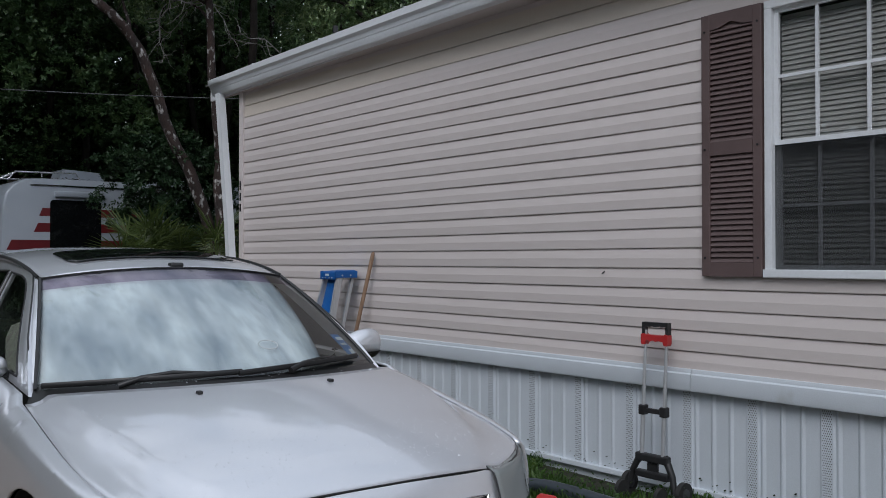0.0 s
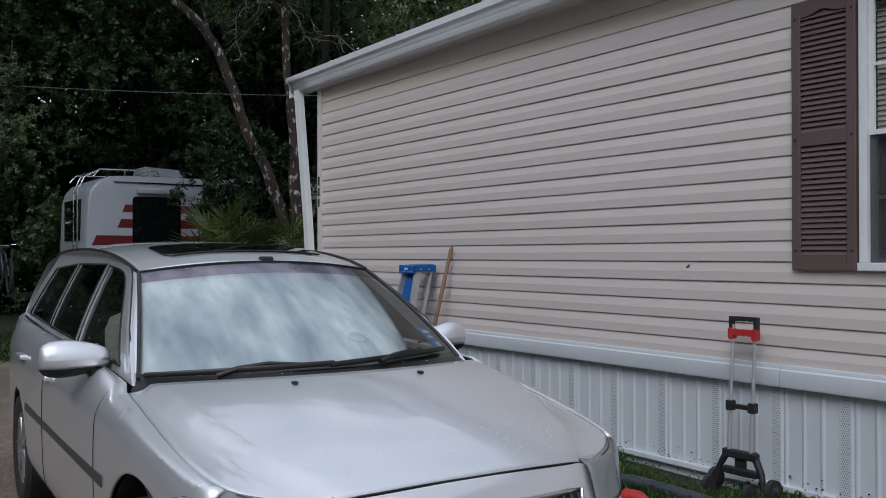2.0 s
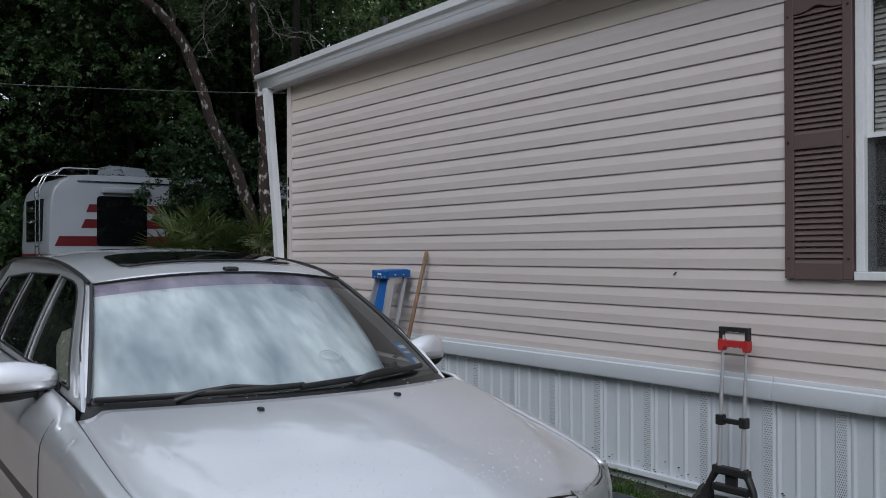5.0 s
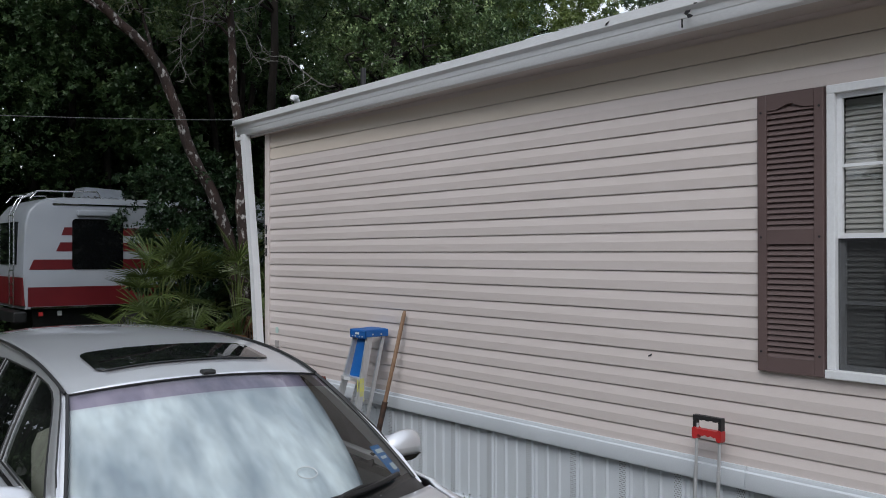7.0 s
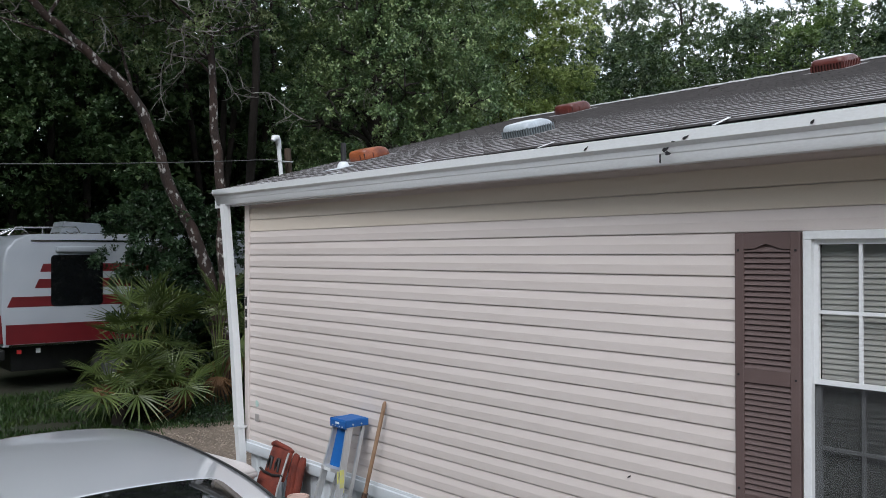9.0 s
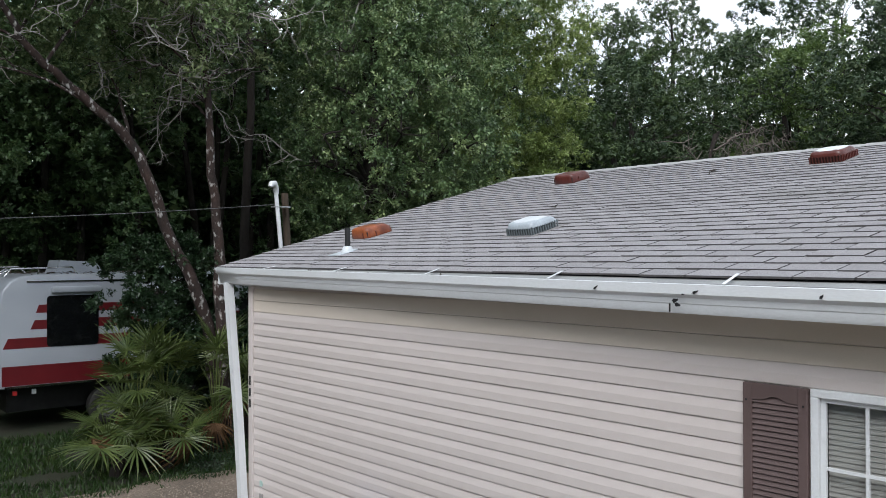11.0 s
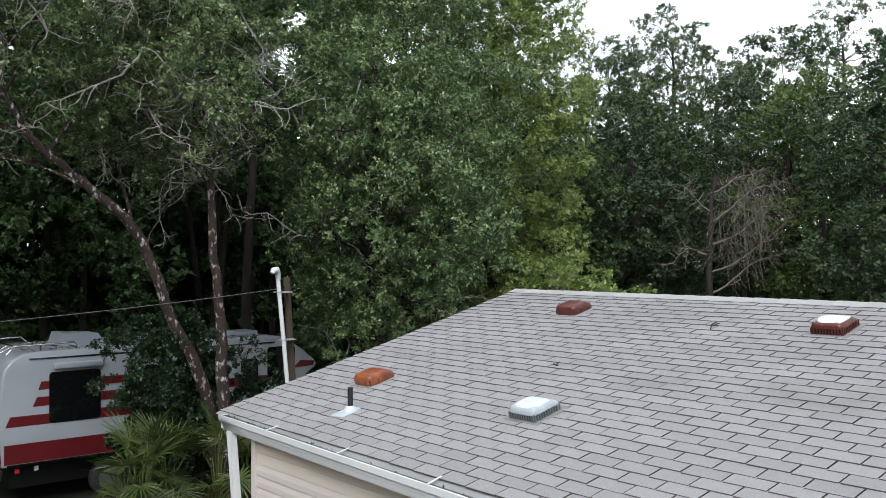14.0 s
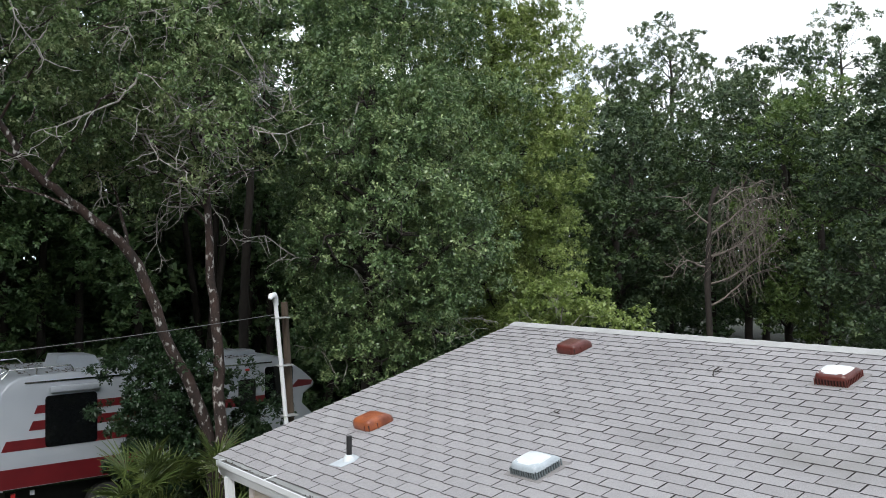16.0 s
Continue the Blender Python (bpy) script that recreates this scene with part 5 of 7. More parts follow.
    g2 = part("shade_band", pane(-0.985, 0.985, 0.86, 1.0, nv=4), BAND_GLASS, c, "purple-tinted band along the windshield top", smooth=60)
    g2.visible_shadow = False
    top = [screen_point(-1 + k / 12, 1.0) + Vector((0, 0.0, 0.002)) for k in range(25)]
    part("windshield_seal", tubed(top, 0.005, 6), BLACK_TRIM, c, smooth=60)
    for sd in (-1, 1):
        part("windshield_seal", tubed([screen_point(sd * 0.985, v / 12) + Vector((0, 0, 0.004)) for v in range(13)], 0.007, 6), BLACK_TRIM, c, smooth=60)
    # wipers: arm, blade
    for u0, u1, v0, v1, um in ((-0.96, -0.08, 0.0, 0.006, -0.50), (-0.10, 0.80, -0.005, 0.055, 0.36)):
        lift = Vector((0, -0.5, 0.86)) * 0.022
        w = part("wiper", tubed([screen_point(u0 + (u1 - u0) * k / 10, v0 + (v1 - v0) * k / 10) + lift for k in range(11)], 0.012, 6), BLACK_TRIM, c, smooth=60)
        k0, k1 = um - 0.06, um + 0.24
        vb = lambda u: v0 + (v1 - v0) * (u - u0) / (u1 - u0)
        arm = [screen_point(k0 - 0.10, vb(k0) - 0.028) + lift * 0.8, screen_point(k0, vb(k0) + 0.002) + lift * 1.2, screen_point(um + 0.08, vb(um) + 0.020) + lift * 1.35, screen_point(k1, vb(k1) + 0.008) + lift * 1.1]
        part("wiper_arm", tubed(arm, [0.013, 0.011, 0.008, 0.006], 8), BLACK_TRIM, w, smooth=60)
    for l in (-0.288, 0.252):
        b = part("washer_jet", boxed(-0.010, 0.010, -0.014, 0.012, 0, 0.013, bevel=0.004), BLACK_TRIM, c)
        b.location = (l, 1.022, hood_z(1.022, l) - 0.002)
    # mirrors
    for sd in (-1, 1):
        def shell(za, zb, grow=1.0):
            rows = []
            for i in range(13):
                a = -math.pi / 2 + math.pi * i / 12
                rows.append([])
                for j in range(25):
                    b = 2 * math.pi * j / 24
                    x = math.sin(a)
                    r = max(0.0, math.cos(a)) ** 0.55
                    z = max(za, min(zb, 0.092 * r * math.sin(b) * (0.80 + 0.20 * x)))
                    rows[-1].append((sd * ((0.140 if sd < 0 else 0.105) * x), -0.062 * r * max(-0.35, math.cos(b)) * grow, z))
            return sheet(rows)
        mt = part("door_mirror", shell(-0.042, 0.09), SILVER, c, "silver door mirror with a black foot", smooth=60)
        mt.location = (sd * (0.906 if sd < 0 else 0.905), 1.86, 1.020)
        lo = part("mirror_base", shell(-0.09, -0.038, 1.01), BLACK_TRIM, mt, smooth=60)
        part("mirror_arm", tubed([(-sd * 0.06, 0.0, -0.045), (-sd * 0.13, 0.005, -0.055), (-sd * 0.165, 0.01, -0.05)], [0.040, 0.034, 0.036], 8), BLACK_TRIM, mt, smooth=60)
        part("mirror_glass", boxed(-0.10, 0.10, 0.020, 0.024, -0.055, 0.055), CHROME, mt)
    # wheels
    for sd in (-1, 1):
        for s in (0.93, 3.69):
            R, hw = 0.322, 0.10
            prof = [(0.205, -hw * 0.85), (0.25, -hw), (0.30, -hw * 0.98), (R, -hw * 0.75), (R, hw * 0.75), (0.30, hw * 0.98), (0.25, hw), (0.205, hw * 0.85)]
            rows = [[(sd * (0.785 + o), s + r * math.cos(a), 0.322 + r * math.sin(a)) for r, o in prof] for a in (2 * math.pi * k / 36 for k in range(37))]
            wh = part("wheel", sheet(rows), RUBBER, c, "black tyre on a grey alloy rim", smooth=40)
            rows = [[(sd * (0.785 + o), s + r * math.cos(a), 0.322 + r * math.sin(a)) for r, o in ((0.207, 0.085), (0.19, 0.075), (0.185, -0.02), (0.17, -0.04), (0.0, -0.04))] for a in (2 * math.pi * k / 28 for k in range(29))]
            part("rim", sheet(rows), RIM, wh, smooth=40)
            for k in range(7):
                a = 2 * math.pi * k / 7
                part("spoke", tubed([(sd * 0.855, s + r * math.cos(a), 0.322 + r * math.sin(a)) for r in (0.03, 0.10, 0.19)], [0.030, 0.020, 0.022], 6), RIM, wh, smooth=60)
            part("hub", tubed([(sd * 0.80, s, 0.322), (sd * 0.872, s, 0.322)], [0.05, 0.04], 12), RIM, wh, smooth=60)
    # cabin
    part("floor_pan", boxed(-0.74, 0.74, 0.5, 4.6, 0.22, 0.30), CABIN, c)
    part("dashboard", boxed(-0.70, 0.70, 1.40, 1.95, 0.55, 0.955, bevel=0.05), CABIN, c, smooth=50)
    part("rear_bench", boxed(-0.62, 0.62, 3.20, 3.45, 0.5, 1.12, bevel=0.06), CABIN, c, smooth=50)
    part("door_lining", boxed(-0.78, -0.74, 1.6, 4.5, 0.3, 0.95), CABIN, c)
    part("door_lining", boxed(0.74, 0.78, 1.6, 4.5, 0.3, 0.95), CABIN, c)
    for l in (-0.36, 0.36):
        st = part("seat_back", boxed(l - 0.27, l + 0.27, 2.52, 2.70, 0.5, 1.16, bevel=0.085), SEAT, c, "cream covered seat back", smooth=50)
        part("seat_cushion", boxed(l - 0.25, l + 0.25, 2.15, 2.66, 0.42, 0.60, bevel=0.05), SEAT, c, smooth=50)
        part("headrest", boxed(l - 0.13, l + 0.13, 2.70, 2.80, 1.12, 1.30, bevel=0.045), SEAT, c, smooth=50)
    whl = [(0.36 + 0.18 * math.cos(a), 2.06 + 0.06 * math.sin(a), 0.98 + 0.17 * math.sin(a)) for a in (2 * math.pi * k / 24 for k in range(25))]
    part("steering_wheel", tubed(whl, 0.014, 6), CABIN, c, smooth=60)
    # sunshade behind the glass
    sh = thing("sunshade", "white fabric sunshade behind the windshield, reflections painted in its colour", "sunshade", (1.631, 2.059, 0.0), rz=-2.8)
    rows = []
    for i in range(19):
        v = 1.0 * i / 18
        u1 = 0.48 + 0.33 * v ** 0.8
        rows.append([screen_point(-0.975 + (u1 + 0.975) * k / 40, v) + Vector((0, 0.016 - 0.008 * v, -0.014 + 0.008 * v)) + Vector((0, 0.005, -0.005)) * (1 - v) * math.sin(k * 1.15 + 2 * v) for k in range(41)])
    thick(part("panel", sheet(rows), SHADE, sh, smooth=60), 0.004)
    p = screen_point(0.20, 0.22)
    ring = [p + Vector((0.042 * math.cos(a), 0.032 * math.sin(a) - 0.004, 0.016 * math.sin(a) - 0.002)) for a in (2 * math.pi * k / 24 for k in range(25))]
    st = thing("ring_sticker", "faint grey ring stuck on the windshield", "sticker", (1.631, 2.059, 0.0), rz=-2.8)
    part("ring", tubed(ring, 0.0025, 5), surface("grey_ring", (0.55, 0.57, 0.58), rough=0.5), st)
    pm = thing("parking_permit", "blue and white permit card in the windshield corner", "permit", (1.631, 2.059, 0.0), rz=-2.8)
    blue = surface("permit_blue", (0.02, 0.16, 0.42), rough=0.4)
    pale = surface("permit_white", (0.6, 0.68, 0.7), rough=0.5)
    for u0, u1, v0, v1, mt in ((0.82, 0.93, 0.09, 0.31, blue), (0.835, 0.915, 0.245, 0.275, pale), (0.835, 0.90, 0.20, 0.22, pale), (0.865, 0.915, 0.11, 0.16, pale)):
        lift = Vector((0, 0.012, -0.012)) if mt is blue else Vector((0, 0.008, -0.008))
        rows = [[screen_point(u0 + (u1 - u0) * k / 4, v0 + (v1 - v0) * i / 4) + lift for k in range(5)] for i in range(5)]
        part("card" if mt is blue else "print", sheet(rows), mt, pm)
    return c


car()


# ---- the motorhome ----
def motorhome():
    # White gelcoat greyed in its base colour for the shade of the trees.
    SHADED_WHITE = surface("shaded_gelcoat", (0.38, 0.41, 0.45), (0.32, 0.35, 0.39), scale=0.8, rough=0.3, fine=0.04, stain=(0.40, 0.42, 0.42), stain_scale=1.5, stain_at=0.63)
    RED = surface("motorhome_red", (0.155, 0.014, 0.018), (0.12, 0.011, 0.015), scale=2, rough=0.35)
    DARK_GLASS = surface("motorhome_black_glass", (0.006, 0.007, 0.008), rough=0.05)
    y0, y1 = 19.0, 21.35
    mh = thing("motorhome", "white motorhome with red stripes parked behind palmettos", "motorhome", (0, 0, 0))
    prof = [(4.52, 0.88), (4.47, 1.6), (4.50, 2.55), (4.56, 2.78), (4.70, 2.95), (4.92, 3.06), (5.2, 3.08), (10.4, 3.10), (10.62, 3.06), (10.85, 2.93), (11.2, 2.70), (11.5, 2.46), (11.56, 2.36), (11.5, 2.26), (11.2, 2.18), (11.15, 1.9), (11.75, 1.45), (11.95, 1.2), (11.95, 0.95), (11.85, 0.89), (4.7, 0.88)]
    bm = bmesh.new()
    extrude_profile(bm, prof, y0, y1)
    es = [e for e in bm.edges if abs(e.verts[0].co.y - e.verts[1].co.y) < 1e-6]
    bmesh.ops.bevel(bm, geom=es, offset=0.05, segments=3, affect="EDGES", profile=0.5)
    part("body", bm, SHADED_WHITE, mh, smooth=45)

    def panel(name, pts, mat, lift=0.004, label="", y=y0):
        bm = bmesh.new()
        prism(bm, pts, lift + 0.002, Matrix.Translation((0, y - lift, 0)) @ Matrix.Rotation(radians(90), 4, "X"))
        return part(name, bm, mat, mh, label)

    panel("stripe", [(4.55, 0.93), (7.6, 0.93), (7.75, 1.31), (4.55, 1.31)], RED, label="red lower band")
    panel("stripe", [(7.9, 0.93), (11.1, 0.93), (11.1, 1.31), (8.05, 1.31)], RED, label="red lower band")
    panel("stripe", [(4.57, 1.65), (7.05, 1.65), (7.16, 1.85), (4.66, 1.85)], RED)
    panel("stripe", [(5.07, 2.01), (7.24, 2.01), (7.30, 2.19), (5.15, 2.19)], RED)
    panel("stripe", [(5.17, 2.33), (7.36, 2.33), (7.42, 2.49), (5.23, 2.49)], RED)
    panel("stripe", [(8.6, 2.0), (10.2, 2.0), (10.3, 2.2), (8.7, 2.2)], RED)
    panel("nose_stripe", [(10.9, 2.30), (11.45, 2.33), (11.5, 2.44), (11.1, 2.48)], RED)
    def rounded(x0, x1, z0, z1, r=0.07):
        pts = []
        for cx, cz, a0 in ((x1 - r, z1 - r, 0), (x0 + r, z1 - r, 90), (x0 + r, z0 + r, 180), (x1 - r, z0 + r, 270)):
            pts += [(cx + r * math.cos(radians(a0 + a)), cz + r * math.sin(radians(a0 + a))) for a in (0, 30, 60, 90)]
        return pts
    for a in ((5.377, 6.385, 1.65, 2.66), (9.55, 9.98, 1.85, 2.60), (10.22, 10.95, 1.95, 2.84)):
        panel("window", rounded(*a), DARK_GLASS, 0.012, "black tinted window")
    panel("door", rounded(8.15, 8.85, 0.95, 2.75, 0.05), SHADED_WHITE, 0.008)
    part("awning_case", boxed(5.45, 6.42, y0 - 0.10, y0 - 0.001, 2.71, 2.84, bevel=0.03), SHADED_WHITE, mh, smooth=45)
    part("awning_case", boxed(9.15, 9.62, y0 - 0.08, y0 - 0.001, 2.68, 2.78, bevel=0.03), SHADED_WHITE, mh, smooth=45)
    part("gutter_trim", boxed(5.0, 10.4, y0 - 0.02, y0 - 0.001, 2.93, 2.96), CHROME, mh)
    part("lower_moulding", boxed(4.6, 11.6, y0 - 0.018, y0 - 0.0005, 0.885, 0.925), CHROME, mh)
    part("bumper", boxed(4.30, 4.55, y0 + 0.05, y1 - 0.05, 0.62, 0.84, bevel=0.03), BLACK_TRIM, mh)
    part("tail_lamp", boxed(4.76, 4.84, y0 + 0.04, y0 + 0.101, 0.74, 0.82), RED_PLASTIC, mh, "red marker lamp")
    part("reflector", boxed(5.12, 5.20, y0 + 0.07, y0 + 0.101, 0.74, 0.83), WINDOW_WHITE, mh, "small white tag")
    part("marker_lamp", boxed(9.72, 9.82, y0 - 0.02, y0, 2.79, 2.84), RED_PLASTIC, mh)
    part("underbody", boxed(4.75, 11.6, y0 + 0.45, y1 - 0.1, 0.36, 0.882), BLACK_TRIM, mh)
    # rear face: window and lamps
    def rear(name, ya, yb, za, zb, mat, label=""):
        part(name, boxed(4.452 if za > 1.6 else 4.46, 4.52, ya, yb, za, zb, bevel=0.004), mat, mh, label)
    rear("rear_window", 19.55, 20.85, 1.75, 2.60, DARK_GLASS, "black rear window")
    part("rear_band", boxed(4.455, 4.52, y0 + 0.06, y1 - 0.06, 0.95, 1.5), RED, mh, "red band across the back")
    # ladder up the back and rails on the roof
    lad = part("rear_ladder", tubed([(4.36, 19.30, 0.95), (4.36, 19.30, 2.75), (4.50, 19.30, 3.05), (4.8, 19.30, 3.20)], 0.016, 7), CHROME, mh, "thin metal ladder", smooth=60)
    part("ladder_side", tubed([(4.36, 19.62, 0.95), (4.36, 19.62, 2.75), (4.50, 19.62, 3.05), (4.8, 19.62, 3.20)], 0.016, 7), CHROME, lad, smooth=60)
    for k in range(7):
        z = 1.1 + 0.27 * k
        part("rung", tubed([(4.36, 19.30, z), (4.36, 19.62, z)], 0.012, 6), CHROME, lad)
    for pts in ([(4.62, y0 + 0.12, 3.04), (4.75, y0 + 0.12, 3.20), (5.9, y0 + 0.12, 3.22), (6.0, y0 + 0.12, 3.08)], [(4.62, y1 - 0.25, 3.04), (4.75, y1 - 0.25, 3.20), (5.4, y1 - 0.25, 3.22), (5.55, y1 - 0.25, 3.08)], [(4.75, y0 + 0.12, 3.20), (4.75, y1 - 0.25, 3.20)], [(5.25, y0 + 0.12, 3.21), (5.25, y0 + 0.12, 3.07)]):
        part("roof_rack_rail", tubed(pts, 0.018, 7), CHROME, mh, smooth=60)
    bm = bmesh.new()
    extrude_profile(bm, [(5.75, 3.07), (6.75, 3.07), (6.6, 3.32), (5.85, 3.36)], y0 + 0.75, y0 + 1.45)
    part("roof_air_unit", bm, SHADED_WHITE, mh)
    part("roof_hatch", boxed(9.45, 10.25, y0 + 0.5, y0 + 1.1, 3.09, 3.20, bevel=0.03), SHADED_WHITE, mh, smooth=45)
    part("roof_pod", boxed(8.0, 9.0, y0 + 1.0, y0 + 1.6, 3.09, 3.28, bevel=0.05), SHADED_WHITE, mh, smooth=45)
    for x in (6.6, 10.6):
        for y in (y0 + 0.16, y1 - 0.16):
            prf = [(0.24, -0.11), (0.34, -0.12), (0.38, -0.09), (0.38, 0.09), (0.34, 0.12), (0.24, 0.11)]
            rows = [[(x + r * math.cos(a), y + o, 0.38 + r * math.sin(a)) for r, o in prf] for a in (2 * math.pi * k / 28 for k in range(29))]
            w = part("wheel", sheet(rows), RUBBER, mh, "black tyre", smooth=45)
            part("rim", tubed([(x, y - 0.08, 0.38), (x, y + 0.08, 0.38)], 0.24, 20), RIM, w)
    rng = np.random.default_rng(14)
    n = 700
    c = np.stack([rng.uniform(4.95, 10.4, n), rng.uniform(y0 + 0.08, y1 - 0.1, n), np.full(n, 3.105)], 1)
    c = c[np.array([noise.noise(Vector((p[0] * 1.4, p[1] * 2.2, 6.0))) > -0.05 for p in c])]
    o = new("fallen_leaves", quads_mesh("fallen_leaves", leaf_quads(rng, c, 0.02, 2, 0.075, droop=0.0, up=4.0), surface("fallen_brown_leaves", (0.085, 0.06, 0.038), (0.04, 0.032, 0.022), scale=30, rough=0.95, vary=0.3)))
    o.parent = mh
    tagged(o, "dead brown leaves on the roof", kind="stuff")
    part("rack_arm", boxed(3.2, 4.32, 20.1, 20.2, 0.60, 0.68), BLACK_TRIM, mh)
    part("rack_post", boxed(3.25, 3.33, 20.1, 20.2, 0.68, 1.35), BLACK_TRIM, mh)


motorhome()


def bicycle():
    b = thing("bicycle", "dark bicycle hung on the rack behind the motorhome", "bicycle", (3.16, 20.15, 0.68))
    dark = surface("bicycle_paint", (0.03, 0.04, 0.06), (0.05, 0.06, 0.08), scale=6, rough=0.4)
    for y in (-0.55, 0.55):
        ring = [(0, y + 0.33 * math.cos(a), 0.35 + 0.33 * math.sin(a)) for a in (2 * math.pi * k / 28 for k in range(29))]
        w = part("wheel", tubed(ring, 0.022, 6), RUBBER, b, smooth=60)
        for k in range(10):
            a = 2 * math.pi * k / 10
            part("spoke", tubed([(0, y, 0.35), (0, y + 0.32 * math.cos(a), 0.35 + 0.32 * math.sin(a))], 0.003, 4), CHROME, w)
    for p in ([(0, -0.55, 0.35), (0, -0.15, 0.42), (0, 0.12, 0.40)], [(0, 0.12, 0.40), (0, -0.10, 0.90)], [(0, 0.12, 0.40), (0, 0.42, 0.82)], [(0, -0.08, 0.80), (0, 0.42, 0.82)], [(0, 0.55, 0.35), (0, 0.42, 0.82), (0, 0.38, 0.95)], [(0, -0.55, 0.35), (0, -0.08, 0.80)]):
        part("frame_tube", tubed(p, 0.017, 6), dark, b, smooth=60)
    part("handlebar", tubed([(-0.30, 0.33, 1.0), (-0.12, 0.40, 0.97), (0.12, 0.40, 0.97), (0.30, 0.33, 1.0)], 0.014, 6), CHROME, b, smooth=60)
    part("saddle", boxed(-0.07, 0.07, -0.25, 0.02, 0.90, 0.95, bevel=0.02), BLACK_PLASTIC, b)


bicycle()


# ---- service pole, conduit and wire ----
def service():
    POLE = surface("weathered_pole_wood", (0.085, 0.060, 0.040), (0.050, 0.038, 0.028), scale=6, rough=0.9, bump=0.6, bump_scale=30, stretch=(4, 4, 0.3), fine=0.2)
    p = thing("service_pole", "brown wooden service pole behind the house", "pole", (8.46, 14.62, -0.05))
    part("post", tubed([(0, 0, 0), (-0.08, 0, 1.5), (-0.16, 0, 3.0), (-0.26, 0, 4.62)], [0.075, 0.07, 0.066, 0.062], 12), POLE, p, smooth=60)
    c = thing("conduit_mast", "white service conduit with a weatherhead strapped to the pole", "conduit", (8.33, 14.42, -0.05))
    part("pipe", tubed([(0.05, 0, 0.0), (-0.20, 0, 2.42), (-0.42, 0, 4.62)], 0.038, 12), WINDOW_WHITE, c, smooth=60)
    part("weatherhead", tubed([(-0.41, 0, 4.58), (-0.425, 0, 4.70), (-0.47, -0.03, 4.76), (-0.55, -0.07, 4.75), (-0.58, -0.08, 4.70)], [0.045, 0.055, 0.062, 0.055, 0.035], 10), WINDOW_WHITE, c, smooth=60)
    for z, x in ((4.35, -0.39), (3.5, -0.31), (2.6, -0.22)):
        part("strap", boxed(x - 0.045, x + 0.24, -0.042, 0.14, z, z + 0.018), ALU, c)
    w = thing("overhead_wire", "thin grey overhead service wire", "wire", (8.0, 14.58, 4.36))
    a, b = Vector((0, 0, 0)), Vector((-22.0, 0.0, 0.0))
    part("cable", tubed([a.lerp(b, k / 24) + Vector((0, 0, -0.55 * 4 * (k / 24) * (1 - k / 24))) for k in range(25)], 0.007, 6), surface("grey_wire", (0.11, 0.11, 0.115), rough=0.6), w, smooth=60)
    part("drip_loop", tubed([(0.0, 0, 0), (-0.05, -0.02, -0.14), (0.0, -0.05, -0.18), (-0.02, -0.10, 0.05), (-0.16, -0.14, 0.30)], 0.008, 5), BLACK_PLASTIC, w, smooth=60)


service()


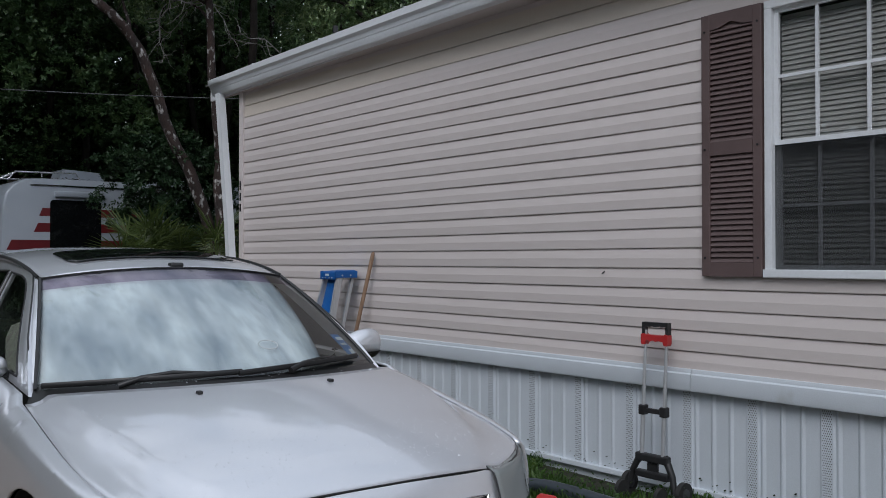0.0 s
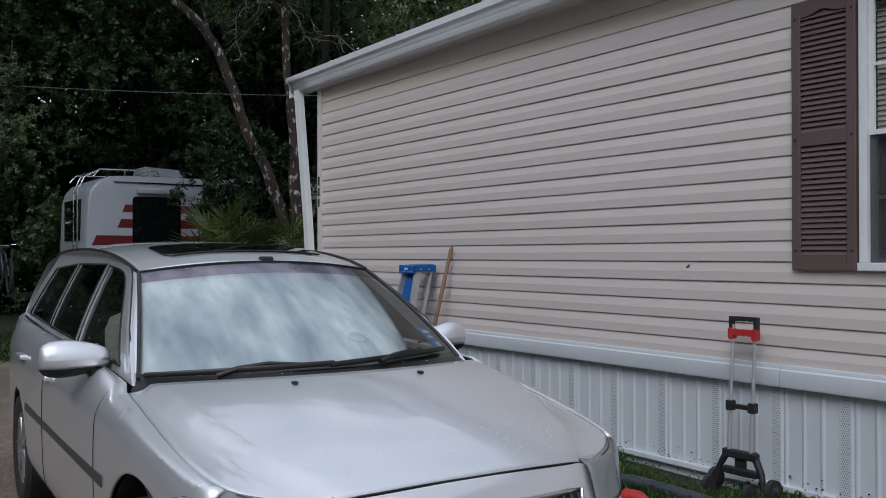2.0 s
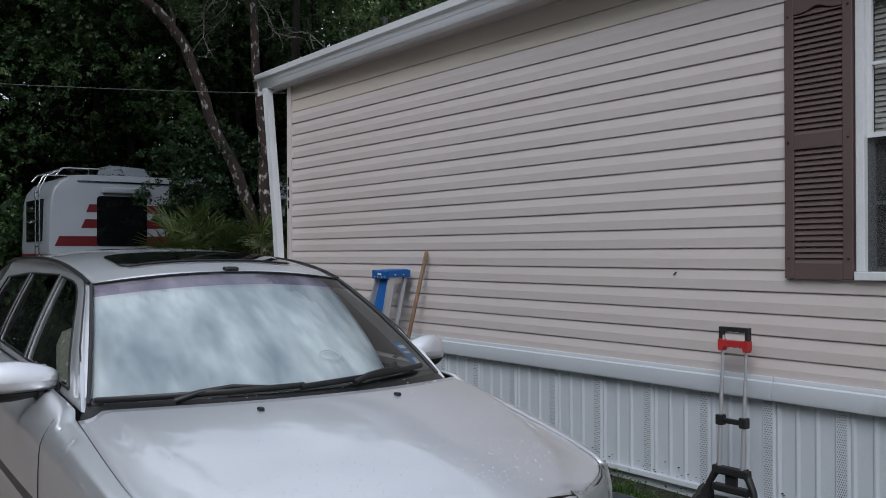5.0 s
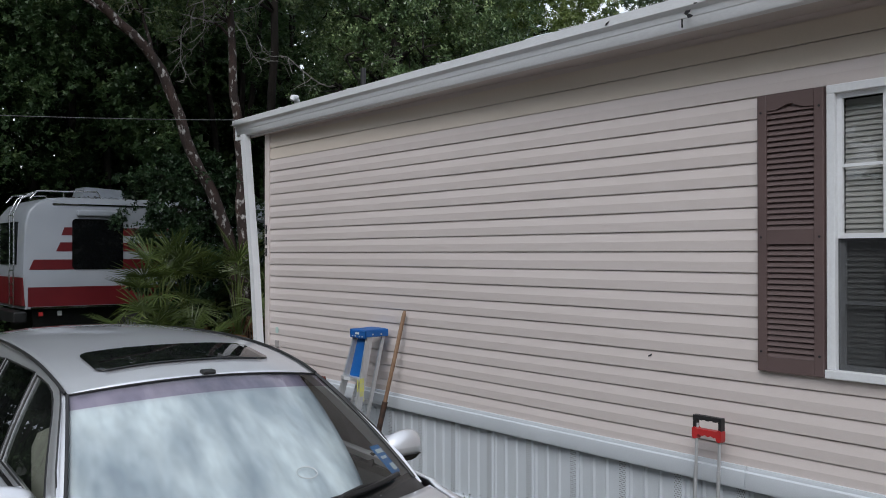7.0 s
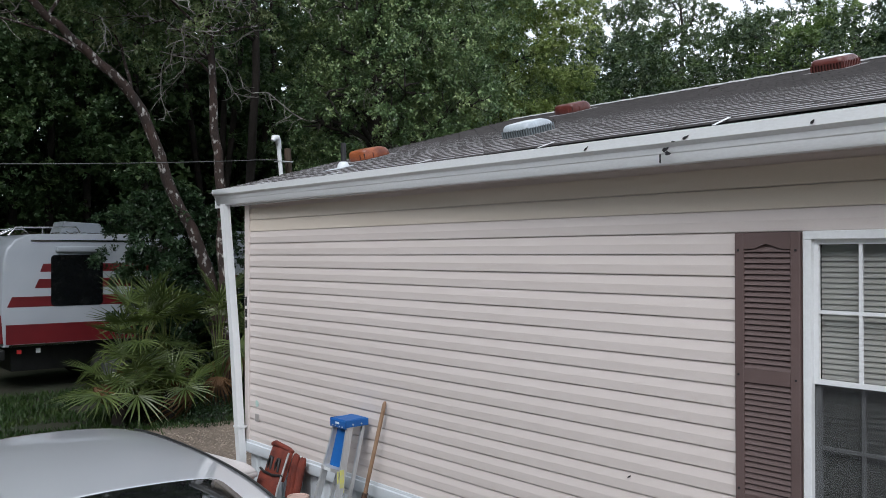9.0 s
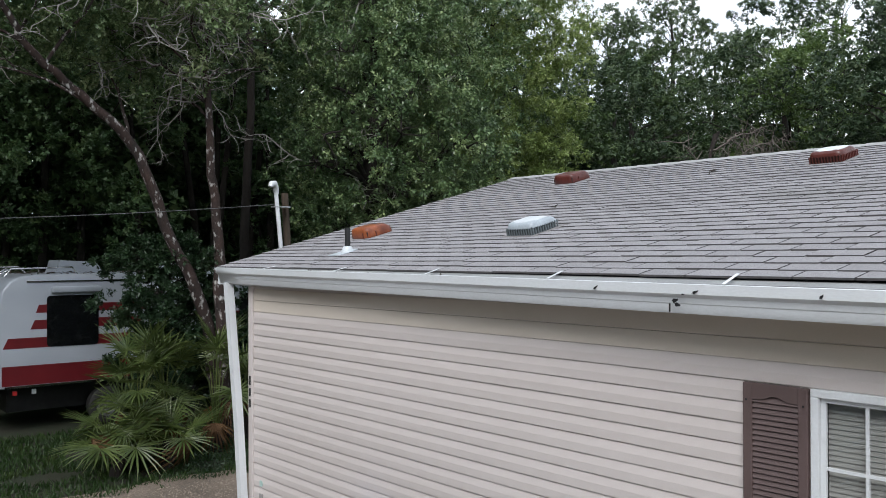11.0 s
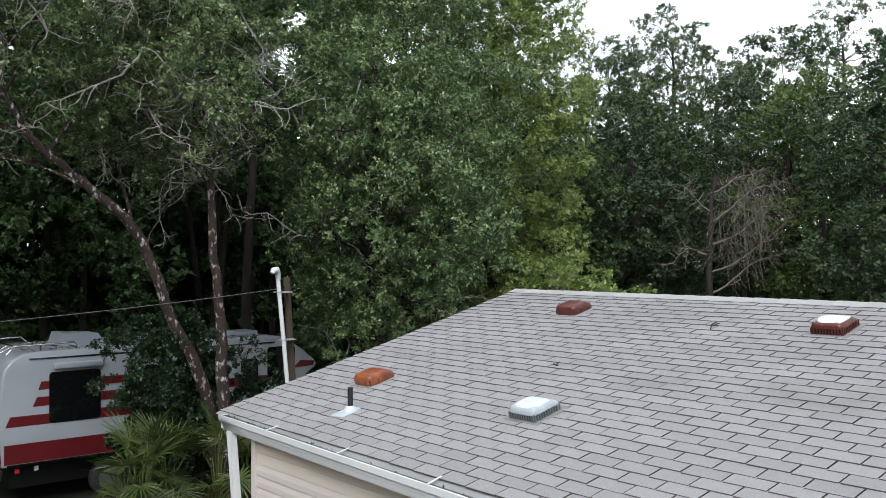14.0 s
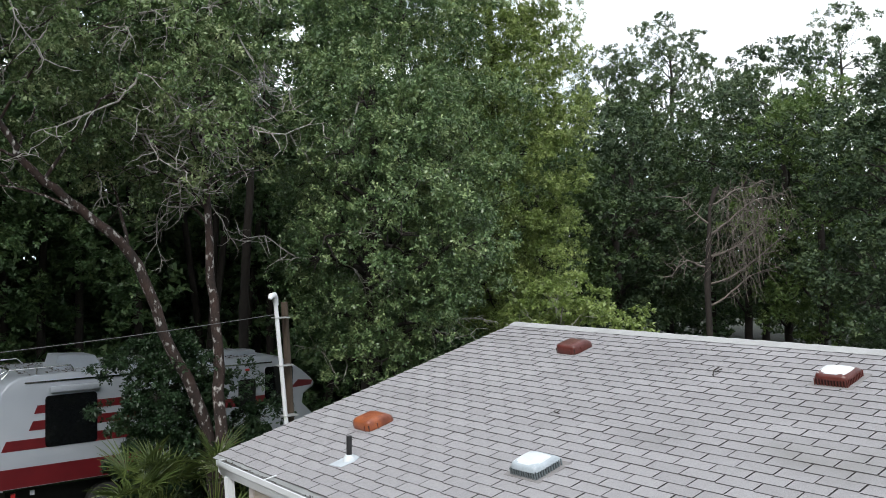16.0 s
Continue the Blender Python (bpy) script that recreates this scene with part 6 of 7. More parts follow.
# ---- things along the wall ----
def step_ladder():
    s = thing("step_ladder", "folded aluminium step ladder with a blue top leaning on the wall", "ladder", (0, 0, 0))
    top_f, top_b = Vector((4.01, 6.32, 1.335)), Vector((4.15, 6.32, 1.335))
    foot_f, foot_b = Vector((3.70, 6.32, 0.13)), Vector((3.80, 6.32, 0.13))

    def on(top, foot, u, half0, half1, sd):
        p = top.lerp(foot, u)
        return p + Vector((0, sd * (half0 + (half1 - half0) * u), 0))
    box_rail = lambda a, b, wx, wy: tube4(a, b, wx, wy)

    def tube4(a, b, wx, wy):
        bm = bmesh.new()
        r = [[bm.verts.new(p + Vector((sx * wx, sy * wy, 0))) for sx, sy in ((-1, -1), (1, -1), (1, 1), (-1, 1))] for p in (a, b)]
        for i in range(4):
            j = (i + 1) % 4
            bm.faces.new((r[0][i], r[0][j], r[1][j], r[1][i]))
        bm.faces.new(r[0][::-1])
        bm.faces.new(r[1])
        return bm
    for sd in (-1, 1):
        part("front_rail", box_rail(on(top_f, foot_f, 0.02, 0.092, 0.20, sd), on(top_f, foot_f, 1.0, 0.092, 0.20, sd), 0.027, 0.011), ALU, s)
        part("rear_rail", box_rail(on(top_b, foot_b, 0.02, 0.080, 0.17, sd), on(top_b, foot_b, 1.0, 0.080, 0.17, sd), 0.014, 0.010), ALU, s)
        part("foot", boxed(foot_f.x - 0.04, foot_f.x + 0.04, foot_f.y + sd * 0.20 - 0.02, foot_f.y + sd * 0.20 + 0.02, 0.12, 0.17), BLACK_PLASTIC, s)
    # moulded cap: dished top, sloping front lip, bolt heads and tool holes
    rows = []
    for i in range(13):
        v = i / 12
        x = 3.960 + 0.205 * v
        row = []
        for j in range(17):
            u = -1 + j / 8
            e = max(abs(u), abs(2 * v - 1))
            row.append((x, 6.32 + 0.112 * u, 1.372 - 0.010 * e ** 8 - (0.006 if e < 0.72 else 0.0) - 0.012 * (1 - v)))
        rows.append(row)
    cap = thick(part("top_cap", sheet(rows), BLUE_PLASTIC, s, "blue plastic top cap", smooth=35), 0.02)
    rim = [(3.958, -0.112), (3.958, 0.112), (4.166, 0.112), (4.166, -0.112)]
    for (xa, ya), (xb, yb) in zip(rim, rim[1:] + rim[:1]):
        lo, hi = (1.292, 1.350) if xa == xb == 3.958 else (1.305, 1.360)
        part("cap_skirt", boxed(min(xa, xb) - 0.004, max(xa, xb) + 0.004, 6.32 + min(ya, yb) - 0.004, 6.32 + max(ya, yb) + 0.004, lo, hi, bevel=0.003), BLUE_PLASTIC, cap)
    for dy in (-0.07, -0.03, 0.03, 0.07):
        part("bolt", tubed([(3.953, 6.32 + dy, 1.306), (3.947, 6.32 + dy, 1.306)], 0.006, 8), ALU, cap)
    for x in (4.02, 4.10):
        part("bolt", tubed([(x, 6.204, 1.325), (x, 6.198, 1.325)], 0.007, 8), ALU, cap)
    part("cap_label", boxed(3.9505, 3.9535, 6.30, 6.35, 1.322, 1.338), WINDOW_WHITE, cap, "small white label")
    p = top_f.lerp(foot_f, 0.30)
    part("sticker", boxed(p.x - 0.049, p.x - 0.0455, p.y - 0.02, p.y + 0.07, p.z - 0.010, p.z + 0.014), WINDOW_WHITE, s, "white printed label")
    bm = bmesh.new()
    q = [on(top_f, foot_f, u, 0.074, 0.09, sd) + Vector((0.006, 0, 0)) for u, sd in ((0.03, -1), (0.03, 1), (0.285, 1), (0.285, -1))]
    prism_pts = [bm.verts.new(p) for p in q] + [bm.verts.new(p + Vector((0.012, 0, 0))) for p in q]
    for f in ((0, 1, 2, 3), (7, 6, 5, 4), (0, 4, 5, 1), (1, 5, 6, 2), (2, 6, 7, 3), (3, 7, 4, 0)):
        bm.faces.new([prism_pts[i] for i in f])
    part("pail_shelf", bm, BLUE_PLASTIC, s, "blue folded shelf")
    for u in (0.30, 0.55, 0.80):
        p = top_f.lerp(foot_f, u)
        h = 0.092 + 0.10 * u
        part("step", boxed(p.x - 0.045, p.x + 0.045, p.y - h, p.y + h, p.z - 0.012, p.z + 0.018), ALU, s)
    for u in (0.45, 0.72, 0.9):
        p = top_b.lerp(foot_b, u)
        part("rear_brace", boxed(p.x - 0.008, p.x + 0.008, p.y - 0.10 - 0.07 * u, p.y + 0.10 + 0.07 * u, p.z - 0.015, p.z + 0.015), ALU, s)
    p = on(top_f, foot_f, 0.36, 0.092, 0.20, -1)
    part("sticker", boxed(p.x - 0.0305, p.x - 0.0275, p.y - 0.009, p.y + 0.009, p.z - 0.08, p.z + 0.08), surface("yellow_label", (0.62, 0.60, 0.12), (0.5, 0.5, 0.3), scale=30, rough=0.5), s, "yellow warning label")
    part("sticker", boxed(p.x - 0.02, p.x + 0.02, p.y - 0.0155, p.y - 0.0125, p.z - 0.09, p.z + 0.09), surface("yellow_label_side", (0.62, 0.60, 0.12), (0.5, 0.5, 0.3), scale=30, rough=0.5), s, "yellow warning label")


step_ladder()


def shovel():
    s = thing("shovel", "long wooden-handled shovel leaning on the siding", "shovel", (0, 0, 0))
    a, b = Vector((4.185, 6.00, 1.515)), Vector((3.98, 6.19, 0.24))
    part("handle", tubed([a, a.lerp(b, 0.02), a.lerp(b, 0.5), a.lerp(b, 0.62)], [0.010, 0.0165, 0.016, 0.0165], 10), WOOD_HANDLE, s, smooth=60)
    part("ferrule", tubed([a.lerp(b, 0.56), a.lerp(b, 0.75), a.lerp(b, 1.0)], [0.023, 0.021, 0.024], 10), surface("rusty_black_steel", (0.03, 0.022, 0.018), (0.07, 0.035, 0.02), scale=25, rough=0.7, fine=0.2), s, smooth=60)
    rows = [[(b.x + 0.0 - 0.03 * v + 0.015 * (u * u), b.y + 0.11 * u * (1 - 0.35 * v ** 3) + 0.02 * v, b.z + 0.02 - 0.13 * v) for u in np.linspace(-1, 1, 9)] for v in np.linspace(0, 1, 6)]
    thick(part("blade", sheet(rows), surface("worn_shovel_steel", (0.10, 0.09, 0.085), (0.06, 0.045, 0.04), scale=12, rough=0.55, metal=0.6), s, smooth=60), 0.004)


shovel()


def folding_chair():
    f = thing("folding_chair", "folded rust-red canvas camp chair with black straps", "chair", (0, 0, 0))
    CANVAS = surface("rust_red_canvas", (0.19, 0.036, 0.020), (0.09, 0.018, 0.012), scale=9, rough=0.85, bump=0.5, bump_scale=120, fine=0.15)

    def pad(cy, hy, z0, z1, x0, x1, bulge, seed):
        """A flat cushion of sewn canvas that leans on the wall."""
        rows = []
        for side in (1, -1):
            grid = []
            for i in range(13):
                v = i / 12
                grid.append([])
                for j in range(17):
                    u = -1 + j / 8
                    e = max(abs(u) ** 6, abs(2 * v - 1) ** 6)
                    r = 1 - 0.05 * abs(2 * v - 1) ** 4
                    sag = 0.012 * noise.noise(Vector((2.2 * u, 3.0 * v, seed)))
                    grid[-1].append((x0 + (x1 - x0) * v - side * (bulge * (1 - e) + sag * (1 - e) * (side > 0)), cy + hy * u * r, z0 + (z1 - z0) * v + 0.012 * noise.noise(Vector((1.6 * u, seed, 0)))))
            rows.append(grid)
        bm = sheet(rows[0])
        bm2 = sheet(rows[1])
        me = bpy.data.meshes.new("pad")
        bm2.to_mesh(me)
        bm2.free()
        bm.from_mesh(me)
        bpy.data.meshes.remove(me)
        bmesh.ops.remove_doubles(bm, verts=bm.verts, dist=0.002)
        return bm
    part("canvas_back", pad(7.475, 0.190, 0.655, 0.925, 4.015, 4.115, 0.034, 0.4), CANVAS, f, smooth=70)
    part("canvas_seat", pad(7.485, 0.185, 0.455, 0.705, 3.915, 3.985, 0.038, 2.1), CANVAS, f, smooth=70)
    part("canvas_arm", pad(7.245, 0.050, 0.50, 0.905, 4.03, 4.120, 0.030, 1.2), CANVAS, f, smooth=70)
    part("canvas_arm", pad(7.165, 0.042, 0.56, 0.885, 4.06, 4.140, 0.026, 4.2), CANVAS, f, smooth=70)
    part("top_roll", tubed([(4.105, 7.655, 0.93), (4.11, 7.60, 0.945), (4.112, 7.48, 0.935), (4.112, 7.36, 0.925), (4.108, 7.29, 0.915)], [0.018, 0.026, 0.022, 0.020, 0.014], 10), CANVAS, f, smooth=70)
    part("frame_tube", tubed([(3.86, 7.30, 0.20), (3.95, 7.285, 0.62), (4.06, 7.280, 0.915)], 0.010, 7), ALU, f, "grey steel tube", smooth=60)
    part("strap", tubed([(3.99, 7.675, 0.725), (3.965, 7.56, 0.715), (3.962, 7.40, 0.712), (3.99, 7.275, 0.725)], 0.012, 6), BLACK_PLASTIC, f, "black webbing strap", smooth=60)
    for y in (7.545, 7.415):
        part("strap", tubed([(4.015, y + 0.035, 0.74), (4.02, y + 0.030, 0.80), (4.035, y + 0.008, 0.845), (4.035, y - 0.012, 0.84), (4.015, y - 0.025, 0.79), (4.005, y - 0.03, 0.735)], 0.013, 6), BLACK_PLASTIC, f, "black webbing strap", smooth=60)
    for y in (7.64, 7.52, 7.38, 7.26):
        part("leg", tubed([(4.0, y, 0.50), (3.93, y + 0.03, 0.13)], 0.010, 6), BLACK_PLASTIC, f)
        part("foot", tubed([(3.935, y + 0.028, 0.16), (3.928, y + 0.03, 0.125)], 0.016, 8), BLACK_PLASTIC, f)


folding_chair()


def kennel():
    k = thing("pet_kennel", "pale plastic pet kennel with barred vents by the house corner", "kennel", (3.52, 7.86, 0.10), rz=8)
    SHELL = surface("pale_kennel_plastic", (0.60, 0.575, 0.57), (0.52, 0.49, 0.485), scale=3, rough=0.5, bump=0.1, bump_scale=60, fine=0.06)
    part("lower_shell", boxed(-0.25, 0.25, -0.42, 0.42, 0.0, 0.40, bevel=0.04), surface("dark_kennel_base", (0.05, 0.05, 0.055), rough=0.6), k, smooth=50)
    part("vent_band", boxed(-0.245, 0.245, -0.41, 0.41, 0.40, 0.60), BLACK_PLASTIC, k)
    for j in range(17):
        y = -0.40 + 0.05 * j
        for x in (-0.25, 0.25):
            part("bar", boxed(x - 0.008, x + 0.008, y - 0.008, y + 0.008, 0.39, 0.615), SHELL, k)
    for j in range(9):
        x = -0.23 + 0.0575 * j
        part("bar", boxed(x - 0.008, x + 0.008, -0.428, -0.412, 0.39, 0.615), SHELL, k)
    # lid: flat with moulded ribs and rounded shoulders
    rows = []
    for i in range(33):
        u = -1 + i / 16
        rows.append([])
        for j in range(41):
            v = -1 + j / 20
            e = max(abs(u), abs(v))
            rib = 0.012 * max(0.0, 1 - (e / 0.92) ** 8) * (1.0 if math.sin(9.5 * u) > 0.2 else 0.0)
            z = 0.722 - 0.075 * e ** 9 + rib
            rows[-1].append((0.27 * u, 0.44 * v, z))
    thick(part("top_shell", sheet(rows), SHELL, k, smooth=35), 0.02)
    part("rim", boxed(-0.275, 0.275, -0.445, 0.445, 0.60, 0.65, bevel=0.015), SHELL, k, smooth=50)
    part("handle_recess", boxed(-0.05, 0.05, -0.10, 0.12, 0.715, 0.737, bevel=0.008), surface("kennel_handle", (0.34, 0.31, 0.30), rough=0.5), k, "darker moulded handle")
    for x in (-0.277, 0.277):
        for y in (-0.30, 0.0, 0.30):
            part("clip", boxed(x - 0.012, x + 0.012, y - 0.02, y + 0.02, 0.57, 0.64, bevel=0.004), BLACK_PLASTIC, k)


kennel()


def watering_can():
    w = thing("watering_can", "dark green watering can beside the chair", "watering can", (3.98, 6.95, 0.13))
    G = surface("dark_green_plastic", (0.012, 0.045, 0.035), (0.01, 0.035, 0.028), scale=6, rough=0.4)
    part("body", tubed([(0, 0, 0), (0, 0, 0.02), (0, 0, 0.30), (0, 0, 0.36)], [0.10, 0.115, 0.11, 0.07], 18), G, w, smooth=60)
    part("handle", tubed([(0, -0.10, 0.10), (0, -0.19, 0.20), (0, -0.17, 0.38), (0, -0.05, 0.46), (0, 0.04, 0.38)], 0.014, 7), G, w, smooth=60)
    part("spout", tubed([(0, 0.09, 0.08), (0, 0.20, 0.26), (0, 0.27, 0.42)], [0.035, 0.022, 0.016], 8), G, w, smooth=60)
    b = thing("plastic_tub", "pale pink plastic tub standing by the ladder", "tub", (3.74, 6.57, 0.13))
    T_ = surface("pale_pink_plastic", (0.50, 0.36, 0.31), (0.44, 0.31, 0.27), scale=5, rough=0.5)
    part("wall", tubed([(0, 0, 0), (0, 0, 0.35), (0, 0, 0.60)], [0.062, 0.074, 0.080], 20), T_, b, smooth=60)
    part("rim", tubed([(0.082 * math.cos(a), 0.082 * math.sin(a), 0.60) for a in (2 * math.pi * j / 24 for j in range(25))], 0.010, 6), T_, b, smooth=60)


watering_can()


def luggage_cart():
    c = thing("luggage_cart", "folding black and silver luggage cart with a red grip", "hand cart", (4.085, 3.135, 0.13))
    for sy in (-1, 1):
        y = sy * 0.071
        part("lower_tube", tubed([(-0.03, y, 0.22), (-0.016, y, 0.50)], 0.0125, 10), ALU, c, smooth=60)
        part("middle_tube", tubed([(-0.016, y, 0.48), (-0.004, y, 0.70)], 0.0105, 10), ALU, c, smooth=60)
        part("upper_tube", tubed([(-0.004, y, 0.70), (0.010, y, 0.93)], 0.0085, 10), ALU, c, smooth=60)
        part("collar", boxed(-0.036, 0.006, y - 0.021, y + 0.021, 0.460, 0.515, bevel=0.006), BLACK_PLASTIC, c)
    part("cross_bar", boxed(-0.026, -0.002, -0.06, 0.06, 0.472, 0.498, bevel=0.004), BLACK_PLASTIC, c)
    bm = bmesh.new()
    for y0_, y1_, z0_, z1_ in ((-0.088, 0.088, 0.954, 0.974), (-0.088, -0.070, 0.908, 0.954), (0.070, 0.088, 0.908, 0.954), (-0.055, -0.035, 0.949, 0.954), (-0.010, 0.010, 0.949, 0.954), (0.035, 0.055, 0.949, 0.954)):
        box(bm, -0.006, 0.026, y0_, y1_, z0_, z1_)
    part("handle", bm, BLACK_PLASTIC, c, "black pull handle")
    bm = bmesh.new()
    n = 12
    poly = [(-0.090, 0.862), (-0.090, 0.906), (-0.075, 0.912), (-0.060, 0.904), (0.060, 0.904), (0.075, 0.912), (0.090, 0.906), (0.090, 0.862), (0.084, 0.848), (0.064, 0.850)] + [(0.056 - 0.112 * k / n, 0.872 + 0.004 * math.sin(k * math.pi / 2)) for k in range(n + 1)] + [(-0.064, 0.850), (-0.084, 0.848)]
    prism(bm, poly, 0.04, Matrix(((0, 0, -1, -0.013), (1, 0, 0, 0), (0, 1, 0, 0), (0, 0, 0, 1))))
    part("grip", bm, RED_PLASTIC, c, "red plastic grip")
    # toe frame: bowed black arms and a plate with slots
    for sy in (-1, 1):
        part("arm", tubed([(-0.02, sy * 0.075, 0.245), (-0.025, sy * 0.105, 0.20), (-0.03, sy * 0.135, 0.145), (-0.035, sy * 0.150, 0.06)], [0.023, 0.020, 0.018, 0.017], 8), BLACK_PLASTIC, c, smooth=60)
        wh = part("wheel", tubed([(0.0, sy * 0.185 - 0.014, 0.062), (0.0, sy * 0.185 + 0.014, 0.062)], 0.062, 20), RUBBER, c, "small black wheel", smooth=40)
        part("hub", tubed([(0.0, sy * 0.185 - 0.017, 0.062), (0.0, sy * 0.185 + 0.017, 0.062)], 0.030, 14), GREY_TRIM, wh)
        part("toe_wheel", tubed([(-0.13, sy * 0.13 - 0.012, 0.055), (-0.13, sy * 0.13 + 0.012, 0.055)], 0.05, 16), RUBBER, c, smooth=40)
    for z0_, z1_ in ((0.205, 0.25), (0.115, 0.155)):
        part("plate_bar", boxed(-0.045, -0.005, -0.11, 0.11, z0_, z1_, bevel=0.008), BLACK_PLASTIC, c)
    part("plate_web", boxed(-0.03, -0.018, -0.035, 0.035, 0.155, 0.205), BLACK_PLASTIC, c)


luggage_cart()


def ground_clutter():
    h = thing("drain_hose", "black corrugated hose lying in the grass by the skirting", "hose", (0, 0, 0))
    pts = [Vector((3.45, 4.35, 0.12)), Vector((3.62, 3.95, 0.15)), Vector((3.70, 3.60, 0.17)), Vector((3.71, 3.40, 0.17)), Vector((3.71, 3.0, 0.16)), Vector((3.66, 2.4, 0.15))]
    fine = []
    for a, b in zip(pts, pts[1:]):
        fine += [a.lerp(b, k / 14) for k in range(14)]
    part("tube", tubed(fine, 0.040, 12), surface("slate_hose_plastic", (0.035, 0.045, 0.055), (0.025, 0.032, 0.04), scale=12, rough=0.35), h, smooth=60)
    r = thing("spray_nozzle", "red and white hose spray nozzle lying on the grass", "nozzle", (3.46, 3.30, 0.13))
    part("head", tubed([(0, 0.10, 0.03), (0, 0.02, 0.04), (0.0, -0.04, 0.04)], [0.05, 0.045, 0.025], 12), RED_PLASTIC, r, smooth=60)
    part("grip", tubed([(0, -0.03, 0.04), (0.04, -0.14, 0.02)], [0.022, 0.018], 10), WINDOW_WHITE, r, smooth=60)


ground_clutter()


# ---- plants near the ground ----
def frond_mesh(name, material, seed, droop=0.10, leaf=0.56, arc=250, n=19):
    """A fan of folded leaflets round a hub, in the plane of x and y, growing along +y."""
    rng = random.Random(seed)
    bm = bmesh.new()
    hub = bm.verts.new((0, 0, 0))
    for k in range(n):
        a = radians(-arc / 2 + arc * k / (n - 1) + rng.uniform(-3, 3))
        ln = leaf * (0.78 + 0.22 * math.cos(a)) * rng.uniform(0.9, 1.08)
        d, sd = Vector((math.sin(a), math.cos(a), 0)), Vector((math.cos(a), -math.sin(a), 0))
        w = 0.0165
        cols = []
        for u, ww in ((0.35, 1.0), (0.7, 0.7), (1.0, 0.06)):
            p = d * ln * u + Vector((0, 0, 0.05 * u - droop * u ** 2.5 * rng.uniform(0.8, 1.5)))
            cols.append((bm.verts.new(p - sd * w * ww + Vector((0, 0, 0.010 * ww))), bm.verts.new(p), bm.verts.new(p + sd * w * ww + Vector((0, 0, 0.010 * ww)))))
        bm.faces.new((hub, cols[0][1], cols[0][0]))
        bm.faces.new((hub, cols[0][2], cols[0][1]))
        for p, q in zip(cols, cols[1:]):
            bm.faces.new((p[0], p[1], q[1], q[0]))
            bm.faces.new((p[1], p[2], q[2], q[1]))
    me = bpy.data.meshes.new(name)
    bm.to_mesh(me)
    bm.free()
    me.materials.append(material)
    return me


FRONDS = [frond_mesh("frond", PALM, k, droop=0.0 + 0.035 * k) for k in range(4)]
DRY = [frond_mesh("frond", PALM_DRY, 20 + k, droop=0.45, leaf=0.42, arc=150, n=16) for k in range(2)]


def palmetto(at, height, spread, count, dry, seed, label):
    rng = random.Random(seed)
    pl = thing("palmetto", label, "palmetto", at, group="palmettos by the house corner")
    part("stem", tubed([(0, 0, 0), (0.05, 0.02, 0.25), (0.0, 0.0, 0.5)], [0.11, 0.10, 0.07], 9), BARK_DARK, pl, smooth=60)
    for k in range(count + dry):
        is_dry = k >= count
        az = 2.399 * k + rng.uniform(-0.4, 0.4)
        el = rng.uniform(-0.05, 1.4) if not is_dry else rng.uniform(-0.5, 0.1)
        r = spread * math.cos(max(0, el)) * rng.uniform(0.65, 1.05)
        hub = Vector((r * math.cos(az), r * math.sin(az), 0.35 + height * (0.25 + 0.75 * math.sin(max(0.0, el))) * rng.uniform(0.75, 1.0)))
        if is_dry:
            hub.z = rng.uniform(0.35, 0.9)
            hub.x *= 0.7
            hub.y *= 0.7
        mid = Vector((hub.x * 0.45, hub.y * 0.45, 0.35 + (hub.z - 0.35) * 0.75))
        o = part("stalk", tubed([(0, 0, 0.35), mid, hub], [0.014, 0.011, 0.008], 5), PALM_DRY if is_dry else PALM, pl)
        fr = new("frond", (DRY if is_dry else FRONDS)[k % (2 if is_dry else 4)])
        fr.parent = pl
        out = Vector((math.cos(az), math.sin(az), 0))
        te = el * 0.85 - (1.25 if is_dry else 0.15 + rng.uniform(0.1, 1.0) * max(0.0, 1 - 0.8 * el)) + rng.uniform(-0.25, 0.25)
        tip = out * math.cos(te) + Vector((0, 0, math.sin(te)))
        up = Vector((0, 0, math.cos(te))) - out * math.sin(te)
        up = (up + 0.35 * Vector((rng.uniform(-1, 1), rng.uniform(-1, 1), 0))).normalized()
        up = (up - tip * up.dot(tip)).normalized()
        x = tip.cross(up).normalized()
        m = Matrix((x, tip, up)).transposed().to_4x4()
        m.translation = hub
        fr.matrix_local = m @ Matrix.Scale(rng.uniform(0.85, 1.2), 4)
        if is_dry:
            fr["label"] = "dry brown drooping frond"


palmetto((5.60, 14.9, 0.0), 1.75, 0.66, 22, 2, 1, "green fan palmetto with some dry brown fronds")
palmetto((6.20, 15.2, 0.0), 1.70, 0.62, 17, 2, 2, "dense green fan palmetto beside the gravel")
palmetto((5.30, 14.6, 0.0), 0.75, 0.60, 11, 2, 3, "low spreading yellowish fan palmetto")
palmetto((7.05, 15.0, 0.0), 2.0, 0.55, 15, 2, 4, "fan palmetto growing by the house corner")
palmetto((5.05, 14.35, 0.0), 0.35, 0.50, 9, 1, 6, "small yellow-green fan palmetto at the lawn's edge")
palmetto((5.85, 14.3, 0.0), 0.45, 0.55, 10, 2, 7, "low fan palmetto with a drooping dry frond")
palmetto((7.9, 15.6, 0.0), 1.2, 0.6, 12, 2, 5, "shaded fan palmetto behind the downspout")


